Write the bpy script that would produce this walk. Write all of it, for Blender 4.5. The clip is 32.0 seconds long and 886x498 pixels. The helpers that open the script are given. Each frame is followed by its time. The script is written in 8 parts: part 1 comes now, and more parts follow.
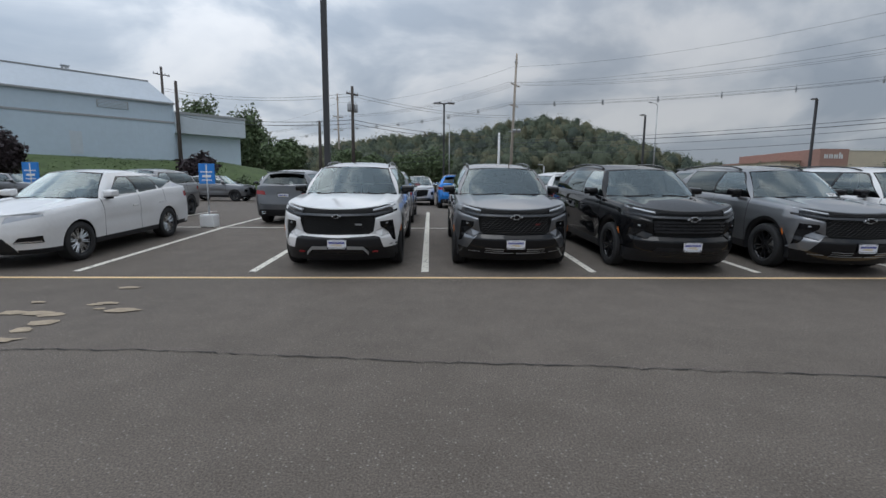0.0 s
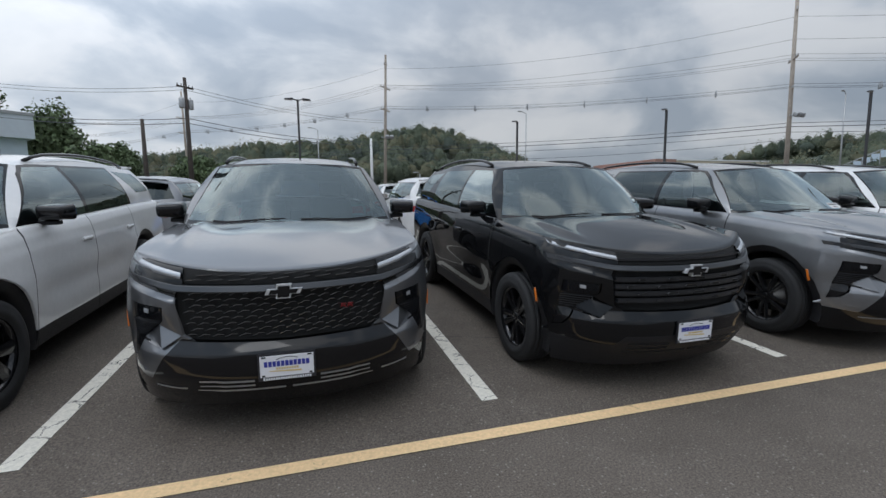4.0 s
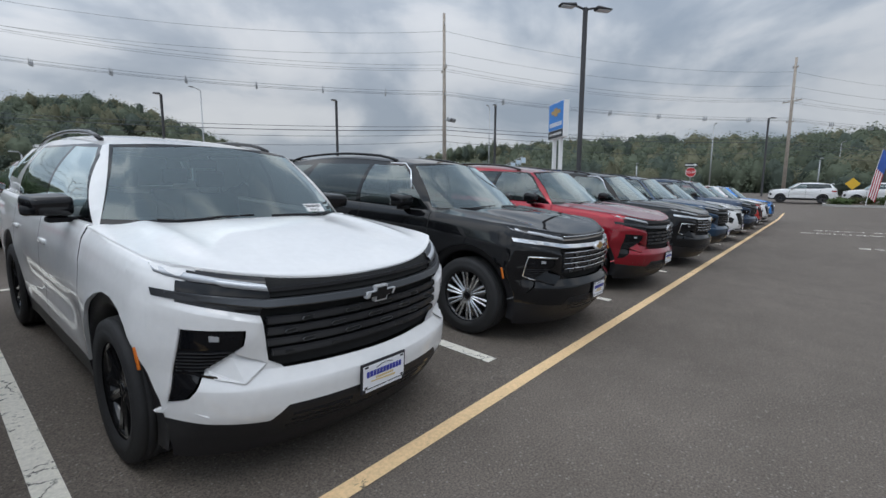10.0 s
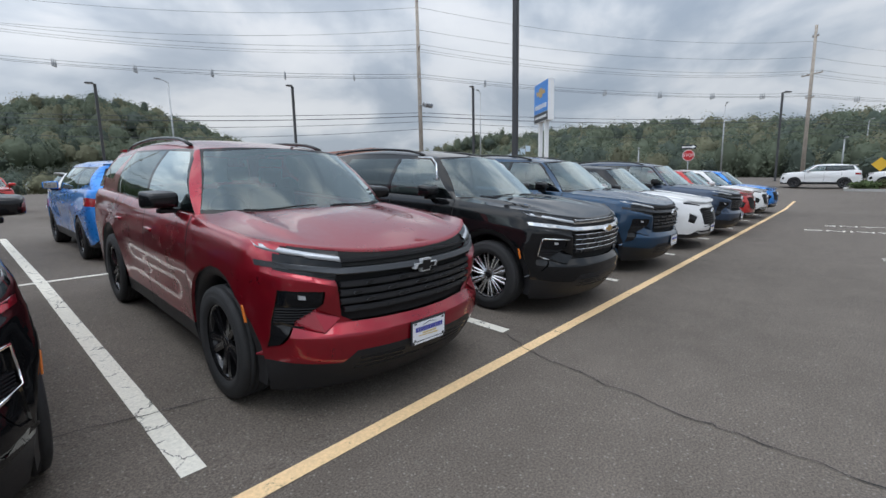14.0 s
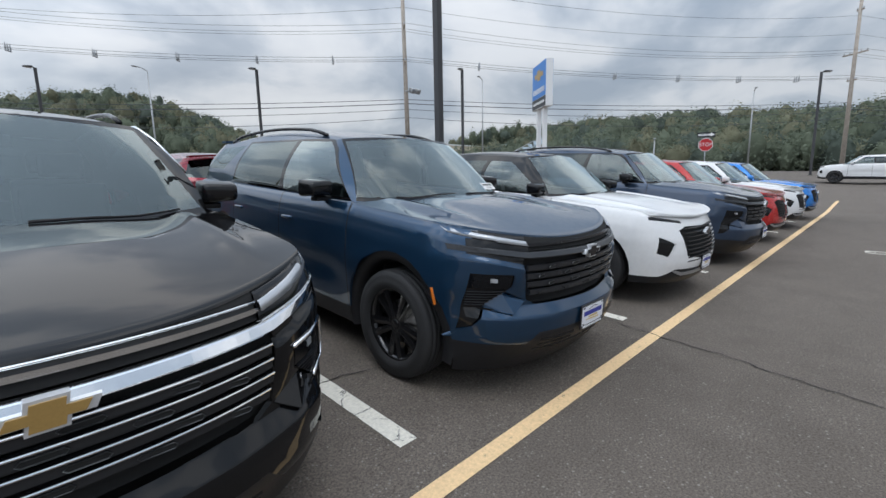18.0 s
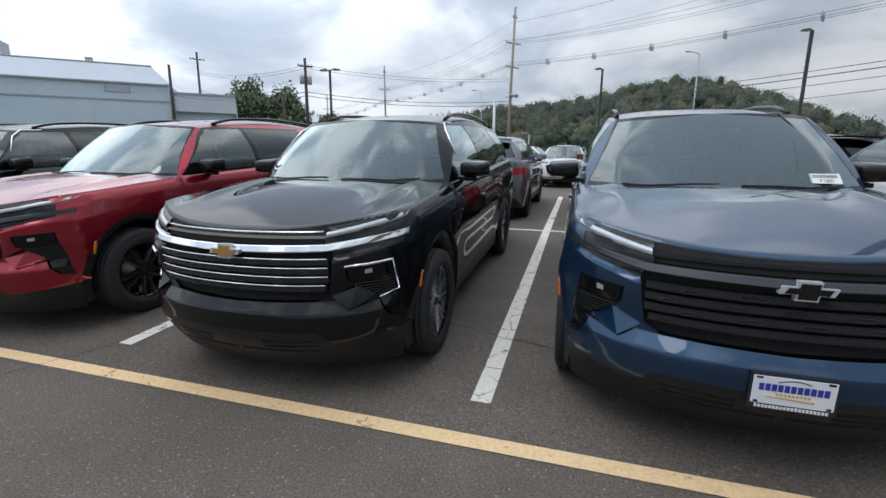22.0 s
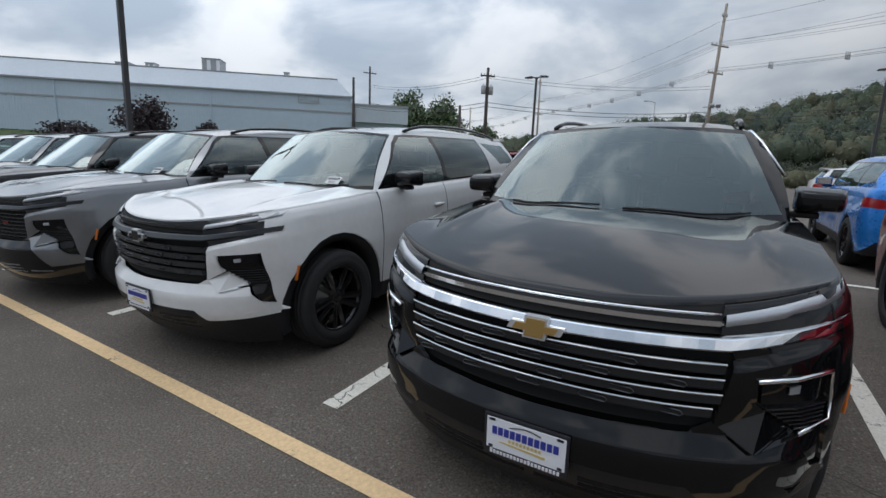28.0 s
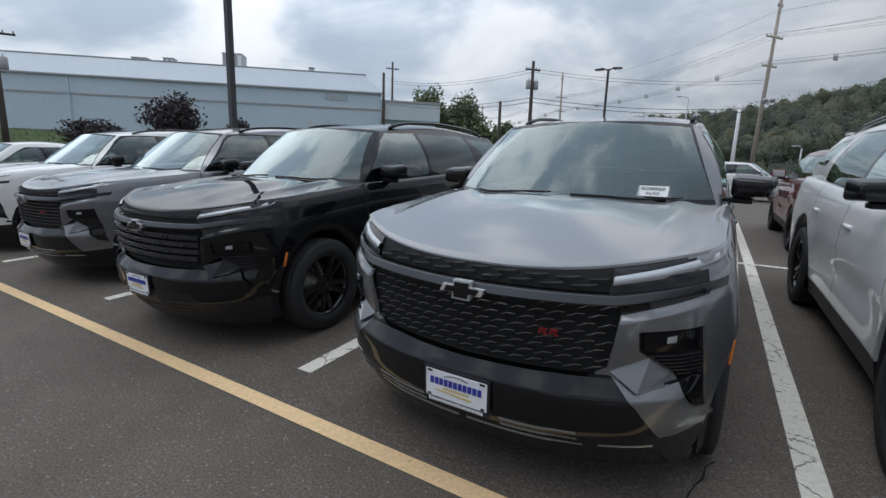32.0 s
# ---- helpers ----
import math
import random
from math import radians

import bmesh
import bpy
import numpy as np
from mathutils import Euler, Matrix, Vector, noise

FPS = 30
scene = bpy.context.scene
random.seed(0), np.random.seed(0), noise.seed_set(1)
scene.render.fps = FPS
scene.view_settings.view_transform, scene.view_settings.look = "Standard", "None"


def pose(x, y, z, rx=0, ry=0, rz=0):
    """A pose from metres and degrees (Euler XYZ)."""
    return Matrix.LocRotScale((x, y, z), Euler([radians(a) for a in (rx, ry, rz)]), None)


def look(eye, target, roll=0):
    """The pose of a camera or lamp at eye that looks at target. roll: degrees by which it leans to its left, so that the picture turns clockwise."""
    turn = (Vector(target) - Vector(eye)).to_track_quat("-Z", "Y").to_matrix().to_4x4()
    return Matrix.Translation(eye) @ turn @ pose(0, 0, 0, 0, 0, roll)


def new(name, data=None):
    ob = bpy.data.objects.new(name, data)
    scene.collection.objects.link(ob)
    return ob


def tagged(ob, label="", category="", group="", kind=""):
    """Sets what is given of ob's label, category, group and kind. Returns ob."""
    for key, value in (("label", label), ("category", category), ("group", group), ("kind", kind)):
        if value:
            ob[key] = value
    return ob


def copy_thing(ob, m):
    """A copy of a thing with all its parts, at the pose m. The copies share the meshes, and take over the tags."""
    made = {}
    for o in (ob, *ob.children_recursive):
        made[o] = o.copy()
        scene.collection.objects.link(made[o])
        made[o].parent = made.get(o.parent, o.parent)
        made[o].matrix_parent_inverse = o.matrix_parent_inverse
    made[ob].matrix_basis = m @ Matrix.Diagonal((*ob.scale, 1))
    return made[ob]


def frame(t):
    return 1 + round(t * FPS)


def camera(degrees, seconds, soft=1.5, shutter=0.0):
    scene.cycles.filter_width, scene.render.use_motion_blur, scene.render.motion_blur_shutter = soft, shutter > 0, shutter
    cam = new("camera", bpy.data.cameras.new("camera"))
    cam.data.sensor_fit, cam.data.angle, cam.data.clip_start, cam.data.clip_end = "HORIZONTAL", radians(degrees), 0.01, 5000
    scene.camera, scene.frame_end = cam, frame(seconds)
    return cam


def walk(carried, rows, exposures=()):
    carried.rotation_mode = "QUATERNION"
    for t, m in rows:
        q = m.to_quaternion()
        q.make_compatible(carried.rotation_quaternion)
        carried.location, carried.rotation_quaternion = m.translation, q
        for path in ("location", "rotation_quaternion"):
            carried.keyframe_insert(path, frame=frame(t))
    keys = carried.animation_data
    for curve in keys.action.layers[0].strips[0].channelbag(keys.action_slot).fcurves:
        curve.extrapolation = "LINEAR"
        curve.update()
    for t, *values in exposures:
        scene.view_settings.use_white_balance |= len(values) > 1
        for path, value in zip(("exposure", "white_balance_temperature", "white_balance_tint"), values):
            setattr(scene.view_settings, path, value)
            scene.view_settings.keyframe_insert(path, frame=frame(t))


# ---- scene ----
cam = camera(89.56, 32.0)
PATH = [
    (0, (-0.666, -0.161, 1.416), (-0.608, 1.820, 1.149), 0.43),
    (0.5, (-0.439, 0.453, 1.412), (-0.501, 2.432, 1.131), 0.88),
    (1, (-0.287, 1.061, 1.434), (-0.437, 3.036, 1.157), 1.06),
    (1.5, (-0.198, 1.714, 1.466), (-0.433, 3.684, 1.210), 0.81),
    (2, (-0.030, 2.356, 1.467), (-0.358, 4.316, 1.240), 0.99),
    (2.5, (0.034, 2.955, 1.468), (-0.284, 4.919, 1.268), 1.04),
    (3, (0.301, 3.485, 1.464), (0.180, 5.472, 1.266), 0.94),
    (3.5, (0.604, 3.965, 1.466), (0.827, 5.941, 1.257), 0.21),
    (4, (0.915, 4.368, 1.497), (1.481, 6.273, 1.270), -0.61),
    (4.5, (1.331, 4.721, 1.486), (2.102, 6.551, 1.250), -1.17),
    (6.5, (3.128, 5.264, 1.555), (4.501, 6.684, 1.242), 0.51),
    (7, (3.865, 5.233, 1.506), (5.311, 6.579, 1.191), 1.03),
    (7.5, (4.499, 5.263, 1.506), (5.995, 6.555, 1.206), 0.96),
    (8, (5.116, 5.238, 1.492), (6.600, 6.547, 1.204), 0.53),
    (8.5, (5.699, 5.205, 1.500), (7.154, 6.547, 1.211), 0.37),
    (9, (6.311, 5.224, 1.534), (7.782, 6.551, 1.259), -0.08),
    (9.5, (6.943, 5.131, 1.524), (8.420, 6.451, 1.246), 0.04),
    (10, (7.590, 5.167, 1.509), (9.104, 6.447, 1.248), 0.24),
    (10.5, (8.260, 5.030, 1.510), (9.799, 6.277, 1.233), 0.35),
    (11, (8.932, 5.033, 1.464), (10.488, 6.250, 1.151), 0.43),
    (11.5, (9.575, 5.017, 1.475), (11.139, 6.222, 1.157), 0.29),
    (12, (10.238, 4.940, 1.494), (11.798, 6.149, 1.170), -0.35),
    (12.5, (10.903, 4.917, 1.526), (12.477, 6.115, 1.229), -0.95),
    (13, (11.578, 4.830, 1.527), (13.122, 6.065, 1.227), -1.08),
    (13.5, (12.226, 4.834, 1.523), (13.731, 6.115, 1.220), -1.16),
    (15.5, (15.051, 5.064, 1.416), (16.427, 6.490, 1.145), -0.55),
    (16, (15.591, 5.175, 1.459), (17.022, 6.546, 1.192), -0.77),
    (16.5, (16.247, 5.235, 1.458), (17.707, 6.574, 1.184), -0.53),
    (17, (16.816, 5.370, 1.466), (18.291, 6.691, 1.181), -0.22),
    (17.5, (17.378, 5.405, 1.467), (18.826, 6.753, 1.169), -0.61),
    (18, (17.927, 5.521, 1.477), (19.327, 6.913, 1.155), -1.07),
    (18.5, (18.400, 5.612, 1.489), (19.710, 7.088, 1.161), -0.87),
    (19, (18.901, 5.647, 1.506), (20.120, 7.193, 1.155), -0.09),
    (19.5, (19.377, 5.744, 1.502), (20.426, 7.400, 1.102), -0.30),
    (20, (19.775, 5.723, 1.482), (20.514, 7.540, 1.092), -1.39),
    (20.5, (19.918, 5.555, 1.500), (20.189, 7.502, 1.135), -1.59),
    (21, (19.820, 5.211, 1.531), (19.652, 7.176, 1.196), -0.19),
    (21.5, (19.917, 4.982, 1.501), (19.442, 6.892, 1.144), 0.59),
    (22, (19.885, 4.815, 1.469), (19.318, 6.693, 1.080), 0.44),
    (22.5, (19.594, 4.623, 1.481), (18.950, 6.478, 1.102), -0.03),
    (23, (19.092, 4.618, 1.446), (18.316, 6.425, 1.081), -1.08),
    (23.5, (18.491, 4.649, 1.476), (17.596, 6.407, 1.145), -2.19),
    (24, (17.935, 4.692, 1.530), (16.983, 6.429, 1.252), -2.07),
    (24.5, (17.306, 4.848, 1.543), (16.324, 6.569, 1.269), -1.02),
    (25, (16.642, 4.923, 1.513), (15.635, 6.624, 1.211), -0.12),
    (25.5, (16.011, 5.036, 1.482), (14.999, 6.728, 1.147), 0.75),
    (27.5, (13.326, 5.382, 1.476), (12.304, 7.061, 1.111), 2.32),
    (28, (12.643, 5.423, 1.490), (11.628, 7.111, 1.143), 2.29),
    (28.5, (11.985, 5.406, 1.514), (10.946, 7.081, 1.176), 1.79),
    (29, (11.303, 5.420, 1.502), (10.243, 7.079, 1.147), 2.43),
    (29.5, (10.612, 5.369, 1.464), (9.526, 7.008, 1.094), 2.50),
    (30, (9.912, 5.370, 1.458), (8.790, 6.981, 1.074), 2.23),
    (30.5, (9.257, 5.298, 1.460), (8.141, 6.911, 1.069), 1.84),
    (31, (8.613, 5.295, 1.452), (7.529, 6.931, 1.064), 2.20),
    (31.5, (7.938, 5.265, 1.443), (6.911, 6.939, 1.063), 2.54),
    (32, (7.301, 5.230, 1.448), (6.302, 6.927, 1.095), 1.96),
]
walk(cam, [(t, look(eye, target, roll)) for t, eye, target, roll in PATH], exposures=[(0, -0.36), (1.5, -0.44), (3, -0.5), (4.2, -0.16), (6.5, 0.08), (8, 0.02), (9.5, -0.1), (11, -0.12), (12, 0.06), (14, 0.12), (17.5, 0.14), (19, 0.06), (21, 0.08), (23, -0.18), (24, -0.4), (27, -0.38), (32, -0.3)])

# ---- light ----
world = bpy.data.worlds.new("overcast_world")
scene.world = world
world.use_nodes = True
SUN_ELEV, SUN_AZ = 48.0, 20.0


def node(nt, kind, loc=(0, 0), **kw):
    n = nt.nodes.new(kind)
    for k, v in kw.items():
        if k.startswith("i_"):
            n.inputs[k[2:].replace("_", " ")].default_value = v
        else:
            setattr(n, k, v)
    return n


def build_world():
    nt = world.node_tree
    nt.nodes.clear()
    out = node(nt, "ShaderNodeOutputWorld")
    bg = node(nt, "ShaderNodeBackground")
    sky = node(nt, "ShaderNodeTexSky", sky_type="NISHITA", sun_disc=False)
    sky.sun_elevation, sky.sun_rotation = radians(SUN_ELEV), radians(SUN_AZ)
    sky.air_density, sky.dust_density, sky.ozone_density = 1.0, 3.0, 1.0
    tc = node(nt, "ShaderNodeTexCoord")
    sep = node(nt, "ShaderNodeSeparateXYZ")
    nt.links.new(tc.outputs["Generated"], sep.inputs[0])
    # flatten the dome: clouds lie in a layer overhead
    zc = node(nt, "ShaderNodeMath", operation="ADD")
    zc.inputs[1].default_value = 0.30
    nt.links.new(sep.outputs["Z"], zc.inputs[0])
    zm = node(nt, "ShaderNodeMath", operation="MAXIMUM")
    zm.inputs[1].default_value = 0.1
    nt.links.new(zc.outputs[0], zm.inputs[0])
    dx = node(nt, "ShaderNodeMath", operation="DIVIDE")
    dy = node(nt, "ShaderNodeMath", operation="DIVIDE")
    for d, o in ((dx, "X"), (dy, "Y")):
        nt.links.new(sep.outputs[o], d.inputs[0])
        nt.links.new(zm.outputs[0], d.inputs[1])
    comb = node(nt, "ShaderNodeCombineXYZ")
    nt.links.new(dx.outputs[0], comb.inputs[0])
    nt.links.new(dy.outputs[0], comb.inputs[1])
    big = node(nt, "ShaderNodeTexNoise", i_Scale=1.55, i_Detail=7.0, i_Roughness=0.5, i_Distortion=0.35)
    fine = node(nt, "ShaderNodeTexNoise", i_Scale=4.6, i_Detail=5.0, i_Roughness=0.5, i_Distortion=0.25)
    nt.links.new(comb.outputs[0], big.inputs["Vector"])
    streak = node(nt, "ShaderNodeVectorMath", operation="MULTIPLY")
    streak.inputs[1].default_value = (0.8, 1.25, 0.6)
    nt.links.new(tc.outputs["Generated"], streak.inputs[0])
    nt.links.new(streak.outputs[0], fine.inputs["Vector"])
    mixn = node(nt, "ShaderNodeMix", data_type="FLOAT")
    wt = node(nt, "ShaderNodeMapRange", i_From_Min=0.35, i_From_Max=0.75, i_To_Min=0.2, i_To_Max=0.55)
    nt.links.new(sep.outputs["Z"], wt.inputs[0])
    nt.links.new(wt.outputs[0], mixn.inputs[0])
    nt.links.new(big.outputs[0], mixn.inputs[2])
    nt.links.new(fine.outputs[0], mixn.inputs[3])
    ramp = node(nt, "ShaderNodeValToRGB")
    el = ramp.color_ramp.elements
    el[0].position, el[0].color = 0.33, (0.35, 0.42, 0.515, 1)
    el[1].position, el[1].color = 0.69, (0.725, 0.765, 0.818, 1)
    for p, c in ((0.43, (0.418, 0.485, 0.575, 1)), (0.52, (0.55, 0.61, 0.688, 1)), (0.58, (0.655, 0.70, 0.763, 1))):
        e = el.new(p)
        e.color = c
    gain = node(nt, "ShaderNodeMapRange", i_From_Min=0.25, i_From_Max=0.65, i_To_Min=1.75, i_To_Max=4.0)
    nt.links.new(sep.outputs["Z"], gain.inputs[0])
    off = node(nt, "ShaderNodeMath", operation="SUBTRACT")
    off.inputs[1].default_value = 0.5
    nt.links.new(mixn.outputs[0], off.inputs[0])
    con = node(nt, "ShaderNodeMath", operation="MULTIPLY_ADD")
    con.inputs[2].default_value = 0.5
    nt.links.new(off.outputs[0], con.inputs[0])
    nt.links.new(gain.outputs[0], con.inputs[1])
    nt.links.new(con.outputs[0], ramp.inputs[0])
    # the side of the sky towards the hidden sun is brighter
    dot = node(nt, "ShaderNodeVectorMath", operation="DOT_PRODUCT")
    nt.links.new(tc.outputs["Generated"], dot.inputs[0])
    az = radians(165)
    dot.inputs[1].default_value = (math.cos(az) * 0.8, math.sin(az) * 0.8, 0.6)
    glow = node(nt, "ShaderNodeMapRange", i_From_Min=0.1, i_From_Max=1.0, i_To_Min=1.0, i_To_Max=2.0)
    nt.links.new(dot.outputs["Value"], glow.inputs[0])
    cl = node(nt, "ShaderNodeVectorMath", operation="SCALE")
    nt.links.new(ramp.outputs[0], cl.inputs[0])
    nt.links.new(glow.outputs[0], cl.inputs["Scale"])
    # an overcast dome is brightest overhead
    dome = node(nt, "ShaderNodeMapRange", i_From_Min=0.18, i_From_Max=0.85, i_To_Min=1.0, i_To_Max=ZENITH)
    nt.links.new(sep.outputs["Z"], dome.inputs[0])
    cl2 = node(nt, "ShaderNodeVectorMath", operation="SCALE")
    nt.links.new(cl.outputs[0], cl2.inputs[0])
    nt.links.new(dome.outputs[0], cl2.inputs["Scale"])
    cl = cl2
    # thin cover: mostly cloud, a little of the blue sky behind
    skys = node(nt, "ShaderNodeVectorMath", operation="SCALE")
    skys.inputs["Scale"].default_value = 0.1
    nt.links.new(sky.outputs[0], skys.inputs[0])
    mix = node(nt, "ShaderNodeMix", data_type="RGBA")
    mix.inputs[0].default_value = 0.9
    nt.links.new(skys.outputs[0], mix.inputs[6])
    nt.links.new(cl.outputs[0], mix.inputs[7])
    nt.links.new(mix.outputs[2], bg.inputs[0])
    bg.inputs[1].default_value = SKY
    nt.links.new(bg.outputs[0], out.inputs[0])


SKY, ZENITH = 0.86, 2.1
build_world()
sun_data = bpy.data.lights.new("sun", "SUN")
sun_data.energy, sun_data.angle, sun_data.color = 0.55, radians(25), (0.97, 0.98, 1.0)
sun = new("sun", sun_data)
sun.matrix_world = look((-14, -30, 60), (0, 0, 0))

# ---- materials ----


def mat(name, color, rough=0.5, metal=0.0, var=0.0, scale=8.0, bump=0.0, bscale=60.0, coat=0.0, spec=0.5, coords="Object", rvar=0.0, island=0.0, coat_ior=1.5):
    """A Principled surface with colour variation at two scales and a fine relief."""
    m = bpy.data.materials.new(name)
    m.use_nodes = True
    nt = m.node_tree
    b = nt.nodes["Principled BSDF"]
    b.inputs["Base Color"].default_value = (*color, 1)
    b.inputs["Roughness"].default_value = rough
    b.inputs["Metallic"].default_value = metal
    b.inputs["Specular IOR Level"].default_value = spec
    b.inputs["Coat Weight"].default_value = coat
    b.inputs["Coat Roughness"].default_value = 0.02
    b.inputs["Coat IOR"].default_value = coat_ior
    if var or bump or rvar:
        tc = node(nt, "ShaderNodeTexCoord")
        n1 = node(nt, "ShaderNodeTexNoise", i_Scale=scale, i_Detail=5.0)
        n2 = node(nt, "ShaderNodeTexNoise", i_Scale=scale * 9, i_Detail=4.0)
        nt.links.new(tc.outputs[coords], n1.inputs["Vector"])
        nt.links.new(tc.outputs[coords], n2.inputs["Vector"])
        add = node(nt, "ShaderNodeMath", operation="ADD")
        nt.links.new(n1.outputs[0], add.inputs[0])
        nt.links.new(n2.outputs[0], add.inputs[1])
        mr = node(nt, "ShaderNodeMapRange", i_From_Min=0.6, i_From_Max=1.4, i_To_Min=1 - var, i_To_Max=1 + var)
        nt.links.new(add.outputs[0], mr.inputs[0])
        sc = node(nt, "ShaderNodeVectorMath", operation="SCALE")
        sc.inputs[0].default_value = color
        nt.links.new(mr.outputs[0], sc.inputs["Scale"])
        last = sc.outputs[0]
        if island:
            geo = node(nt, "ShaderNodeNewGeometry")
            mr2 = node(nt, "ShaderNodeMapRange", i_To_Min=1 - island, i_To_Max=1 + island)
            nt.links.new(geo.outputs["Random Per Island"], mr2.inputs[0])
            sc2 = node(nt, "ShaderNodeVectorMath", operation="SCALE")
            nt.links.new(last, sc2.inputs[0])
            nt.links.new(mr2.outputs[0], sc2.inputs["Scale"])
            last = sc2.outputs[0]
        nt.links.new(last, b.inputs["Base Color"])
        if rvar:
            mr3 = node(nt, "ShaderNodeMapRange", i_From_Min=0.6, i_From_Max=1.4, i_To_Min=rough - rvar, i_To_Max=rough + rvar)
            nt.links.new(add.outputs[0], mr3.inputs[0])
            nt.links.new(mr3.outputs[0], b.inputs["Roughness"])
        if bump:
            n3 = node(nt, "ShaderNodeTexNoise", i_Scale=bscale, i_Detail=3.0)
            nt.links.new(tc.outputs[coords], n3.inputs["Vector"])
            bp = node(nt, "ShaderNodeBump", i_Strength=bump, i_Distance=0.01)
            nt.links.new(n3.outputs[0], bp.inputs["Height"])
            nt.links.new(bp.outputs[0], b.inputs["Normal"])
    return m


def paint(name, color, metal=0.35, rough=0.32, coat=1.0, coat_ior=1.5):
    """Clear-coated car paint with fine flake and a faint film of dust."""
    return mat(name, color, rough, metal, var=0.05, scale=2.5, coat=coat, spec=0.08 if metal else 0.0, rvar=0.05, coat_ior=coat_ior)


def thin(m, share=0.4):
    """Leaves let a part of the light through."""
    nt = m.node_tree
    b = nt.nodes["Principled BSDF"]
    tl = node(nt, "ShaderNodeBsdfTranslucent")
    mx = node(nt, "ShaderNodeMixShader")
    mx.inputs[0].default_value = share
    nt.links.new(b.inputs["Base Color"].links[0].from_socket, tl.inputs[0])
    nt.links.new(b.outputs[0], mx.inputs[1])
    nt.links.new(tl.outputs[0], mx.inputs[2])
    nt.links.new(mx.outputs[0], nt.nodes["Material Output"].inputs[0])
    return m


def glass_mat(name, tint, gloss=1.0):
    m = bpy.data.materials.new(name)
    m.use_nodes = True
    nt = m.node_tree
    nt.nodes.clear()
    out = node(nt, "ShaderNodeOutputMaterial")
    tr = node(nt, "ShaderNodeBsdfTransparent")
    tr.inputs[0].default_value = (*tint, 1)
    gl = node(nt, "ShaderNodeBsdfGlossy")
    gl.inputs["Roughness"].default_value = 0.015
    gl.inputs[0].default_value = (0.84, 0.94, 0.94, 1)
    fr = node(nt, "ShaderNodeFresnel", i_IOR=1.5)
    ml = node(nt, "ShaderNodeMath", operation="MULTIPLY_ADD")
    ml.inputs[1].default_value, ml.inputs[2].default_value = 0.85 * gloss, 0.0
    nt.links.new(fr.outputs[0], ml.inputs[0])
    mx = node(nt, "ShaderNodeMixShader")
    nt.links.new(ml.outputs[0], mx.inputs[0])
    nt.links.new(tr.outputs[0], mx.inputs[1])
    nt.links.new(gl.outputs[0], mx.inputs[2])
    nt.links.new(mx.outputs[0], out.inputs[0])
    return m


def asphalt_mat():
    """Worn asphalt: pale aggregate specks, dark tar, broad stains."""
    m = bpy.data.materials.new("asphalt")
    m.use_nodes = True
    nt = m.node_tree
    b = nt.nodes["Principled BSDF"]
    tc = node(nt, "ShaderNodeTexCoord")
    co = tc.outputs["Object"]
    broad = node(nt, "ShaderNodeTexNoise", i_Scale=0.22, i_Detail=6.0, i_Roughness=0.6)
    mid = node(nt, "ShaderNodeTexNoise", i_Scale=2.2, i_Detail=5.0, i_Roughness=0.65)
    grain = node(nt, "ShaderNodeTexNoise", i_Scale=80.0, i_Detail=5.0, i_Roughness=0.75)
    stones = node(nt, "ShaderNodeTexVoronoi", i_Scale=60.0)
    for n in (broad, mid, grain, stones):
        nt.links.new(co, n.inputs["Vector"])
    base = node(nt, "ShaderNodeValToRGB")
    e = base.color_ramp.elements
    e[0].position, e[0].color = 0.3, (0.088, 0.073, 0.060, 1)
    e[1].position, e[1].color = 0.72, (0.152, 0.128, 0.108, 1)
    mm = node(nt, "ShaderNodeMix", data_type="FLOAT")
    mm.inputs[0].default_value = 0.45
    nt.links.new(broad.outputs[0], mm.inputs[2])
    nt.links.new(mid.outputs[0], mm.inputs[3])
    nt.links.new(mm.outputs[0], base.inputs[0])
    gr = node(nt, "ShaderNodeMapRange", i_From_Min=0.34, i_From_Max=0.66, i_To_Min=0.45, i_To_Max=1.65)
    nt.links.new(grain.outputs[0], gr.inputs[0])
    sc = node(nt, "ShaderNodeVectorMath", operation="SCALE")
    nt.links.new(base.outputs[0], sc.inputs[0])
    nt.links.new(gr.outputs[0], sc.inputs["Scale"])
    # a few light stones
    speck = node(nt, "ShaderNodeSeparateColor")
    nt.links.new(stones.outputs["Color"], speck.inputs[0])
    th = node(nt, "ShaderNodeMapRange", i_From_Min=0.86, i_From_Max=0.97)
    nt.links.new(speck.outputs[0], th.inputs[0])
    d = node(nt, "ShaderNodeMapRange", i_From_Min=0.5, i_From_Max=0.15)
    nt.links.new(stones.outputs["Distance"], d.inputs[0])
    mu = node(nt, "ShaderNodeMath", operation="MULTIPLY")
    nt.links.new(th.outputs[0], mu.inputs[0])
    nt.links.new(d.outputs[0], mu.inputs[1])
    mx = node(nt, "ShaderNodeMix", data_type="RGBA")
    mx.inputs[7].default_value = (0.27, 0.25, 0.225, 1)
    nt.links.new(mu.outputs[0], mx.inputs[0])
    nt.links.new(sc.outputs[0], mx.inputs[6])
    nt.links.new(mx.outputs[2], b.inputs["Base Color"])
    b.inputs["Roughness"].default_value = 0.85
    b.inputs["Specular IOR Level"].default_value = 0.35
    bp = node(nt, "ShaderNodeBump", i_Strength=0.6, i_Distance=0.006)
    nt.links.new(grain.outputs[0], bp.inputs["Height"])
    nt.links.new(bp.outputs[0], b.inputs["Normal"])
    return m


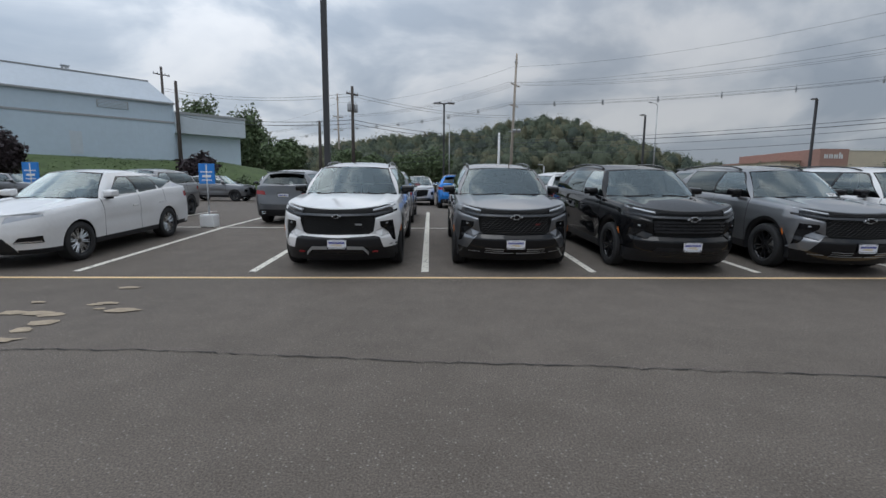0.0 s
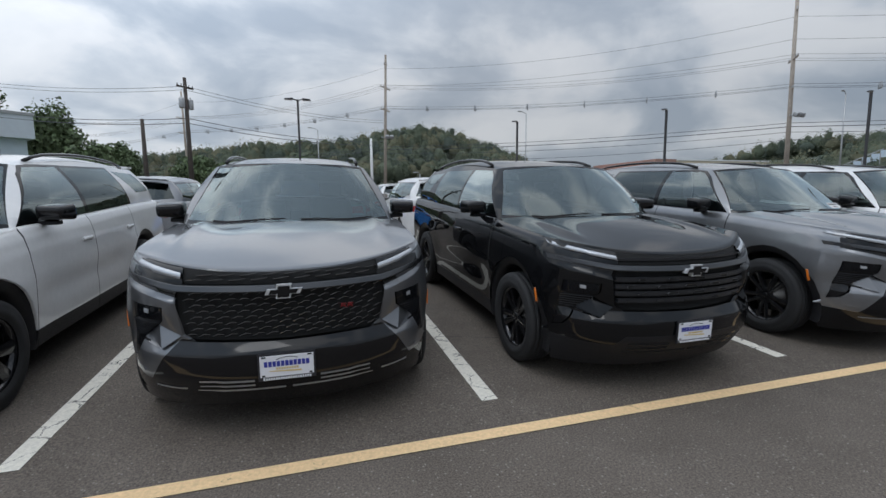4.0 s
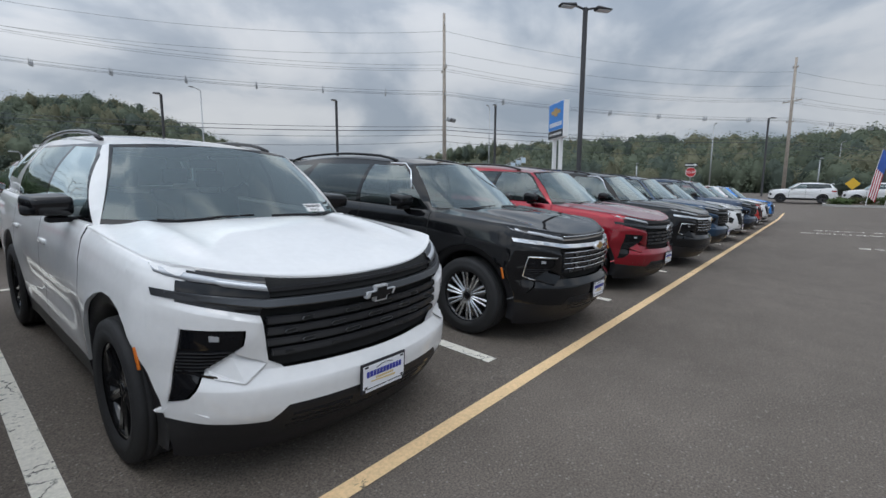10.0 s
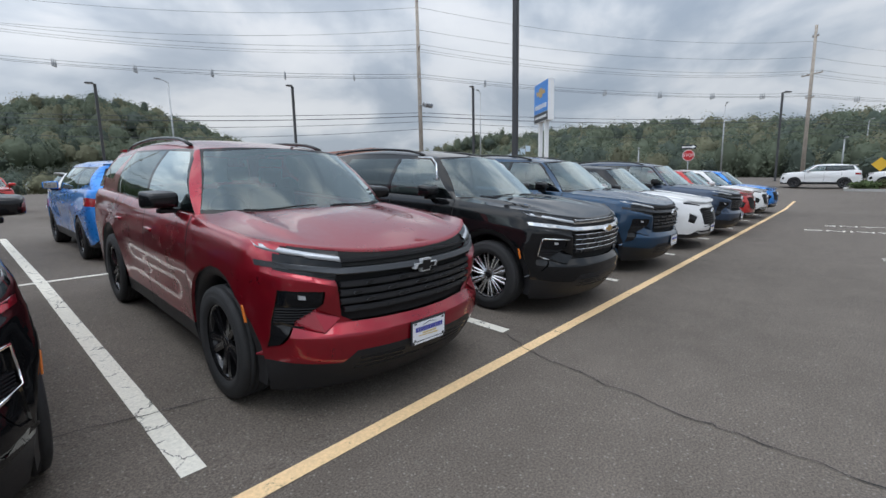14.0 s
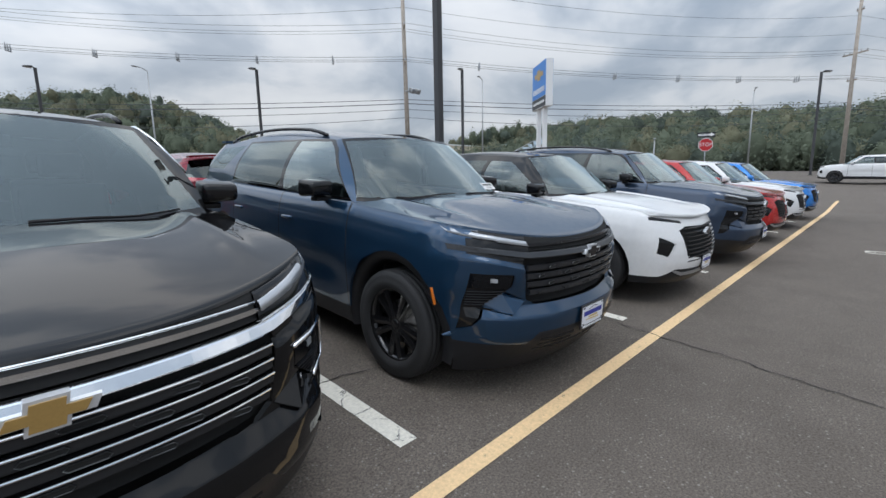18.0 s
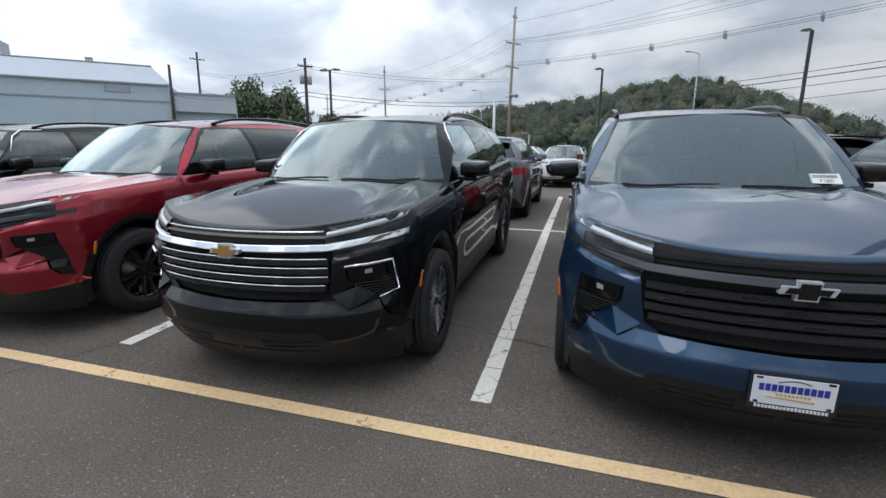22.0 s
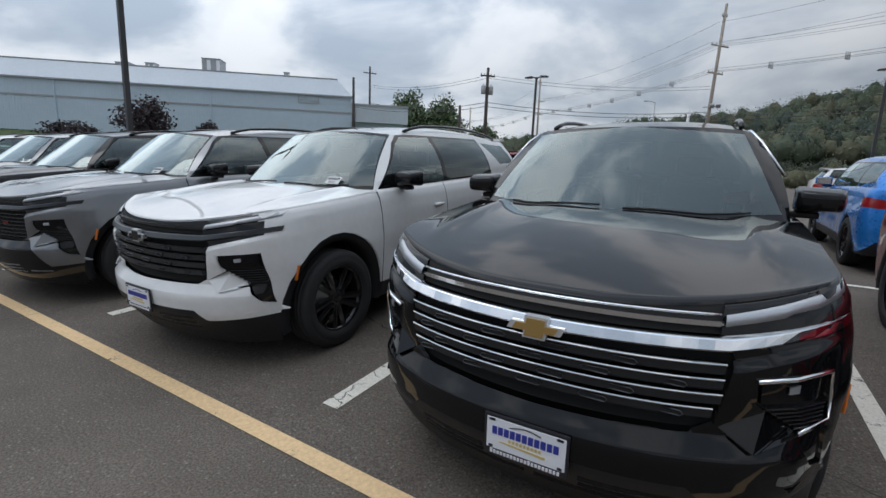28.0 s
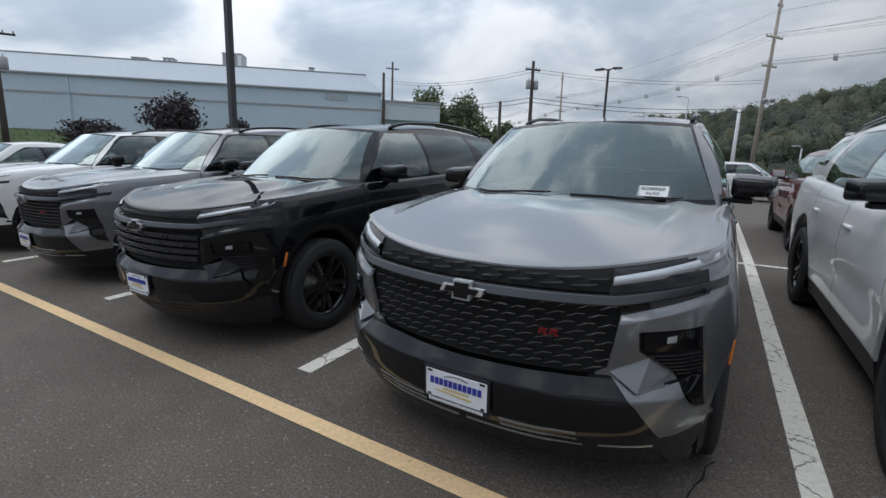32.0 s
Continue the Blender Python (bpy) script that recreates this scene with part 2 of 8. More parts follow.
def line_mat(name, color, worn, gap=0.46):
    """Road paint, cracked and worn so that the asphalt shows through."""
    m = bpy.data.materials.new(name)
    m.use_nodes = True
    nt = m.node_tree
    b = nt.nodes["Principled BSDF"]
    tc = node(nt, "ShaderNodeTexCoord")
    co = tc.outputs["Object"]
    n1 = node(nt, "ShaderNodeTexNoise", i_Scale=3.0, i_Detail=8.0, i_Roughness=0.7)
    n2 = node(nt, "ShaderNodeTexNoise", i_Scale=45.0, i_Detail=4.0, i_Roughness=0.7)
    vor = node(nt, "ShaderNodeTexVoronoi", i_Scale=4.0, feature="DISTANCE_TO_EDGE")
    warp = node(nt, "ShaderNodeVectorMath", operation="MULTIPLY_ADD")
    warp.inputs[1].default_value = (0.25, 0.25, 0.25)
    nt.links.new(n1.outputs["Color"], warp.inputs[0])
    nt.links.new(co, warp.inputs[2])
    nt.links.new(warp.outputs[0], vor.inputs["Vector"])
    for n in (n1, n2):
        nt.links.new(co, n.inputs["Vector"])
    a = node(nt, "ShaderNodeMath", operation="MULTIPLY_ADD")
    a.inputs[1].default_value, a.inputs[2].default_value = 0.55, 0.0
    nt.links.new(n2.outputs[0], a.inputs[0])
    s = node(nt, "ShaderNodeMath", operation="ADD")
    nt.links.new(a.outputs[0], s.inputs[0])
    nt.links.new(n1.outputs[0], s.inputs[1])
    wear = node(nt, "ShaderNodeMapRange", i_From_Min=0.54 + worn, i_From_Max=0.64 + worn)
    wear.inputs[3].default_value, wear.inputs[4].default_value = 1.0, 0.0
    nt.links.new(s.outputs[0], wear.inputs[0])
    crack = node(nt, "ShaderNodeMapRange", i_From_Min=0.008, i_From_Max=0.022, i_To_Min=1.0, i_To_Max=0.0)
    nt.links.new(vor.outputs["Distance"], crack.inputs[0])
    cm = node(nt, "ShaderNodeMath", operation="MULTIPLY")
    nt.links.new(crack.outputs[0], cm.inputs[0])
    gate = node(nt, "ShaderNodeMapRange", i_From_Min=gap, i_From_Max=gap + 0.07)
    nt.links.new(n1.outputs[0], gate.inputs[0])
    nt.links.new(gate.outputs[0], cm.inputs[1])
    mxx = node(nt, "ShaderNodeMath", operation="MAXIMUM")
    nt.links.new(wear.outputs[0], mxx.inputs[0])
    nt.links.new(cm.outputs[0], mxx.inputs[1])
    inv = node(nt, "ShaderNodeMath", operation="SUBTRACT")
    inv.inputs[0].default_value = 1.0
    nt.links.new(mxx.outputs[0], inv.inputs[1])
    col = node(nt, "ShaderNodeMix", data_type="RGBA")
    col.inputs[6].default_value = (0.06, 0.058, 0.055, 1)
    dirt = node(nt, "ShaderNodeMapRange", i_From_Min=0.3, i_From_Max=0.7, i_To_Min=0.8, i_To_Max=1.08)
    nt.links.new(n2.outputs[0], dirt.inputs[0])
    pc = node(nt, "ShaderNodeVectorMath", operation="SCALE")
    pc.inputs[0].default_value = color
    nt.links.new(dirt.outputs[0], pc.inputs["Scale"])
    nt.links.new(pc.outputs[0], col.inputs[7])
    nt.links.new(inv.outputs[0], col.inputs[0])
    nt.links.new(col.outputs[2], b.inputs["Base Color"])
    b.inputs["Roughness"].default_value = 0.8
    bp = node(nt, "ShaderNodeBump", i_Strength=0.3, i_Distance=0.004)
    nt.links.new(n2.outputs[0], bp.inputs["Height"])
    nt.links.new(bp.outputs[0], b.inputs["Normal"])
    return m


M = {
    "asphalt": asphalt_mat(),
    "white_line": line_mat("white_line", (0.76, 0.72, 0.63), 0.0),
    "arrow_line": line_mat("arrow_line", (0.68, 0.66, 0.61), 0.03, 0.52),
    "yellow_line": line_mat("yellow_line", (0.83, 0.58, 0.32), -0.03, 0.58),
    "crack": mat("crack_tar", (0.012, 0.012, 0.012), 0.9, var=0.3, scale=30),
    "patch": mat("bare_patch", (0.36, 0.29, 0.21), 0.95, var=0.35, scale=6, bump=0.4),
    "plastic": mat("black_plastic", (0.015, 0.015, 0.017), 0.45, var=0.12, scale=6, bump=0.1, bscale=500, spec=0.3),
    "gloss_black": mat("gloss_black", (0.008, 0.008, 0.009), 0.05, var=0.1, scale=3, spec=0.4),
    "dark": mat("dark_inner", (0.011, 0.011, 0.011), 0.9, var=0.2, scale=5),
    "grille": mat("satin_black_grille", (0.020, 0.021, 0.024), 0.26, var=0.1, scale=9, spec=0.5),
    "chrome": mat("chrome", (0.82, 0.83, 0.85), 0.09, 1.0, var=0.03, scale=5),
    "satin": mat("satin_silver", (0.45, 0.46, 0.47), 0.3, 0.9, var=0.04, scale=8),
    "satin_dark": mat("dark_satin_metal", (0.07, 0.073, 0.078), 0.3, 0.8, var=0.06, scale=8),
    "badge_rim": mat("badge_rim", (0.70, 0.71, 0.73), 0.32, 0.55, var=0.04, scale=20),
    "rubber": mat("tyre_rubber", (0.018, 0.018, 0.019), 0.75, var=0.25, scale=9, bump=0.25, bscale=180),
    # gloss black mesh coloured as grey metal, for the sky glints on its edges
    "mesh_glint": mat("mesh_glint", (0.20, 0.205, 0.215), 0.2, 0.85, var=0.08, scale=12),
    "rim_black": mat("black_alloy", (0.02, 0.02, 0.022), 0.16, 0.5, var=0.08, scale=9, coat=0.4),
    "rim_silver": mat("machined_alloy", (0.55, 0.56, 0.57), 0.25, 0.95, var=0.06, scale=9),
    "disc": mat("brake_steel", (0.24, 0.23, 0.22), 0.4, 0.9, var=0.2, scale=12),
    "glass": glass_mat("windscreen_glass", (0.50, 0.60, 0.59), 3.2),
    "privacy": glass_mat("privacy_glass", (0.06, 0.066, 0.07), 1.8),
    "lens": glass_mat("clear_lens", (0.72, 0.74, 0.76)),
    "lens_dark": mat("smoked_lens", (0.006, 0.0065, 0.008), 0.06, var=0.1, scale=10, spec=0.25),
    "drl": mat("lamp_reflector", (0.46, 0.475, 0.50), 0.22, 0.4, var=0.08, scale=20),
    "amber": mat("amber_reflector", (0.62, 0.16, 0.02), 0.25, var=0.08, scale=40, coat=0.5),
    "red_lens": mat("red_lens", (0.30, 0.012, 0.014), 0.15, var=0.12, scale=20, coat=0.8),
    "red": mat("red_enamel", (0.22, 0.012, 0.014), 0.3, var=0.05, scale=20),
    "gold": mat("gold_enamel", (0.50, 0.32, 0.11), 0.3, 0.5, var=0.08, scale=20),
    "interior": mat("dark_trim", (0.032, 0.033, 0.035), 0.7, var=0.2, scale=7),
    "seat": mat("seat_cloth", (0.05, 0.051, 0.054), 0.85, var=0.15, scale=20, bump=0.1, bscale=300),
    "plate": mat("plate_white", (0.78, 0.78, 0.81), 0.35, var=0.05, scale=12),
    "ink_blue": mat("ink_blue", (0.035, 0.045, 0.30), 0.4, var=0.1, scale=40),
    "ink_dark": mat("ink_dark", (0.02, 0.02, 0.025), 0.4, var=0.1, scale=40),
    "ink_gold": mat("ink_gold", (0.62, 0.47, 0.2), 0.4, var=0.1, scale=40),
    "paper": mat("paper", (0.72, 0.71, 0.70), 0.7, var=0.04, scale=20),
    "pole": mat("bronze_pole", (0.055, 0.055, 0.058), 0.55, 0.2, var=0.2, scale=3, rvar=0.1),
    "galv": mat("galvanised", (0.40, 0.41, 0.42), 0.45, 0.6, var=0.12, scale=4),
    "wood_pole": mat("wood_pole", (0.38, 0.33, 0.28), 0.9, var=0.3, scale=3, bump=0.4, bscale=40),
    "dark_wood": mat("dark_wood_pole", (0.075, 0.062, 0.055), 0.9, var=0.3, scale=3, bump=0.4, bscale=40),
    "wire": mat("wire", (0.07, 0.075, 0.085), 0.6, var=0.1, scale=3),
    "siding": mat("metal_siding", (0.58, 0.68, 0.77), 0.55, var=0.05, scale=0.25, coords="Object"),
    "roofing": mat("roof_sheet", (0.60, 0.66, 0.72), 0.5, var=0.06, scale=0.3),
    "grass": mat("grass", (0.068, 0.10, 0.034), 0.95, var=0.4, scale=1.2, bump=0.6, bscale=30),
    "concrete": mat("concrete", (0.40, 0.39, 0.37), 0.85, var=0.15, scale=4, bump=0.2),
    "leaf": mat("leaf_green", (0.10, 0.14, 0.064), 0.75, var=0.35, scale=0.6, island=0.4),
    # far leaves and canopy: greens paled and greyed to stand in for haze
    "leaf_far": thin(mat("hazed_leaf", (0.165, 0.192, 0.138), 0.9, var=0.3, scale=0.05, island=0.1, spec=0.05)),
    "leaf_olive": thin(mat("hazed_leaf_olive", (0.215, 0.215, 0.145), 0.9, var=0.3, scale=0.05, island=0.1, spec=0.05)),
    "leaf_blue": thin(mat("hazed_leaf_deep", (0.125, 0.152, 0.125), 0.9, var=0.3, scale=0.05, island=0.1, spec=0.05)),
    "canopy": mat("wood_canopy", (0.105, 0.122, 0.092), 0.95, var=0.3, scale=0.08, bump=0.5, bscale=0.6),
    "leaf_red": mat("plum_leaf", (0.042, 0.030, 0.034), 0.75, var=0.3, scale=2, island=0.4),
    "bark": mat("bark", (0.09, 0.07, 0.055), 0.95, var=0.3, scale=8, bump=0.5, bscale=40),
    "brick_wall": mat("red_brick_wall", (0.36, 0.21, 0.17), 0.85, var=0.15, scale=1.5),
    "tan_wall": mat("tan_stucco", (0.55, 0.47, 0.36), 0.85, var=0.08, scale=0.5),
    "sign_blue": mat("sign_blue", (0.02, 0.21, 0.62), 0.35, var=0.05, scale=2),
    "sign_white": mat("sign_white", (0.78, 0.78, 0.78), 0.45, var=0.04, scale=3),
    "sign_dark": mat("sign_dark", (0.018, 0.02, 0.025), 0.4, var=0.06, scale=3),
    "stop_red": mat("stop_red", (0.50, 0.018, 0.022), 0.45, var=0.06, scale=4),
    "yellow_sign": mat("yellow_sign", (0.70, 0.42, 0.03), 0.45, var=0.06, scale=4),
    "flag_red": mat("flag_red", (0.48, 0.05, 0.06), 0.8, var=0.1, scale=5),
    "flag_blue": mat("flag_blue", (0.05, 0.12, 0.42), 0.8, var=0.1, scale=5),
    "soil": mat("mulch", (0.10, 0.075, 0.055), 0.95, var=0.3, scale=8, bump=0.5, bscale=30),
    "shrub": mat("shrub_leaf", (0.085, 0.095, 0.035), 0.8, var=0.3, scale=1.5, island=0.4),
}
PAINT = {
    "white": paint("summit_white", (0.72, 0.715, 0.712), 0.0, 0.3),
    "grey": paint("sterling_grey", (0.15, 0.155, 0.165), 0.7, 0.34),
    "black": paint("mosaic_black", (0.006, 0.0062, 0.007), 0.0, 0.25, 1.0, 1.42),
    "silver": paint("light_silver", (0.20, 0.205, 0.215), 0.7, 0.34),
    "red": paint("radiant_red", (0.28, 0.009, 0.020), 0.7, 0.3),
    "blue": paint("lakeshore_blue", (0.013, 0.044, 0.092), 0.6, 0.34),
    "slate": paint("slate_blue", (0.030, 0.050, 0.088), 0.5, 0.32),
    "sky": paint("fountain_blue", (0.025, 0.21, 0.62), 0.35, 0.28),
    "bright_red": paint("bright_red", (0.45, 0.022, 0.02), 0.2, 0.28),
    "maroon": paint("dark_cherry", (0.18, 0.008, 0.018), 0.5, 0.28),
}

# ---- building helpers ----


def mesh_of(name, bm, material, smooth=True):
    me = bpy.data.meshes.new(name)
    bm.to_mesh(me)
    bm.free()
    me.materials.append(material)
    if smooth:
        me.shade_smooth()
    return me


def place(name, me, material, parent, label="", m=None):
    """Links a mesh as one object under a thing; the material sits on the object, so that copies can change it."""
    ob = new(name, me)
    if material is not None:
        ob.material_slots[0].link = "OBJECT"
        ob.material_slots[0].material = material
    if parent is not None:
        ob.parent = parent
    if m is not None:
        ob.matrix_basis = m
    if label:
        ob["label"] = label
    return ob


def part(name, bm, material, parent, label="", smooth=True, m=None):
    return place(name, mesh_of(name, bm, material, smooth), material, parent, label, m)


def thing(name, m, label, category, group="", kind=""):
    ob = new(name)
    ob.empty_display_size = 0.2
    ob.matrix_basis = m
    return tagged(ob, label, category, group, kind)


def box(bm, x0, x1, y0, y1, z0, z1, bevel=0.0, m=None):
    r = bmesh.ops.create_cube(bm, size=1)
    vs = r["verts"]
    for v in vs:
        v.co = Vector(((x0 + x1) / 2 + v.co.x * (x1 - x0), (y0 + y1) / 2 + v.co.y * (y1 - y0), (z0 + z1) / 2 + v.co.z * (z1 - z0)))
    if m is not None:
        bmesh.ops.transform(bm, matrix=m, verts=vs)
    if bevel:
        es = list({e for v in vs for e in v.link_edges})
        bmesh.ops.bevel(bm, geom=es, offset=bevel, segments=2, affect="EDGES", profile=0.6)
    return bm


def boxed(x0, x1, y0, y1, z0, z1, bevel=0.0, m=None):
    return box(bmesh.new(), x0, x1, y0, y1, z0, z1, bevel, m)


def lathe(bm, prof, n=32, axis="x", m=None, close=False):
    """Spins a profile of (radius, along) pairs round the axis."""
    rings = []
    for r, a in prof:
        ring = []
        for i in range(n):
            t = 2 * math.pi * i / n
            c, s = r * math.cos(t), r * math.sin(t)
            co = (a, c, s) if axis == "x" else (c, s, a)
            ring.append(bm.verts.new(m @ Vector(co) if m is not None else co))
        rings.append(ring)
    for p, q in zip(rings, rings[1:]):
        for i in range(n):
            j = (i + 1) % n
            bm.faces.new((p[i], p[j], q[j], q[i]))
    if close:
        bm.faces.new(rings[0])
        bm.faces.new(rings[-1][::-1])
    bmesh.ops.recalc_face_normals(bm, faces=bm.faces[:])
    return bm


def tube(bm, pts, r0, r1=None, n=8):
    """A round bar along points, tapering from r0 to r1."""
    r1 = r0 if r1 is None else r1
    pts = [Vector(p) for p in pts]
    rings = []
    for i, p in enumerate(pts):
        d = (pts[min(i + 1, len(pts) - 1)] - pts[max(i - 1, 0)]).normalized()
        u = d.cross(Vector((0.13, 0.21, 1)) if abs(d.z) < 0.9 else Vector((1, 0.1, 0))).normalized()
        w = d.cross(u)
        r = r0 + (r1 - r0) * i / max(1, len(pts) - 1)
        rings.append([bm.verts.new(p + (u * math.cos(2 * math.pi * k / n) + w * math.sin(2 * math.pi * k / n)) * r) for k in range(n)])
    for p, q in zip(rings, rings[1:]):
        for k in range(n):
            bm.faces.new((p[k], p[(k + 1) % n], q[(k + 1) % n], q[k]))
    bm.faces.new(rings[0][::-1])
    bm.faces.new(rings[-1])
    return bm


def strip(bm, pts, dy, dz):
    """A bar of rectangular section, dy deep and dz high, along points that run mainly across."""
    prev = None
    for p in pts:
        x, y, z = p
        ring = [bm.verts.new(c) for c in ((x, y, z - dz / 2), (x, y, z + dz / 2), (x, y + dy, z + dz / 2), (x, y + dy, z - dz / 2))]
        if prev:
            for k in range(4):
                bm.faces.new((prev[k], prev[(k + 1) % 4], ring[(k + 1) % 4], ring[k]))
        else:
            bm.faces.new(ring)
        prev = ring
    bm.faces.new(prev[::-1])
    bmesh.ops.recalc_face_normals(bm, faces=bm.faces[:])
    return bm


def prism(bm, poly, y0, y1, m=None):
    """A flat plate: the outline poly of (x, z) pairs, from y0 to y1."""
    a = [bm.verts.new((x, y0, z)) for x, z in poly]
    b = [bm.verts.new((x, y1, z)) for x, z in poly]
    if m is not None:
        bmesh.ops.transform(bm, matrix=m, verts=a + b)
    n = len(poly)
    fs = [bm.faces.new(a), bm.faces.new(b[::-1])]
    for i in range(n):
        fs.append(bm.faces.new((a[i], b[i], b[(i + 1) % n], a[(i + 1) % n])))
    bmesh.ops.recalc_face_normals(bm, faces=fs)
    return bm


def interp(x, xs, ys):
    return float(np.interp(x, xs, ys))


def smoothstep(a, b, x):
    t = min(1.0, max(0.0, (x - a) / (b - a)))
    return t * t * (3 - 2 * t)


# ---- cars ----
# a car stands on z = 0 with its nose at y = 0, its tail at y = length


class Shape:
    """The outer form of a car: numbers in metres."""

    def __init__(s, **kw):
        s.length, s.half, s.wheel_f, s.base, s.tyre_r = 5.2, 1.0, 0.93, 3.07, 0.385
        s.nose, s.nose_n, s.tail, s.tail_n = 0.52, 2.9, 0.42, 3.2
        s.sill, s.hood_z, s.corner_z, s.cowl_z, s.belt_r = 0.26, 1.075, 1.15, 1.215, 1.25
        s.cowl_c, s.cowl_e = 1.22, 1.50            # hood's rear edge, middle and side
        s.top_f, s.top_r, s.roof_z, s.roof_rear = 2.06, 4.70, 1.70, 1.66
        s.roof_half, s.shoulder = 0.70, 0.93
        s.crown = 0.075
        s.edge_y, s.mirror_y, s.wedge, s.bulge = 0.30, None, False, 1.0
        s.cols, s.lines = [], {}
        s.rear_base = 5.10
        s.face = "suv"
        s.win = dict(a0=1.60, a1=2.13, b=2.72, c=3.72, d=4.55, belt=1.24, top=1.655, kick=0.0)
        s.doors = (1.50, 2.62, 3.72)
        s.clad = 0.40
        s.arch = 0.495
        for k, v in kw.items():
            setattr(s, k, v)
        s.wheel_r = s.wheel_f + s.base

    def plan(s):
        """The plan outline at full width, from the middle of the nose round to the middle of the tail."""
        out = []
        dense = [(s.half * math.sin(t) ** (2 / s.nose_n), s.nose * (1 - math.cos(t) ** (2 / s.nose_n))) for t in np.linspace(0, math.pi / 2, 400)]
        arc = np.concatenate([[0], np.cumsum([math.dist(a, b) for a, b in zip(dense, dense[1:])])])
        for d in np.linspace(0, arc[-1], 30):
            out.append((float(np.interp(d, arc, [p[0] for p in dense])), float(np.interp(d, arc, [p[1] for p in dense]))))
        y1 = s.length - s.tail
        ys = list(np.linspace(s.nose, y1, int((y1 - s.nose) / 0.075)))[1:-1]
        for c in (*s.doors,):
            ys = [y for y in ys if abs(y - c) > 0.02] + [c - 0.005, c + 0.005]
        out += [(s.half, y) for y in sorted(ys)]
        dense = [(s.half * math.sin(t) ** (2 / s.tail_n), s.length - s.tail * (1 - math.cos(t) ** (2 / s.tail_n))) for t in np.linspace(math.pi / 2, 0, 300)]
        arc = np.concatenate([[0], np.cumsum([math.dist(a, b) for a, b in zip(dense, dense[1:])])])
        for d in np.linspace(0, arc[-1], 20):
            out.append((float(np.interp(d, arc, [p[0] for p in dense])), float(np.interp(d, arc, [p[1] for p in dense]))))
        return out

    def side_k(s, v):
        return interp(v, (0, 0.12, 0.35, 0.6, 0.8, 0.93, 1.0), (0.945, 0.965, 0.985, 1.0, 0.99, 0.965, s.shoulder))

    def front_dy(s, z):
        if s.face == "suv":
            return interp(z, (0.2, 0.30, 0.42, 0.56, 0.66, 0.80, 0.94, 1.02, 1.08, 1.15), (0.13, 0.05, 0.01, 0.0, 0.025, 0.02, 0.025, 0.045, 0.075, 0.13))
        return interp(z, (0.2, 0.32, 0.48, 0.60, 0.75, 0.88, 1.0, 1.1), (0.12, 0.04, 0.0, 0.0, 0.03, 0.09, 0.17, 0.3))

    def rear_dy(s, z):
        return interp(z, (0.25, 0.4, 0.6, 0.75, 0.9, 1.1, 1.3), (-0.08, -0.01, 0.0, -0.03, -0.06, -0.08, -0.12))

    def hood_edge(s, b):
        """The hood's side edge, b from the nose (0) to the cowl (1): x, y, z."""
        y = s.edge_y + (s.cowl_e - s.edge_y) * b
        t = min(1.0, y / s.nose)
        x = s.half * (1 - (1 - t) ** s.nose_n) ** (1 / s.nose_n) if t < 1 else s.half
        x *= s.shoulder * (1 - 0.035 * (1 - b) ** 2)
        z = s.corner_z + (s.cowl_z - s.corner_z) * b
        return x, y, z

    def cheek_top(s, x):
        """The lower edge of the black band under the lamps."""
        return 0.918 + 0.262 * (x - 0.615)

    def sculpt(s, x, z):
        """The bumper's shelf and cheeks: how far the nose stands proud below the grille and beside it."""
        if s.face != "suv":
            return 0.0
        x = abs(x)
        low = max(0.0, min(1.0, (0.652 - z) / 0.065)) * max(0.0, min(1.0, (z - 0.30) / 0.15))
        cheek = max(0.0, min(1.0, (s.cheek_top(x) - z) / 0.03)) * max(0.0, min(1.0, (z - 0.70) / 0.12))
        return -low * interp(x, (0, 0.6, 0.70, 0.84, 0.93), (0.036, 0.038, 0.045, 0.04, 0.0)) - cheek * interp(x, (0.59, 0.635, 0.84, 0.95), (0.0, 0.03, 0.026, 0.0))

    def columns(s):
        """The upright lines of the skin: plan point, share of side and front in its direction, top, taper."""
        if s.cols:
            return s.cols
        cols, s.cols = s.plan(), []
        for i, (px, py) in enumerate(cols):
            a, b = cols[max(0, i - 1)], cols[min(len(cols) - 1, i + 1)]
            t = Vector((b[0] - a[0], b[1] - a[1])).normalized()
            if py < s.cowl_e:
                if py < s.edge_y or px < s.half * 0.9:
                    xx = min(1.0, px / (s.half * 0.93))
                    zt = s.hood_z + (s.corner_z - s.hood_z) * xx ** 2.2 - 0.012
                else:
                    zt = s.corner_z + (s.cowl_z - s.corner_z) * (py - s.edge_y) / (s.cowl_e - s.edge_y) - 0.012
            else:
                zt = s.belt(py)
            low = s.sill - (0.055 * smoothstep(0.8, 0.35, py) if s.face == "suv" else 0.0)
            s.cols.append((px, py, abs(t.y), abs(t.x), low, zt, 1 - 0.022 * ((py - s.length * 0.45) / (s.length * 0.5)) ** 2))
        return s.cols

    def skin(s, col, z):
        """The skin on one upright line at height z: x, y."""
        px, py, ws, wf, low, zt, taper = col
        k = 1 - ws * (1 - s.side_k(max(0.0, min(1.0, (z - low) / (zt - low)))))
        flare = max(math.exp(-((py - yw) / 0.55) ** 4) for yw in (s.wheel_f, s.wheel_r)) * smoothstep(1.02, 0.72, z)
        x = px * k * taper + ws * flare * 0.022 * smoothstep(0.2, 0.5, py)
        x -= ws * 0.016 * math.exp(-((z - 0.66) / 0.10) ** 2) * smoothstep(1.5, 1.8, py) * smoothstep(s.wheel_r - 0.5, s.wheel_r - 0.8, py)
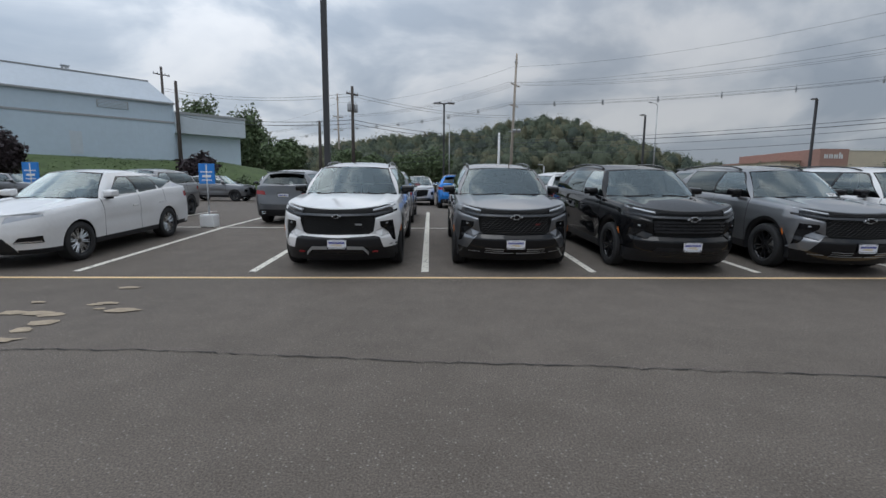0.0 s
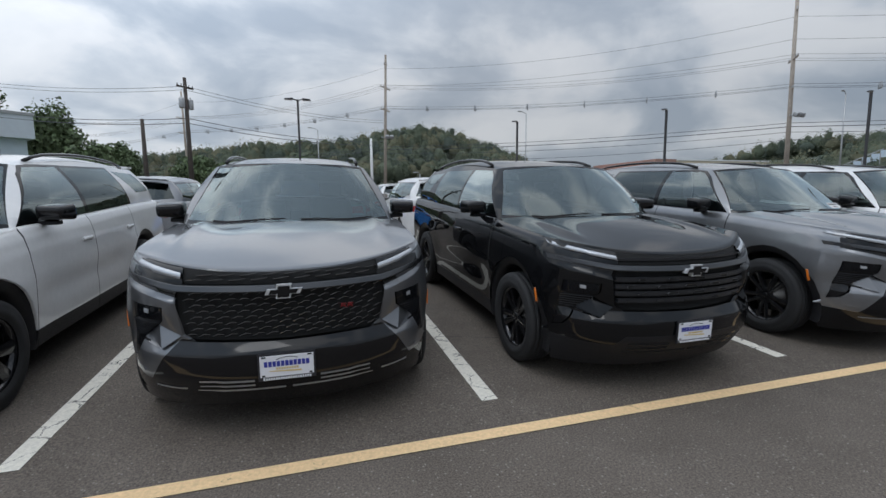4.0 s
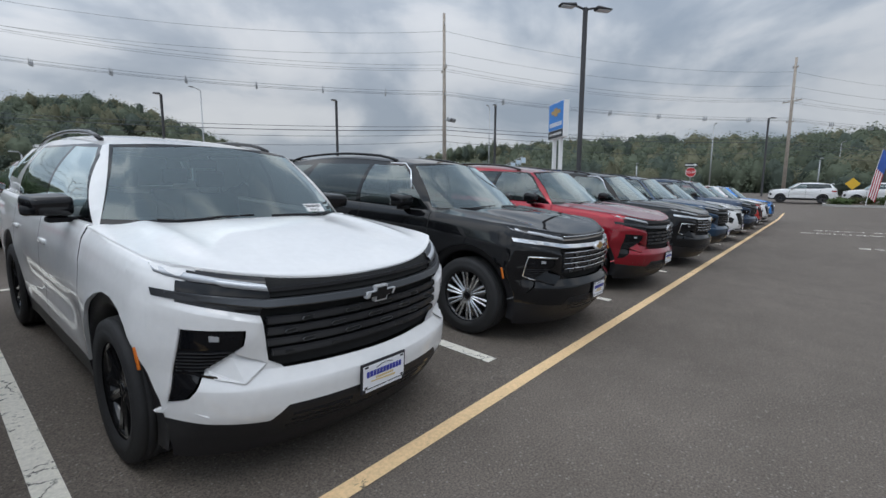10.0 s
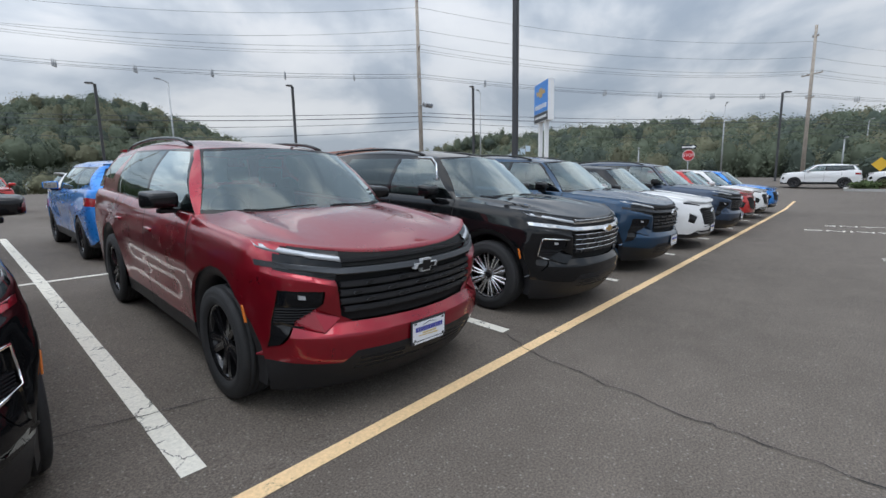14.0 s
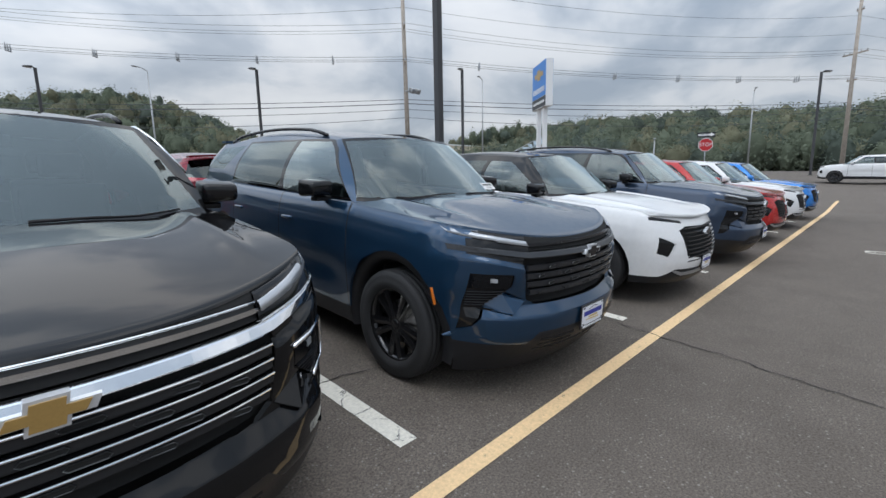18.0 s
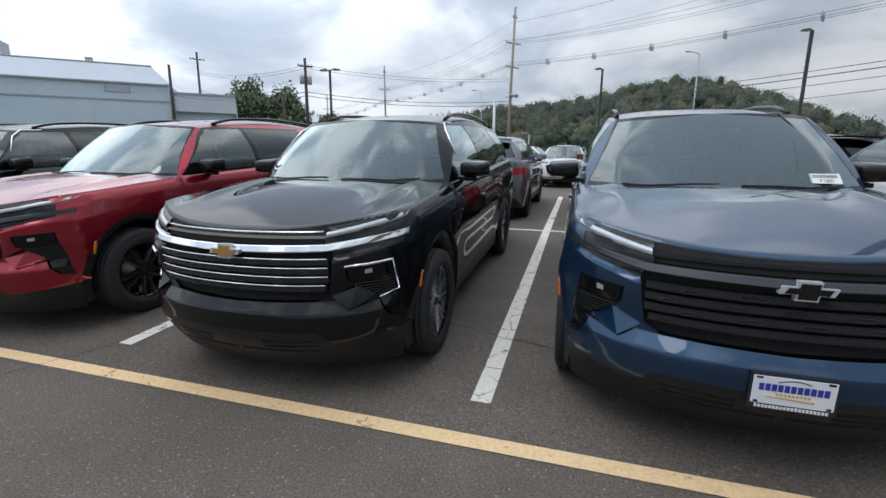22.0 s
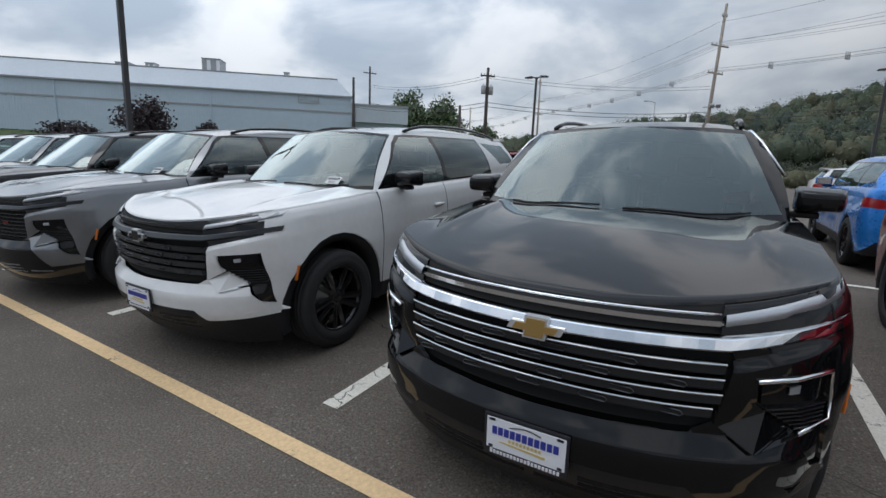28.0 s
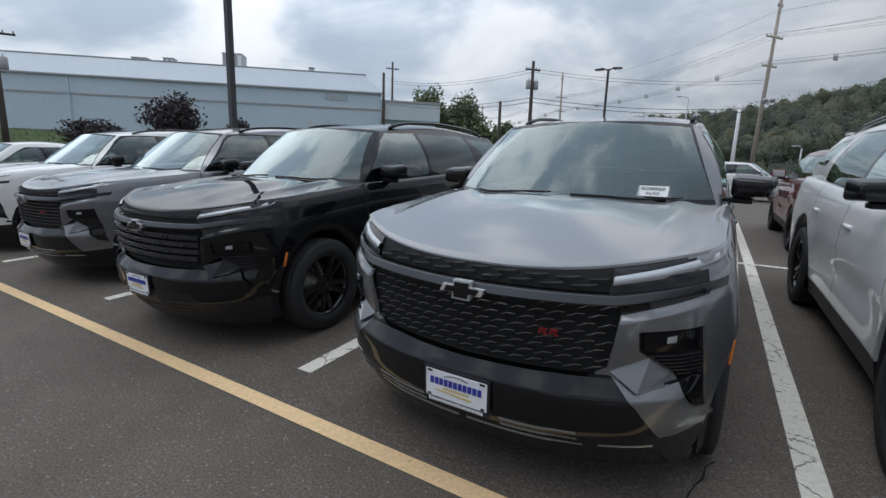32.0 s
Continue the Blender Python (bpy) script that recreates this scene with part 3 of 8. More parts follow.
        return x, py + wf * (s.front_dy(z) if py < s.length / 2 else s.rear_dy(z))

    def nose_line(s, z):
        key = round(z, 3)
        if key not in s.lines:
            s.lines[key] = [s.skin(c, z) for c in s.columns()[:34]]
        return s.lines[key]

    def front_y(s, x, z):
        line = s.nose_line(z)
        return interp(abs(x), [p[0] for p in line], [p[1] for p in line]) + s.sculpt(x, z)

    def side_x(s, y, z):
        line = s.nose_line(z)
        return interp(y, [p[1] for p in line], [p[0] for p in line])

    def hood(s, a, b):
        xe, ye, ze = s.hood_edge(b)
        yc = 0.085 + (s.cowl_c - 0.085) * b
        x = a * xe
        y = yc + (ye - yc) * a ** 2.6
        zc = s.hood_z + (s.cowl_z + 0.035 - s.hood_z) * (1 - (1 - b) ** 1.9)
        zc = zc if s.face == "suv" else s.hood_z + (s.cowl_z + 0.03 - s.hood_z) * (1 - (1 - b) ** 1.6)
        z = zc + (ze - zc) * a ** 2.2
        dome = math.exp(-((a - 0.74) / 0.06) ** 2) * 0.017 * smoothstep(0.05, 0.4, b)
        valley = math.exp(-((a - 0.52) / 0.14) ** 2) * -0.008 * smoothstep(0.1, 0.6, b)
        return x, y, z + dome + valley

    def roof(s, a, b):
        xe = s.roof_half * (1 - 0.05 * b - 0.03 * (1 - b) ** 2)
        yf = s.top_f - 0.16 * (1 - a ** 2.2)
        yr = s.top_r + 0.10 * (1 - a ** 2.5)
        zt = s.roof_z + (s.roof_rear - s.roof_z) * b ** 1.8 + 0.03 * s.bulge * math.sin(math.pi * min(1, b * 1.1))
        g = 0.45 + 0.55 * math.sin(math.pi * min(1, 0.03 + b * 0.94))
        z = zt + s.crown * g * (1 - a ** 2.4) ** (1 / 1.7)
        return a * xe, yf + (yr - yf) * b, z

    def belt(s, y):
        return s.cowl_z + (s.belt_r - s.cowl_z) * smoothstep(s.cowl_e, s.length * 0.85, y)


def cut(bm, poly, axes, test):
    """Cuts the faces that pass the test along the lines of a convex outline; axes: the two coordinates that it is drawn in."""
    i, j = axes
    us, vs = [p[0] for p in poly], [p[1] for p in poly]
    lo = (min(us) - 0.03, min(vs) - 0.03)
    hi = (max(us) + 0.03, max(vs) + 0.03)
    for (u0, v0), (u1, v1) in zip(poly, poly[1:] + poly[:1]):
        faces = []
        for f in bm.faces:
            c = f.calc_center_median()
            if lo[0] < c[i] < hi[0] and lo[1] < c[j] < hi[1] and test(c):
                faces.append(f)
        if not faces:
            continue
        co, no = Vector((0, 0, 0)), Vector((0, 0, 0))
        co[i], co[j] = u0, v0
        no[i], no[j] = v1 - v0, u0 - u1
        if no.length < 1e-6:
            continue
        geom = faces + list({e for f in faces for e in f.edges}) + list({v for f in faces for v in f.verts})
        bmesh.ops.bisect_plane(bm, geom=geom, dist=1e-5, plane_co=co, plane_no=no.normalized())


def inside(u, v, poly):
    sgn = 0
    for (u0, v0), (u1, v1) in zip(poly, poly[1:] + poly[:1]):
        d = (u1 - u0) * (v - v0) - (v1 - v0) * (u - u0)
        if abs(d) < 1e-9:
            continue
        if sgn and (d > 0) != (sgn > 0):
            return False
        sgn = 1 if d > 0 else -1
    return True


def circle_poly(cy, cz, r, n=26):
    return [(cy + r * math.cos(2 * math.pi * k / n), cz + r * math.sin(2 * math.pi * k / n)) for k in range(n)]


def face_regions(s, trim):
    """Outlines on the nose, x and z of one half."""
    if s.face == "suv":
        R = [
            ("accent_bar", [(-0.01, 0.944), (-0.01, 0.986), (0.565, 0.9936), (0.565, 0.9525)]),
            ("accent_wing", [(0.565, 0.9525), (0.565, 0.9936), (0.95, 1.045), (0.95, 1.012)]),
            ("lamp_strip", [(0.565, 1.024), (0.565, 1.25), (0.97, 1.25), (0.97, 1.102)]),
            ("upper_grille", [(-0.01, 0.97), (-0.01, 1.25), (0.565, 1.25), (0.565, 0.97)]),
            ("grille", [(-0.01, 0.643), (-0.01, 0.975), (0.59, 0.975), (0.615, 0.918), (0.586, 0.69), (0.52, 0.652)]),
            ("lamp_housing", [(0.565, 0.93), (0.565, 1.2), (0.97, 1.3), (0.97, 1.011), (0.615, 0.918)]),
            ("fog", [(0.682, 0.862), (0.893, 0.874), (0.914, 0.70), (0.815, 0.668), (0.69, 0.775)]),
            ("fog", [(0.815, 0.668), (0.914, 0.70), (0.934, 0.508), (0.888, 0.53)]),
            ("facet_gap", [(0.588, 0.684), (0.70, 0.615), (0.797, 0.640), (0.815, 0.668), (0.728, 0.757)]),
        ]
        if trim == "mesh":
            R += [("lower", [(-0.01, 0.1), (-0.01, 0.645), (0.592, 0.668), (0.70, 0.56), (0.79, 0.413), (0.79, 0.1)]),
                  ("lower", [(0.79, 0.1), (0.79, 0.413), (1.1, 0.448), (1.1, 0.1)])]
        elif trim == "trail":
            R += [("lower", [(-0.01, 0.1), (-0.01, 0.60), (0.60, 0.625), (0.68, 0.60), (0.74, 0.42), (0.74, 0.1)]),
                  ("lower", [(0.74, 0.1), (0.74, 0.42), (1.1, 0.43), (1.1, 0.1)])]
        else:
            R += [("lower", [(-0.01, 0.1), (-0.01, 0.478), (0.525, 0.478), (0.60, 0.403), (0.60, 0.1)]),
                  ("lower", [(0.60, 0.1), (0.60, 0.403), (1.1, 0.448), (1.1, 0.1)])]
        return R
    if s.face == "sleek":
        return [
            ("lamp_strip", [(0.50, 0.905), (0.50, 0.935), (0.90, 0.995), (0.90, 0.955)]),
            ("grille", [(-0.01, 0.47), (-0.01, 0.86), (0.46, 0.88), (0.60, 0.84), (0.52, 0.56)]),
            ("fog", [(0.68, 0.70), (0.84, 0.78), (0.86, 0.60), (0.76, 0.56)]),
            ("lower", [(-0.01, 0.2), (-0.01, 0.40), (0.66, 0.42), (0.80, 0.34), (0.80, 0.2)]),
            ("lower", [(0.80, 0.2), (0.80, 0.34), (1.1, 0.34), (1.1, 0.2)]),
        ]
    return [  # "wagon"
        ("lamp_strip", [(0.40, 0.775), (0.43, 0.88), (0.92, 1.0), (0.92, 0.895)]),
        ("grille", [(-0.01, 0.72), (-0.01, 0.875), (0.36, 0.875), (0.31, 0.72)]),
        ("fog", [(0.52, 0.44), (0.60, 0.54), (0.84, 0.56), (0.84, 0.44)]),
        ("lower", [(-0.01, 0.2), (-0.01, 0.54), (0.44, 0.54), (0.50, 0.42), (0.56, 0.34), (0.56, 0.2)]),
        ("lower", [(0.56, 0.2), (0.56, 0.34), (1.1, 0.34), (1.1, 0.2)]),
    ]


def emit(groups, key, face, nrm):
    groups.setdefault(key, []).append(([tuple(v.co) for v in face.verts], [nrm[v] for v in face.verts]))


def panel_mesh(name, polys, mirror, lip, push=0.0, axis=(0, 0, 0)):
    """A mesh out of loose polygons; mirror: 0 as it is, 1 the other side, 2 both sides in one; lip: depth of the turned-in edge."""
    index, verts, nrms, faces = {}, [], [], []
    off = Vector(axis) * push

    def vid(co, n):
        k = (round(co[0], 4), round(co[1], 4), round(co[2], 4))
        if k not in index:
            index[k] = len(verts)
            verts.append(tuple(Vector(co) + off))
            nrms.append(tuple(n))
        return index[k]

    for flip in ((False,), (True,), (False, True))[mirror]:
        for cos, ns in polys:
            ids = []
            for co, n in zip(cos, ns):
                if flip:
                    co, n = (-co[0], co[1], co[2]), Vector((-n[0], n[1], n[2]))
                i = vid(co, n)
                if i not in ids:
                    ids.append(i)
            if len(ids) > 2:
                faces.append(tuple(ids[::-1]) if flip else tuple(ids))
    if lip:
        count = {}
        for f in faces:
            for a, b in zip(f, f[1:] + f[:1]):
                count[(a, b)] = count.get((a, b), 0) + 1
        rim = [e for e in count if (e[1], e[0]) not in count]
        low = {}
        for a, b in rim:
            for k in (a, b):
                if k not in low:
                    low[k] = len(verts)
                    verts.append(tuple(Vector(verts[k]) - Vector(nrms[k]) * lip))
                    nrms.append(nrms[k])
            faces.append((b, a, low[a], low[b]))
    me = bpy.data.meshes.new(name)
    me.from_pydata(verts, [], faces)
    me.validate()
    me.shade_smooth()
    if len(me.vertices) == len(nrms):
        me.normals_split_custom_set_from_vertices(nrms)
    return me


def body_panels(s, trim):
    """Cuts the car's skin into panels: name -> list of polygons of one half (x >= 0)."""
    groups = {}
    # the lower body
    n_rows = 30 if s.face == "suv" else 24
    bm = bmesh.new()
    grid = []
    for col in s.columns():
        py, low, zt = col[1], col[4], col[5]
        line = []
        for r in range(n_rows):
            z = low + (zt - low) * r / (n_rows - 1)
            line.append(bm.verts.new((*s.skin(col, z), z)))
        # the skin rolls over on top, under the hood's edge
        x, y, z = line[-1].co
        line.append(bm.verts.new((x * 0.985 if py > 0.2 else x, y + (0.03 if py < 0.35 else 0), z + 0.004)))
        line.append(bm.verts.new((x * 0.93 if py > 0.2 else x, y + (0.08 if py < 0.35 else 0), z - 0.012)))
        grid.append(line)
    for p, q in zip(grid, grid[1:]):
        for r in range(len(p) - 1):
            bm.faces.new((p[r], q[r], q[r + 1], p[r + 1]))
    bmesh.ops.recalc_face_normals(bm, faces=bm.faces[:])
    bm.normal_update()
    if sum(f.normal.y for f in bm.faces if f.calc_center_median().y < 0.2) > 0:
        bmesh.ops.reverse_faces(bm, faces=bm.faces[:])
    nose = lambda c: c.y < s.nose + 0.05 and c.z < s.hood_z + 0.12
    side = lambda c: c.x > s.half * 0.8 and s.nose * 0.35 < c.y < s.length - 0.2
    tail = lambda c: c.y > s.length - s.tail - 0.02
    regions = face_regions(s, trim)
    for key, poly in regions:
        cut(bm, poly, (0, 2), nose)
    for yw in (s.wheel_f, s.wheel_r):
        cut(bm, circle_poly(yw, s.tyre_r, s.arch), (1, 2), side)
    cut(bm, [(s.nose * 0.4, 0.1), (s.length, 0.1), (s.length, s.clad), (s.nose * 0.4, s.clad)], (1, 2), side)
    z_t, w = s.belt_r, s.half
    rears = [("tail_lamp", [(w * 0.58, z_t - 0.27), (w * 0.62, z_t - 0.16), (w * 1.02, z_t - 0.11), (w * 1.02, z_t - 0.25)]),
             ("rear_lower", [(-0.01, 0.1), (-0.01, 0.56), (w * 0.72, 0.56), (w * 0.80, 0.46), (w * 1.1, 0.46), (w * 1.1, 0.1)])]
    for key, poly in rears:
        cut(bm, poly, (0, 2), tail)
    cut(bm, [(-0.01, 0.60), (w * 0.74, 0.60), (w * 0.76, 1.6), (-0.01, 1.6)], (0, 2), tail)
    cut(bm, [(-0.01, 0.605), (w * 0.735, 0.605), (w * 0.755, 1.6), (-0.01, 1.6)], (0, 2), tail)
    if s.face == "suv":
        for z in (0.587, 0.652):
            cut(bm, [(-0.01, z - 0.004), (0.95, z - 0.004), (0.95, z + 0.004), (-0.01, z + 0.004)], (0, 2), nose)
        cut(bm, [(0.60, s.cheek_top(0.60) - 0.034), (0.96, s.cheek_top(0.96) - 0.034), (0.96, s.cheek_top(0.96) - 0.03), (0.60, s.cheek_top(0.60) - 0.03)], (0, 2), nose)
        for v in bm.verts:
            if nose(v.co):
                v.co.y += s.sculpt(v.co.x, v.co.z)
    bm.normal_update()
    nrm = {v: v.normal.copy() for v in bm.verts}
    d1, d2, d3 = s.doors
    for f in bm.faces:
        c = f.calc_center_median()
        key = None
        if side(c):
            if any((c.y - yw) ** 2 + (c.z - s.tyre_r) ** 2 < (s.arch * 0.996) ** 2 for yw in (s.wheel_f, s.wheel_r)):
                continue
        if nose(c):
            for k, poly in regions:
                if inside(c.x, c.z, poly) and not (k.startswith("lamp") and c.y > 0.375):
                    key = k
                    break
            if key == "facet_gap":
                continue
            if key is None:
                key = ("bumper_corner" if c.x > 0.6 else "front_bumper") if c.y < 0.46 else "fender"
        elif tail(c):
            for k, poly in rears:
                if inside(c.x, c.z, poly):
                    key = k
                    break
            if key is None:
                if inside(c.x, c.z, [(-0.01, 0.605), (w * 0.735, 0.605), (w * 0.755, 1.6), (-0.01, 1.6)]):
                    key = "tailgate"
                elif c.z > 0.595 and c.x < w * 0.755:
                    key = "tail_seam"
                else:
                    key = "rear_bumper" if c.z < 0.72 else "quarter"
        elif any(abs(c.y - d) < 0.0055 for d in s.doors) and (c.y < d3 - 0.1 or c.z > 0.86):
            key = "door_seam" if c.y < d2 - 0.1 else ("middle_seam" if c.y < d3 - 0.1 else "rear_seam")
        elif c.z < s.clad:
            key = "front_cladding" if c.y < s.wheel_f else ("rear_cladding" if c.y > s.wheel_r else "sill_cladding")
        elif c.y < d1:
            key = "fender"
        elif c.y < d2:
            key = "front_door"
        elif c.y < d3 and (c.y - s.wheel_r) ** 2 + (c.z - s.tyre_r) ** 2 > (s.arch + 0.06) ** 2:
            key = "rear_door"
        else:
            key = "quarter"
        emit(groups, key, f, nrm)
    bm.free()
    # the hood
    bm = bmesh.new()
    g = [[bm.verts.new(s.hood(i / 26, j / 22)) for i in range(27)] for j in range(23)]
    for p, q in zip(g, g[1:]):
        for i in range(26):
            bm.faces.new((p[i], p[i + 1], q[i + 1], q[i]))
    bm.normal_update()
    nrm = {v: v.normal.copy() for v in bm.verts}
    for v in g[0]:
        nrm[v] = (nrm[v] + Vector((0, -0.5, 0))).normalized()
    for f in bm.faces:
        emit(groups, "hood", f, nrm)
    bm.free()
    # the cabin: glass and pillars, from the belt up to the roof's edge
    bm = bmesh.new()
    W = s.win
    base, top = [], []
    for a in np.linspace(0, 1, 17):
        hx = s.hood(min(1, a), 1.0)
        base.append((a * s.half * s.shoulder * 0.955, s.cowl_c + 0.02 + (s.cowl_e + 0.02 - s.cowl_c) * a ** 2.6, hx[2] - 0.025))
        top.append(s.roof(a, 0))
    n_s = 40
    for b in np.linspace(0, 1, n_s + 1)[1:]:
        y = s.cowl_e + 0.04 + (s.rear_base - 0.22 - s.cowl_e) * b
        xb = s.half * s.shoulder * (0.955 + 0.035 * smoothstep(0, 0.15, b)) * (1 - 0.07 * smoothstep(0.55, 1.0, b))
        base.append((xb, y, s.belt(y) - 0.005))
        top.append(s.roof(1, b))
    for a in np.linspace(1, 0, 13)[1:]:
        base.append((a * base[16 + n_s][0], s.rear_base - 0.18 * a ** 3, s.belt_r - 0.005))
        top.append(s.roof(a, 1))
    n_v = 14
    grid = []
    for (p, q) in zip(base, top):
        line = []
        for r in range(n_v + 1):
            v = r / n_v
            bow = 0.055 * math.sin(math.pi * v) * smoothstep(0.3, 0.7, p[0])
            line.append(bm.verts.new((p[0] + (q[0] - p[0]) * v + bow, p[1] + (q[1] - p[1]) * v, p[2] + (q[2] - p[2]) * v)))
        grid.append(line)
    for p, q in zip(grid, grid[1:]):
        for r in range(n_v):
            bm.faces.new((p[r], q[r], q[r + 1], p[r + 1]))
    bm.normal_update()
    if sum(f.normal.x for f in bm.faces) < 0:
        bmesh.ops.reverse_faces(bm, faces=bm.faces[:])
    screen_w0, screen_w1 = s.half * s.shoulder * 0.925, s.roof_half * 0.93
    zb, zt = s.cowl_z + 0.0, s.roof_z + 0.01
    screen = [(-0.01, zb + 0.0), (screen_w0, zb), (screen_w1, zt), (-0.01, zt + 0.06)]
    front = lambda c: c.y < s.top_f + 0.1 and c.x < s.half * s.shoulder * 0.955
    sidew = lambda c: c.x > s.roof_half * 0.9 and c.y > s.cowl_e - 0.02
    pane = [(-0.01, zb + 0.03), (screen_w0 - 0.016, zb + 0.03), (screen_w1 - 0.012, zt - 0.022), (-0.01, zt + 0.03)]
    cut(bm, screen, (0, 2), lambda c: front(c))
    cut(bm, pane, (0, 2), lambda c: front(c))
    bl, tp = W["belt"], W["top"]
    g1 = 0.035
    kick = W["kick"]
    wins = [
        ("front_window", [(W["a0"], bl), (W["b"] - g1, bl + 0.008), (W["b"] - g1 - 0.04, tp), (W["a1"], tp - 0.01), (W["a1"] - 0.13, tp - 0.085)]),
        ("rear_window", [(W["b"] + g1, bl + 0.008), (W["c"] - g1, bl + 0.02), (W["c"] - g1 - 0.10, tp - 0.005), (W["b"] + g1 - 0.04, tp)]),
        ("quarter_window", [(W["c"] + 0.02, bl + 0.025), (W["d"], bl + 0.10 + kick), (W["d"] - 0.12, tp - 0.03), (W["c"] - 0.08, tp - 0.008)]),
    ]
    if s.wedge:  # a painted wedge parts the door glass from the quarter glass
        wins[1] = ("rear_window", [(W["b"] + g1, bl + 0.008), (W["c"] + 0.10, bl + 0.045), (W["c"] - 0.03, tp - 0.008), (W["b"] + g1 - 0.04, tp)])
        wins[2] = ("quarter_window", [(W["c"] + 0.08, tp - 0.03), (W["d"], tp - 0.06), (W["d"] + 0.20, bl + 0.16), (W["c"] + 0.50, bl + 0.15)])
    frame_poly = [(W["a0"] - 0.03, bl - 0.022), (W["d"] + 0.045, bl + 0.06 + kick), (W["d"] - 0.09, tp + 0.015), (W["a1"] - 0.02, tp + 0.022), (W["a1"] - 0.15, tp - 0.065)]
    if s.wedge:
        frame_poly[1:3] = [(W["c"] + 0.15, bl + 0.025), (W["c"] - 0.0, tp + 0.012)]
    for k, poly in wins:
        cut(bm, poly, (1, 2), sidew)
    cut(bm, frame_poly, (1, 2), sidew)
    rw = [(-0.01, s.belt_r + 0.03), (s.half * 0.74, s.belt_r + 0.06), (s.roof_half * 0.86, s.roof_rear - 0.03), (-0.01, s.roof_rear + 0.01)]
    rear = lambda c: c.y > s.top_r - 0.03 and c.x < s.half * 0.82
    cut(bm, rw, (0, 2), rear)
    bm.normal_update()
    nrm = {v: v.normal.copy() for v in bm.verts}
    for f in bm.faces:
        c = f.calc_center_median()
        n = f.normal
        key = "pillar"
        if front(c) and n.y < -0.22 and inside(c.x, c.z, screen):
            key = "windscreen" if inside(c.x, c.z, pane) else "windscreen_border"
        elif rear(c) and n.y > 0.3 and inside(c.x, c.z, rw):
            key = "rear_screen"
        elif sidew(c) and n.x > 0.35:
            for k, poly in wins:
                if inside(c.y, c.z, poly):
                    key = k
                    break
            else:
                if inside(c.y, c.z, frame_poly):
                    key = "window_frame"
        emit(groups, key, f, nrm)
    bm.free()
    # the roof
    bm = bmesh.new()
    g = [[bm.verts.new(s.roof(i / 16, j / 24)) for i in range(17)] for j in range(25)]
    for p, q in zip(g, g[1:]):
        for i in range(16):
            bm.faces.new((p[i], p[i + 1], q[i + 1], q[i]))
    bm.normal_update()
    nrm = {v: v.normal.copy() for v in bm.verts}
    for f in bm.faces:
        emit(groups, "roof", f, nrm)
    bm.free()
    return groups


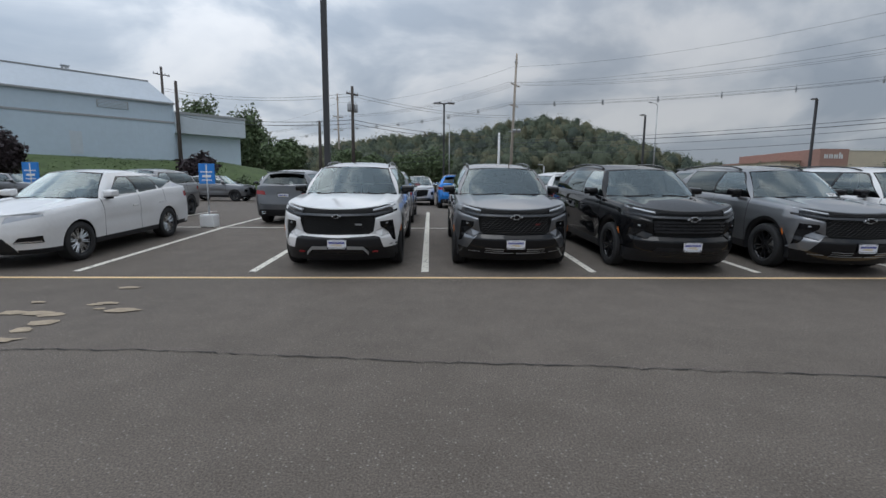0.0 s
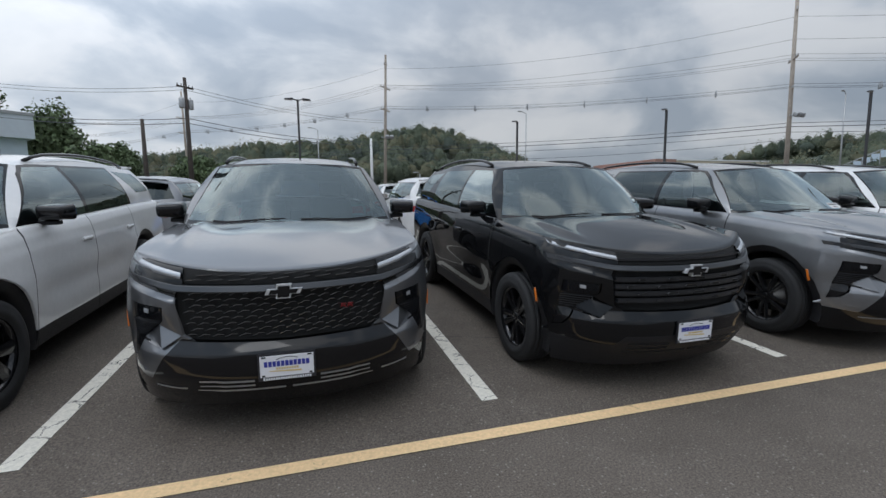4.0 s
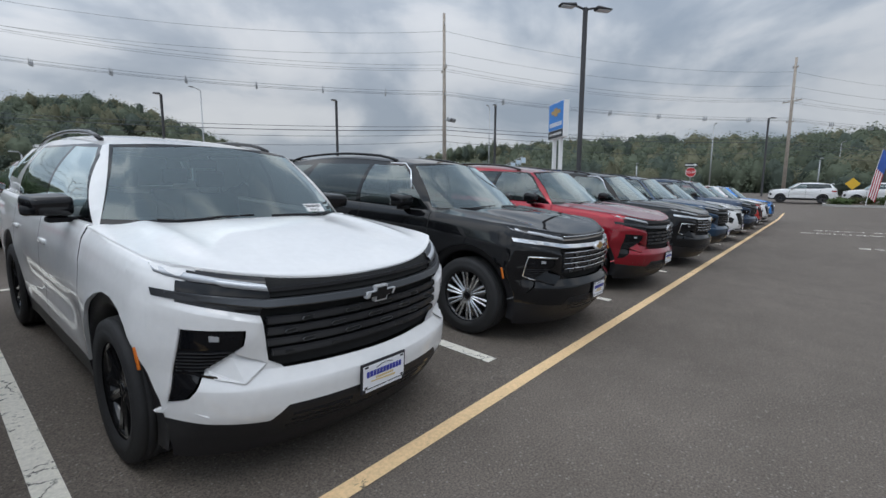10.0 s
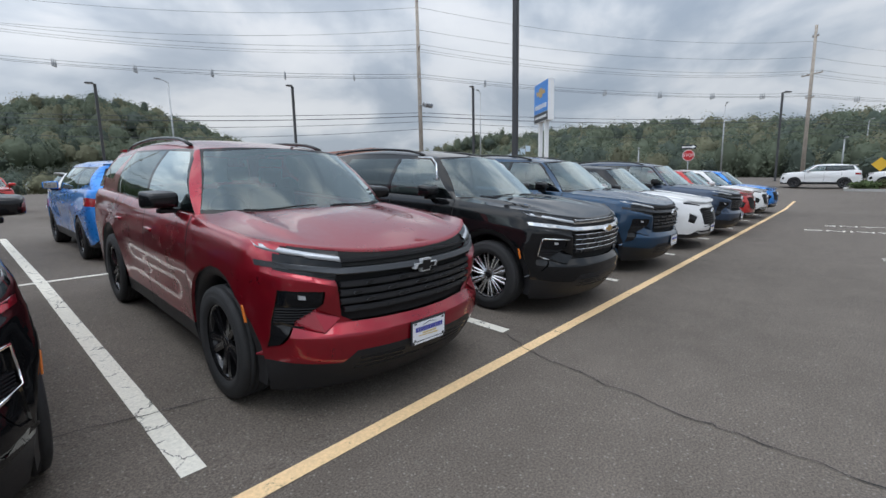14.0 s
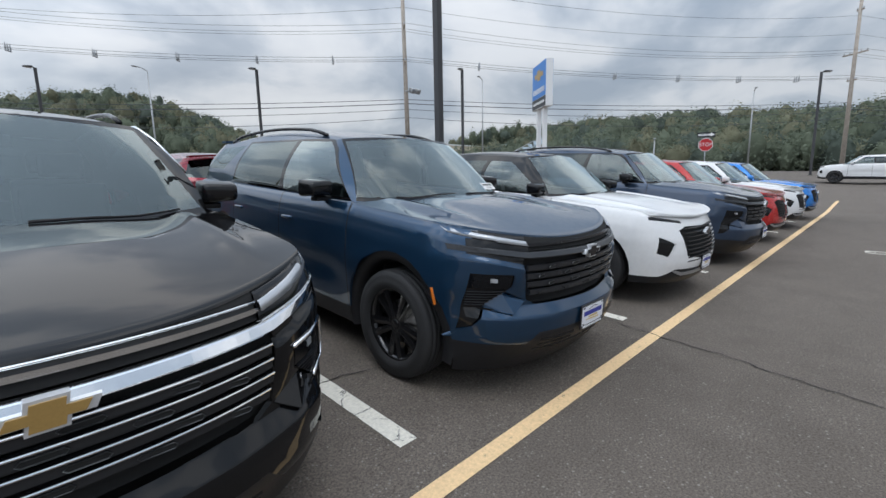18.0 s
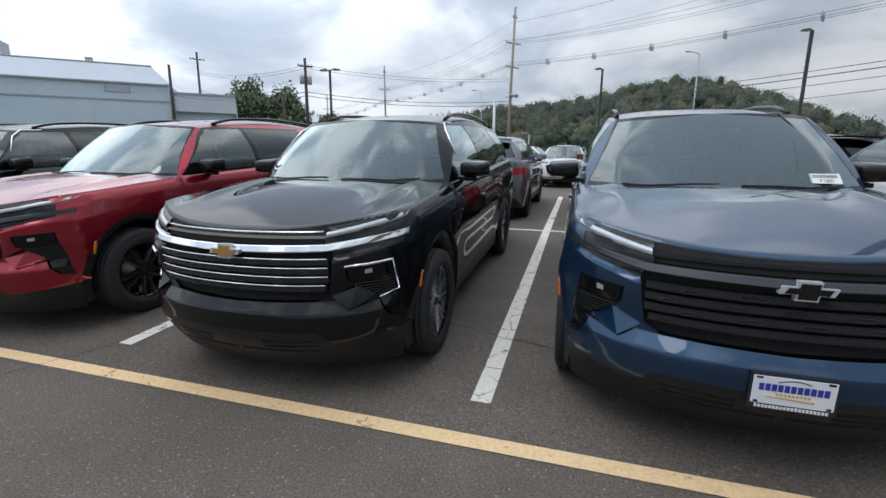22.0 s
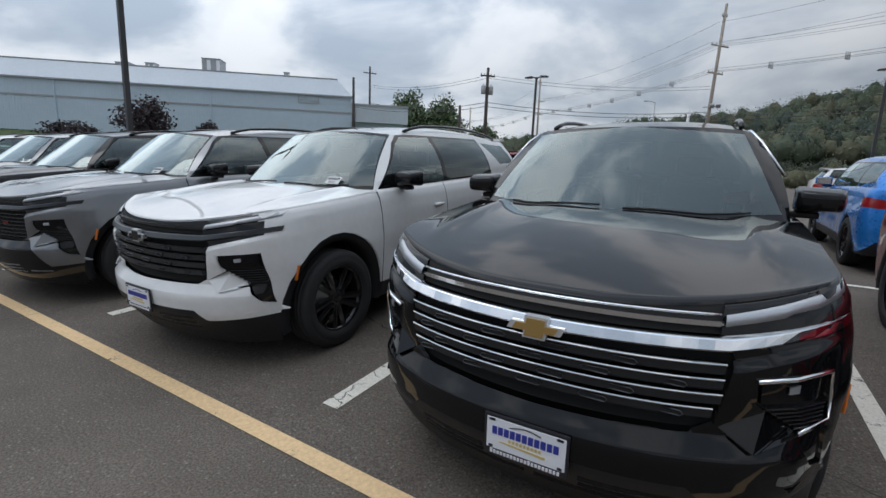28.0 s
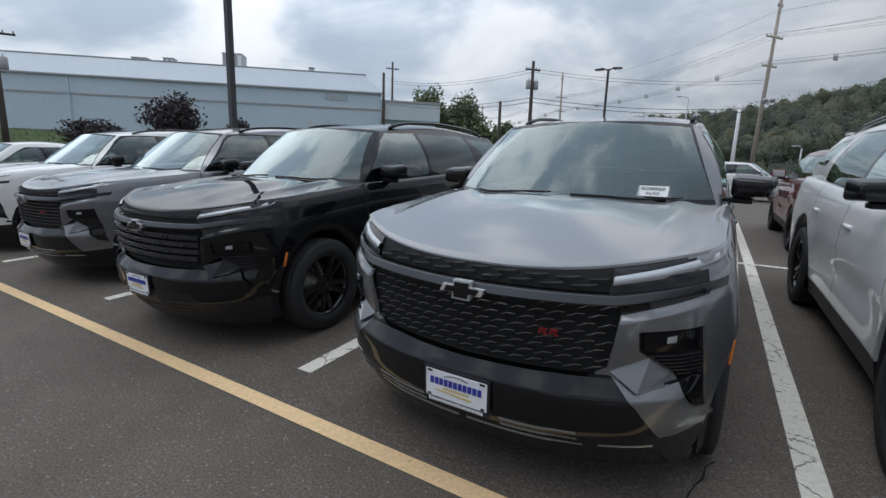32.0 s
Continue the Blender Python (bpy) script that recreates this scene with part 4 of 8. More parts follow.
def wheel_meshes(style, r, width=0.25):
    """Tyre, rim, hub cap and brake disc of a wheel whose outer face looks along +x."""
    ty = bmesh.new()
    w = width / 2
    ri = r * 0.665
    prof = [(ri, -w * 0.82), (ri + 0.02, -w * 0.95), (r * 0.88, -w), (r * 0.965, -w * 0.9), (r * 0.995, -w * 0.68)]
    for g in (-0.45, -0.15, 0.15, 0.45):
        prof += [(r, w * (g - 0.12)), (r, w * (g + 0.08)), (r - 0.008, w * (g + 0.1)), (r - 0.008, w * (g + 0.16))]
    prof += [(r * 0.995, w * 0.68), (r * 0.965, w * 0.9), (r * 0.88, w), (r * 0.83, w * 0.985), (r * 0.825, w), (ri + 0.02, w * 0.95), (ri, w * 0.82)]
    lathe(ty, prof, 40)
    rim = bmesh.new()
    lathe(rim, [(ri - 0.002, -w * 0.8), (ri - 0.02, -w * 0.5), (ri - 0.03, 0), (ri - 0.025, w * 0.6), (ri - 0.012, w * 0.72), (ri + 0.004, w * 0.82), (ri + 0.004, w * 0.74)], 40)
    barrel, rim = rim, bmesh.new()
    n = {"split": 10, "star": 10, "five": 6, "silver": 20}[style]
    for k in range(n):
        t = 2 * math.pi * k / n
        d = 0.11 if style in ("star", "split") else 0.05
        t2 = t + (d if k % 2 else -d)
        half_w = {"split": 0.017, "star": 0.019, "five": 0.034, "silver": 0.0095}[style]
        a0, a1 = (0.055, t), (ri - 0.016, t2)
        p0 = Vector((0, a0[0] * math.cos(a0[1]), a0[0] * math.sin(a0[1])))
        p1 = Vector((0, a1[0] * math.cos(a1[1]), a1[0] * math.sin(a1[1])))
        d_ = (p1 - p0).normalized()
        sd = Vector((0, -d_.z, d_.y))
        ring0, ring1 = [], []
        for (ring, p, xo, hw) in ((ring0, p0, w * 0.58, half_w * 1.1), (ring1, p1, w * 0.68, half_w * 1.5)):
            for dx, ds in ((-0.045, -hw * 0.7), (0.0, -hw), (0.008, 0), (0.0, hw), (-0.045, hw * 0.7)):
                ring.append(rim.verts.new(p + sd * ds + Vector((xo + dx, 0, 0))))
        for q in range(5):
            rim.faces.new((ring0[q], ring0[(q + 1) % 5], ring1[(q + 1) % 5], ring1[q]))
    lathe(rim, [(0.0, w * 0.5), (0.085, w * 0.5), (0.085, w * 0.56), (0.075, w * 0.6), (0.038, w * 0.6), (0.036, w * 0.52), (0.0, w * 0.52)], 24)
    for k in range(5):
        t = 2 * math.pi * k / 5 + 0.3
        lathe(rim, [(0.010, w * 0.55), (0.010, w * 0.66), (0.0, w * 0.67)], 6, m=Matrix.Translation((0, 0.06 * math.cos(t), 0.06 * math.sin(t))))
    cap = lathe(bmesh.new(), [(0.034, w * 0.5), (0.034, w * 0.62), (0.028, w * 0.65), (0.0, w * 0.655)], 20)
    disc = lathe(bmesh.new(), [(0.07, -0.03), (0.165, -0.03), (0.165, 0.0), (0.07, 0.0), (0.065, 0.04), (0.0, 0.04)], 28)
    rm = M["rim_silver"] if style == "silver" else M["rim_black"]
    return (mesh_of("tyre", ty, M["rubber"]), mesh_of("rim", barrel, M["rim_black"]), mesh_of("spokes", rim, rm, False), mesh_of("hub_cap", cap, M["gloss_black"]), mesh_of("brake_disc", disc, M["disc"])), rm


WHEEL_CACHE = {}


def add_wheels(car, s, style):
    key = (style, s.tyre_r)
    if key not in WHEEL_CACHE:
        WHEEL_CACHE[key] = wheel_meshes(style, s.tyre_r)
    (ty, rim, spokes, cap, disc), rm = WHEEL_CACHE[key]
    for yw in (s.wheel_f, s.wheel_r):
        for sg in (1, -1):
            hub = place("wheel", ty, M["rubber"], car, "", pose(sg * (s.half - 0.125), yw, s.tyre_r, 17 * (yw > 2), 0, 0 if sg > 0 else 180))
            hub.data = ty
            place("rim", rim, M["rim_black"], hub)
            place("spokes", spokes, rm, hub, "machined silver spokes" if style == "silver" else "black alloy spokes")
            place("hub_cap", cap, M["gloss_black"], hub)
            place("brake_disc", disc, M["disc"], hub)


def add_wells(car, s):
    for yw in (s.wheel_f, s.wheel_r):
        for sg in (1, -1):
            bm = bmesh.new()
            n = 22
            inner = s.arch + 0.004 if s.face != "suv" else s.tyre_r + 0.075
            xs = ((s.half * 0.985, s.arch + 0.003), (s.half * 0.968, inner), (s.half * 0.80, inner), (s.half * 0.64, inner))
            rings = []
            for x, ra in xs:
                rings.append([bm.verts.new((sg * min(x, s.half * 0.96 * (1 - max(0.0, 1 - (yw + ra * math.cos(t)) / s.nose) ** s.nose_n) ** (1 / s.nose_n) + (0.03 if yw > 2 else 0.0) + 0.025 * math.sin(t)), yw + ra * math.cos(t), s.tyre_r + ra * math.sin(t))) for t in np.linspace(radians(-16), radians(196), n)])
            for p, q in zip(rings, rings[1:]):
                for i in range(n - 1):
                    bm.faces.new((p[i], p[i + 1], q[i + 1], q[i]))
            bm.faces.new(rings[-1])
            part("wheel_arch_liner", bm, M["plastic"], car)


def bow_tie(car, s, x, z, gold, k=1.0, back=False):
    """The maker's badge as a plain cross-shaped plate with a bright rim."""
    W, H = 0.105 * k, 0.042 * k

    def shape(f):
        w, h, a, b = W * f, H * f, 0.042 * k * f, 0.016 * k * f
        sl = 0.014 * k
        return [(-w + sl, b), (-a, b), (-a + 0.004, h), (a + 0.004, h), (a, b), (w, b), (w - sl, -b), (a, -b), (a - 0.004, -h), (-a - 0.004, -h), (-a, -b), (-w, -b)]

    y = s.front_y(x, z) - 0.042 if not back else s.length - 0.055
    d = 1 if not back else -1
    bm = prism(bmesh.new(), [(px + x, pz + z) for px, pz in shape(1.0)], y, y + 0.03 * d)
    rim = part("badge", bm, M["badge_rim"], car, "bright cross-shaped badge", False)
    bm = prism(bmesh.new(), [(px + x, pz + z) for px, pz in shape(0.80)], y - 0.005 * d, y + 0.01 * d)
    part("badge_face", bm, M["gold"] if gold else M["gloss_black"], rim, "", False)


def plate(car, s, z, y, face=-1):
    """A dealer's paper plate in a dark frame: plain bars stand for the dealer's name."""
    bm = bmesh.new()
    y0, y1 = (y, y - 0.012) if face < 0 else (y, y + 0.012)
    box(bm, -0.163, 0.163, min(y0, y1), max(y0, y1), z - 0.084, z + 0.084, 0.004)
    fr = part("plate_frame", bm, M["ink_dark"], car, "dark plate frame", False)
    f = face * 0.014
    bm = boxed(-0.152, 0.152, min(y + f, y), max(y + f, y), z - 0.060, z + 0.070, 0.002)
    part("plate_sheet", bm, M["plate"], fr, "white dealer plate sheet", False)
    e = y + face * 0.0165

    def bars(rows, mat_, nm):
        b = bmesh.new()
        for x0, x1, z0, z1 in rows:
            box(b, x0, x1, min(e, e - face * 0.004), max(e, e - face * 0.004), z + z0, z + z1)
        part(nm, b, mat_, fr, "", False)["kind"] = "stuff"

    rows = [(-0.128 + k * 0.0236, -0.128 + k * 0.0236 + 0.0185, 0.004, 0.036) for k in range(11)]
    bars(rows, M["ink_blue"], "lettering_blue")
    rows = [(-0.062 + k * 0.0145, -0.062 + k * 0.0145 + 0.0095, -0.016, -0.004) for k in range(9)]
    rows += [(-0.10 + k * 0.02, -0.10 + k * 0.02 + 0.02, -0.026 - 0.0012 * k, -0.021 - 0.0006 * k) for k in range(9)]
    bars(rows, M["ink_gold"], "lettering_gold")
    rows = [(-0.06 + k * 0.012, -0.06 + k * 0.012 + 0.012, 0.046 + 0.012 * math.sin(math.pi * k / 10), 0.049 + 0.012 * math.sin(math.pi * k / 10)) for k in range(10)]
    rows += [(-0.142, -0.118, 0.058, 0.068), (0.118, 0.142, 0.058, 0.068), (-0.142, -0.125, -0.056, -0.046), (0.125, 0.142, -0.056, -0.046)]
    bars(rows, M["ink_dark"], "lettering_dark")
    rows = [(-0.135 + k * 0.0137, -0.135 + k * 0.0137 + 0.009, -0.079, -0.066 + (0.003 if k in (0, 11) else 0)) for k in range(20)]
    bars(rows, M["plate"], "lettering_white")


def surf_patch(s, sg, q, off, depth, lift=(0, 0, 0, 0), n=5):
    """A small four-cornered plate on the nose: q are its corners (x, z), off its distance behind the skin."""
    bm = bmesh.new()
    g = []
    for i in range(n + 1):
        row = []
        for j in range(n + 1):
            u, v = i / n, j / n
            w = ((1 - u) * (1 - v), u * (1 - v), u * v, (1 - u) * v)
            x = sum(a * c[0] for a, c in zip(w, q))
            z = sum(a * c[1] for a, c in zip(w, q))
            row.append(bm.verts.new((sg * x, s.front_y(x, z) + off - sum(a * c for a, c in zip(w, lift)), z)))
        g.append(row)
    rim = g[0] + [r[-1] for r in g[1:]] + g[-1][-2::-1] + [r[0] for r in g[-2:0:-1]]
    for p, r in zip(g, g[1:]):
        for j in range(n):
            bm.faces.new((p[j], p[j + 1], r[j + 1], r[j]))
    back = [bm.verts.new(v.co + Vector((0, depth, 0))) for v in rim]
    for k in range(len(rim)):
        bm.faces.new((rim[k], rim[(k + 1) % len(rim)], back[(k + 1) % len(rim)], back[k]))
    bmesh.ops.recalc_face_normals(bm, faces=bm.faces[:])
    es = [e for e in bm.edges if len(e.link_faces) == 2 and e.calc_face_angle(0) > 0.9]
    bmesh.ops.split_edges(bm, edges=es)
    return bm


def ledge(s, sg, pts, depth):
    """A flat-faced fold of the bumper: corners (x, z, how far proud of the skin)."""
    bm = bmesh.new()
    vs = [bm.verts.new((sg * x, s.front_y(x, z) - l, z)) for x, z, l in pts]
    for k in range(2, len(vs)):
        bm.faces.new((vs[1], vs[k], vs[(k + 1) % len(vs)]))
    back = [bm.verts.new(v.co + Vector((0, depth, 0))) for v in vs]
    for k in range(len(vs)):
        j = (k + 1) % len(vs)
        bm.faces.new((vs[k], vs[j], back[j], back[k]))
    bmesh.ops.recalc_face_normals(bm, faces=bm.faces[:])
    bmesh.ops.bevel(bm, geom=[e for e in bm.edges if len(e.link_faces) == 2 and e.calc_face_angle(0) > 0.7], offset=0.004, segments=2, affect="EDGES")
    return bm


def front_parts(car, s, trim):
    fy = s.front_y
    if s.face == "suv":
        bar_mat = M["chrome"] if trim == "chrome" else M["grille"]
        xs = np.linspace(-0.60, 0.60, 25)
        if trim in ("mesh", "trail"):
            bm = bmesh.new()
            rows, nx = (8, 15) if trim == "mesh" else (11, 15)
            for r in range(rows):
                z = 0.69 + (0.94 - 0.69) * r / (rows - 1)
                for c in range(nx):
                    x = -0.575 + 1.15 * (c + (0.5 if r % 2 else 0.0)) / nx
                    if abs(x) > 0.585 - 0.1 * max(0, 0.74 - z):
                        continue
                    h = 0.040 if trim == "mesh" else 0.02
                    tilt = 0.010 if trim == "mesh" else 0.0
                    pts = [(x, fy(x, z) + 0.012, z - tilt), (x + h * 0.55, fy(x + h * 0.55, z) - 0.006, z + tilt * 0.2), (x + h, fy(x + h, z) - 0.004, z + tilt), (x + h * 1.7, fy(x + h * 1.7, z) + 0.016, z + tilt * 0.3)]
                    strip(bm, pts, 0.012, 0.0048)
            if trim == "mesh":
                for c in range(9):
                    for r in range(2):
                        x = -0.55 + 1.1 * (c + 0.5 * r) / 9
                        z = 1.02 + 0.026 * r
                        strip(bm, [(x, fy(x, z) + 0.012, z - 0.006), (x + 0.05, fy(x + 0.05, z) - 0.004, z + 0.002), (x + 0.09, fy(x + 0.09, z) + 0.012, z + 0.004)], 0.012, 0.0045)
            # the grey of the wings stands in for sky glints on gloss black
            part("grille_mesh", bm, M["mesh_glint"], car, "gloss black mesh grille of small wing shapes", False)["kind"] = "stuff"
        else:
            for k in range(4):
                z = 0.735 + 0.052 * k
                w = 0.985 if k else 0.95
                bm = strip(bmesh.new(), [(x * w, fy(x * w, z) - 0.012, z + 0.012 * (1 - (x / 0.6) ** 2) * 0) for x in xs], 0.04, 0.036)
                bmesh.ops.bevel(bm, geom=[e for e in bm.edges if abs(e.verts[0].co.x - e.verts[1].co.x) > 0.01], offset=0.006, segments=2, affect="EDGES")
                part("grille_bar", bm, M["grille"], car, "satin black grille bar", False)
                if trim == "chrome" and k < 4:
                    bm = tube(bmesh.new(), [(x * w, fy(x * w, z) - 0.017, z + 0.021) for x in xs], 0.0048, n=8)
                    part("grille_trim", bm, M["chrome"], car, "thin chrome grille line", False)
                for c in range(5):
                    x = -0.46 + 0.23 * c + (0.06 if k % 2 else -0.02)
                    if abs(x) < 0.52:
                        bm = strip(bmesh.new(), [(x - 0.045, fy(x, z) - 0.0135, z - 0.002), (x + 0.045, fy(x, z) - 0.0135, z - 0.002)], 0.004, 0.012)
                        slot = part("grille_slot", bm, M["dark"], car, "", False)
                        if trim == "chrome" or k > 0:
                            ring = [(x + dx, fy(x, z) - 0.0145, z - 0.002 + dz) for dx, dz in ((-0.05, 0), (-0.04, 0.009), (0.04, 0.009), (0.05, 0), (0.04, -0.009), (-0.04, -0.009), (-0.05, 0))]
                            part("slot_rim", tube(bmesh.new(), ring, 0.0022, n=4), M["satin_dark"], slot, "", False)
            bm = strip(bmesh.new(), [(x * 0.95, fy(x * 0.95, 1.03) + 0.006, 1.03) for x in xs], 0.03, 0.018)
            part("grille_bar", bm, M["chrome"] if trim == "chrome" else M["grille"], car, "", False)
        # the moulding over the grille, its face leaning back
        bm = bmesh.new()
        rows = []
        for x in np.linspace(-0.918, 0.918, 41):
            ax = abs(x)
            z0 = 0.946 + 0.009 * min(1, ax / 0.6) + 0.053 * max(0, ax - 0.6) / 0.33
            z1 = 0.986 + 0.007 * min(1, ax / 0.6) + 0.050 * max(0, ax - 0.6) / 0.33
            y = fy(ax, (z0 + z1) / 2)
            k = 1 - 0.75 * smoothstep(0.6, 0.90, ax)
            rows.append([bm.verts.new((x, y + dy * k, z)) for dy, z in ((0.0, z0), (-0.030, z0 + 0.002), (-0.034, z0 + 0.008), (-0.018, z1 - 0.003), (-0.012, z1), (0.012, z1))])
        for p, q in zip(rows, rows[1:]):
            for j in range(5):
                bm.faces.new((p[j], q[j], q[j + 1], p[j + 1]))
        bmesh.ops.recalc_face_normals(bm, faces=bm.faces[:])
        part("grille_moulding", bm, M["chrome"] if trim == "chrome" else M["satin_dark"], car, "chrome moulding" if trim == "chrome" else "", False)
        if trim == "chrome":
            part("hood_trim", tube(bmesh.new(), [(x * 0.93, fy(x * 0.93, 1.058) - 0.006, 1.058 + 0.006 * abs(x)) for x in xs], 0.0045, n=8), M["chrome"], car, "thin chrome line under the hood")
        bow_tie(car, s, 0.0, 0.951, trim == "chrome", 1.0 if trim != "trail" else 0.7)
        if trim == "mesh":
            bm = bmesh.new()
            for dx in (0.0, 0.042):
                x = 0.325 + dx
                for poly in (((0, 0), (0.007, 0), (0.013, 0.024), (0.006, 0.024)), ((0.013, 0.024), (0.036, 0.024), (0.034, 0.019), (0.012, 0.019)), ((0.012, 0.013), (0.030, 0.013), (0.028, 0.009), (0.011, 0.009)), ((0.020, 0.009), (0.028, 0.009), (0.036, 0), (0.028, 0))):
                    prism(bm, [(x + px, 0.815 + pz) for px, pz in poly], fy(x, 0.82) - 0.012, fy(x, 0.82))
            part("trim_badge", bm, M["red"], car, "small red two-letter trim badge", False)
        if trim == "trail":
            bm = boxed(0.29, 0.40, fy(0.35, 0.81) - 0.01, fy(0.35, 0.81), 0.80, 0.83, 0.004)
            part("trim_badge", bm, M["satin"], car, "small silver trim badge", False)
        for sg in (1, -1):
            # day lamp strip: bright reflector behind a clear cover
            bm = bmesh.new()
            a = [(0.574, 1.028, 1.056), (0.66, 1.043, 1.074), (0.735, 1.057, 1.090), (0.755, 1.068, 1.095), (0.83, 1.080, 1.113), (0.90, 1.100, 1.132), (0.925, 1.112, 1.143)]
            va = [(bm.verts.new((sg * x, fy(x, z0) - 0.012, z0)), bm.verts.new((sg * x, fy(x, z1) - 0.004, z1)), bm.verts.new((sg * x, fy(x, z0) + 0.02, z0)), bm.verts.new((sg * x, fy(x, z1) + 0.02, z1))) for x, z0, z1 in a]
            for p, q in zip(va, va[1:]):
                bm.faces.new((p[0], q[0], q[1], p[1]))
                bm.faces.new((p[0], p[2], q[2], q[0]))
                bm.faces.new((p[1], q[1], q[3], p[3]))
            bmesh.ops.recalc_face_normals(bm, faces=bm.faces[:])
            part("day_lamp", bm, M["drl"], car, "slim clear day-running lamp", True)
            # lamp pocket: a dark square lens with a small bright projector and ribs below
            lamp = part("headlamp", surf_patch(s, sg, ((0.702, 0.775), (0.890, 0.780), (0.885, 0.863), (0.696, 0.853)), 0.012, 0.03), M["lens_dark"], car, "square headlamp in a dark pocket")
            bm = bmesh.new()
            for k in range(6):
                z = 0.672 + 0.017 * k
                x0, x1 = 0.712 + (0.765 - z) * 1.13, 0.90
                strip(bm, [(sg * x0, fy(x0, z) + 0.004, z), (sg * (x0 + x1) / 2, fy((x0 + x1) / 2, z) + 0.002, z), (sg * x1, fy(x1, z) + 0.004, z)], 0.02, 0.006)
            part("lamp_ribs", bm, M["grille"], lamp, "", False)["kind"] = "stuff"
            part("lamp_lens", surf_patch(s, sg, ((0.775, 0.815), (0.806, 0.817), (0.806, 0.843), (0.775, 0.838)), 0.004, 0.01), M["drl"], lamp, "small clear projector lens")
            if trim == "chrome":
                bm = bmesh.new()
                loop = [(0.682, 0.866), (0.79, 0.872), (0.895, 0.879), (0.908, 0.80), (0.916, 0.695), (0.87, 0.668), (0.83, 0.655)]
                tube(bm, [(sg * x, fy(x, z) - 0.006, z) for x, z in loop], 0.0085, n=6)
                part("lamp_trim", bm, M["chrome"], lamp, "chrome headlamp surround")
            # side marker
            bm = boxed(-0.005, 0.005, -0.010, 0.010, -0.055, 0.055, 0.004)
            part("side_marker", bm, M["amber"], car, "amber side marker", True, pose(sg * (s.side_x(0.535, 0.705) + 0.002), 0.535, 0.705, -14, 0, sg * -14))
            # folds of the bumper corner, bright facets under the lamp
            part("bumper_facet", ledge(s, sg, ((0.588, 0.684, 0.0), (0.70, 0.613, 0.022), (0.797, 0.638, 0.018), (0.817, 0.670, -0.035), (0.728, 0.760, -0.045)), 0.03), PROTO, car, "", False)
            part("bumper_facet", ledge(s, sg, ((0.822, 0.464, 0.022), (0.966, 0.450, 0.014), (0.915, 0.510, -0.002)), 0.03), PROTO if trim != "trail" else M["plastic"], car, "", False)
            # the blade that crosses the pocket's foot
            bm = strip(bmesh.new(), [(sg * x, fy(x, z) - l, z) for x, z, l in ((0.783, 0.640, 0.012), (0.83, 0.650, 0.006), (0.885, 0.672, -0.004))], 0.02, 0.012)
            part("pocket_blade", bm, M["gloss_black"], lamp, "", False)
            if trim == "mesh":
                bm = strip(bmesh.new(), [(sg * x, fy(x, 0.365) - 0.006, 0.362 + 0.02 * (x - 0.58)) for x in np.linspace(0.58, 0.77, 5)], 0.015, 0.007)
                part("corner_blade", bm, M["satin"], car, "", False)
        # lower intake slats
        lo = M["satin"] if trim == "mesh" else M["grille"]
        for k in range(3):
            z = 0.345 + 0.035 * k
            for sg in (1, -1):
                x0, x1 = (0.19, 0.50) if k > 0 else (0.02, 0.52)
                bm = strip(bmesh.new(), [(sg * x, fy(x, z) - 0.004, z + 0.006 * (x > 0.4)) for x in np.linspace(x0, x1, 8)], 0.02, 0.010 if trim == "mesh" else 0.018)
                part("intake_slat", bm, M["gloss_black"] if trim != "mesh" else M["satin"], car, "", False)
        if trim == "trail":
            for sg in (1, -1):
                bm = strip(bmesh.new(), [(sg * x, fy(x, 0.44) - 0.02, z) for x, z in ((0.50, 0.34), (0.42, 0.43), (0.16, 0.44))], 0.05, 0.05)
                part("skid_bar", bm, M["satin"], car, "silver skid bar", False)
            for sg in (1, -1):
                bm = boxed(sg * 0.60 - 0.05, sg * 0.60 + 0.05, fy(0.6, 0.36) - 0.02, fy(0.6, 0.36) + 0.04, 0.345, 0.375, 0.008)
                part("tow_hook", bm, M["red"], car, "red tow hook", False)
    else:
        z0, z1, xw = (0.50, 0.85, 0.50) if s.face == "sleek" else (0.735, 0.865, 0.33)
        bm = bmesh.new()
        for k in range(9 if s.face == "sleek" else 4):
            z = z0 + (z1 - z0) * k / (8 if s.face == "sleek" else 3)
            strip(bm, [(x, fy(x, z) - 0.004, z) for x in np.linspace(-xw, xw, 13)], 0.02, 0.012)
        part("grille_bars", bm, M["grille"] if s.face == "sleek" else M["chrome"], car, "", False)["kind"] = "stuff"
        if s.face == "sleek":
            bow_tie(car, s, 0.0, 0.80, False, 0.9)
        for sg in (1, -1):
            xa, xb = (0.51, 0.88) if s.face == "sleek" else (0.44, 0.88)
            bm = bmesh.new()
            zz = (lambda x: (0.912 + (x - 0.5) * 0.13, 0.932 + (x - 0.5) * 0.14)) if s.face == "sleek" else (lambda x: (0.815 + (x - 0.42) * 0.16, 0.872 + (x - 0.42) * 0.2))
            pts = np.linspace(xa, xb, 6)
            va = [(bm.verts.new((sg * x, fy(x, zz(x)[0]) + 0.012, zz(x)[0])), bm.verts.new((sg * x, fy(x, zz(x)[1]) + 0.012, zz(x)[1]))) for x in pts]
            for p, q in zip(va, va[1:]):
                bm.faces.new((p[0], q[0], q[1], p[1]))
            part("headlamp", bm, M["drl"], car, "clear headlamp", False)
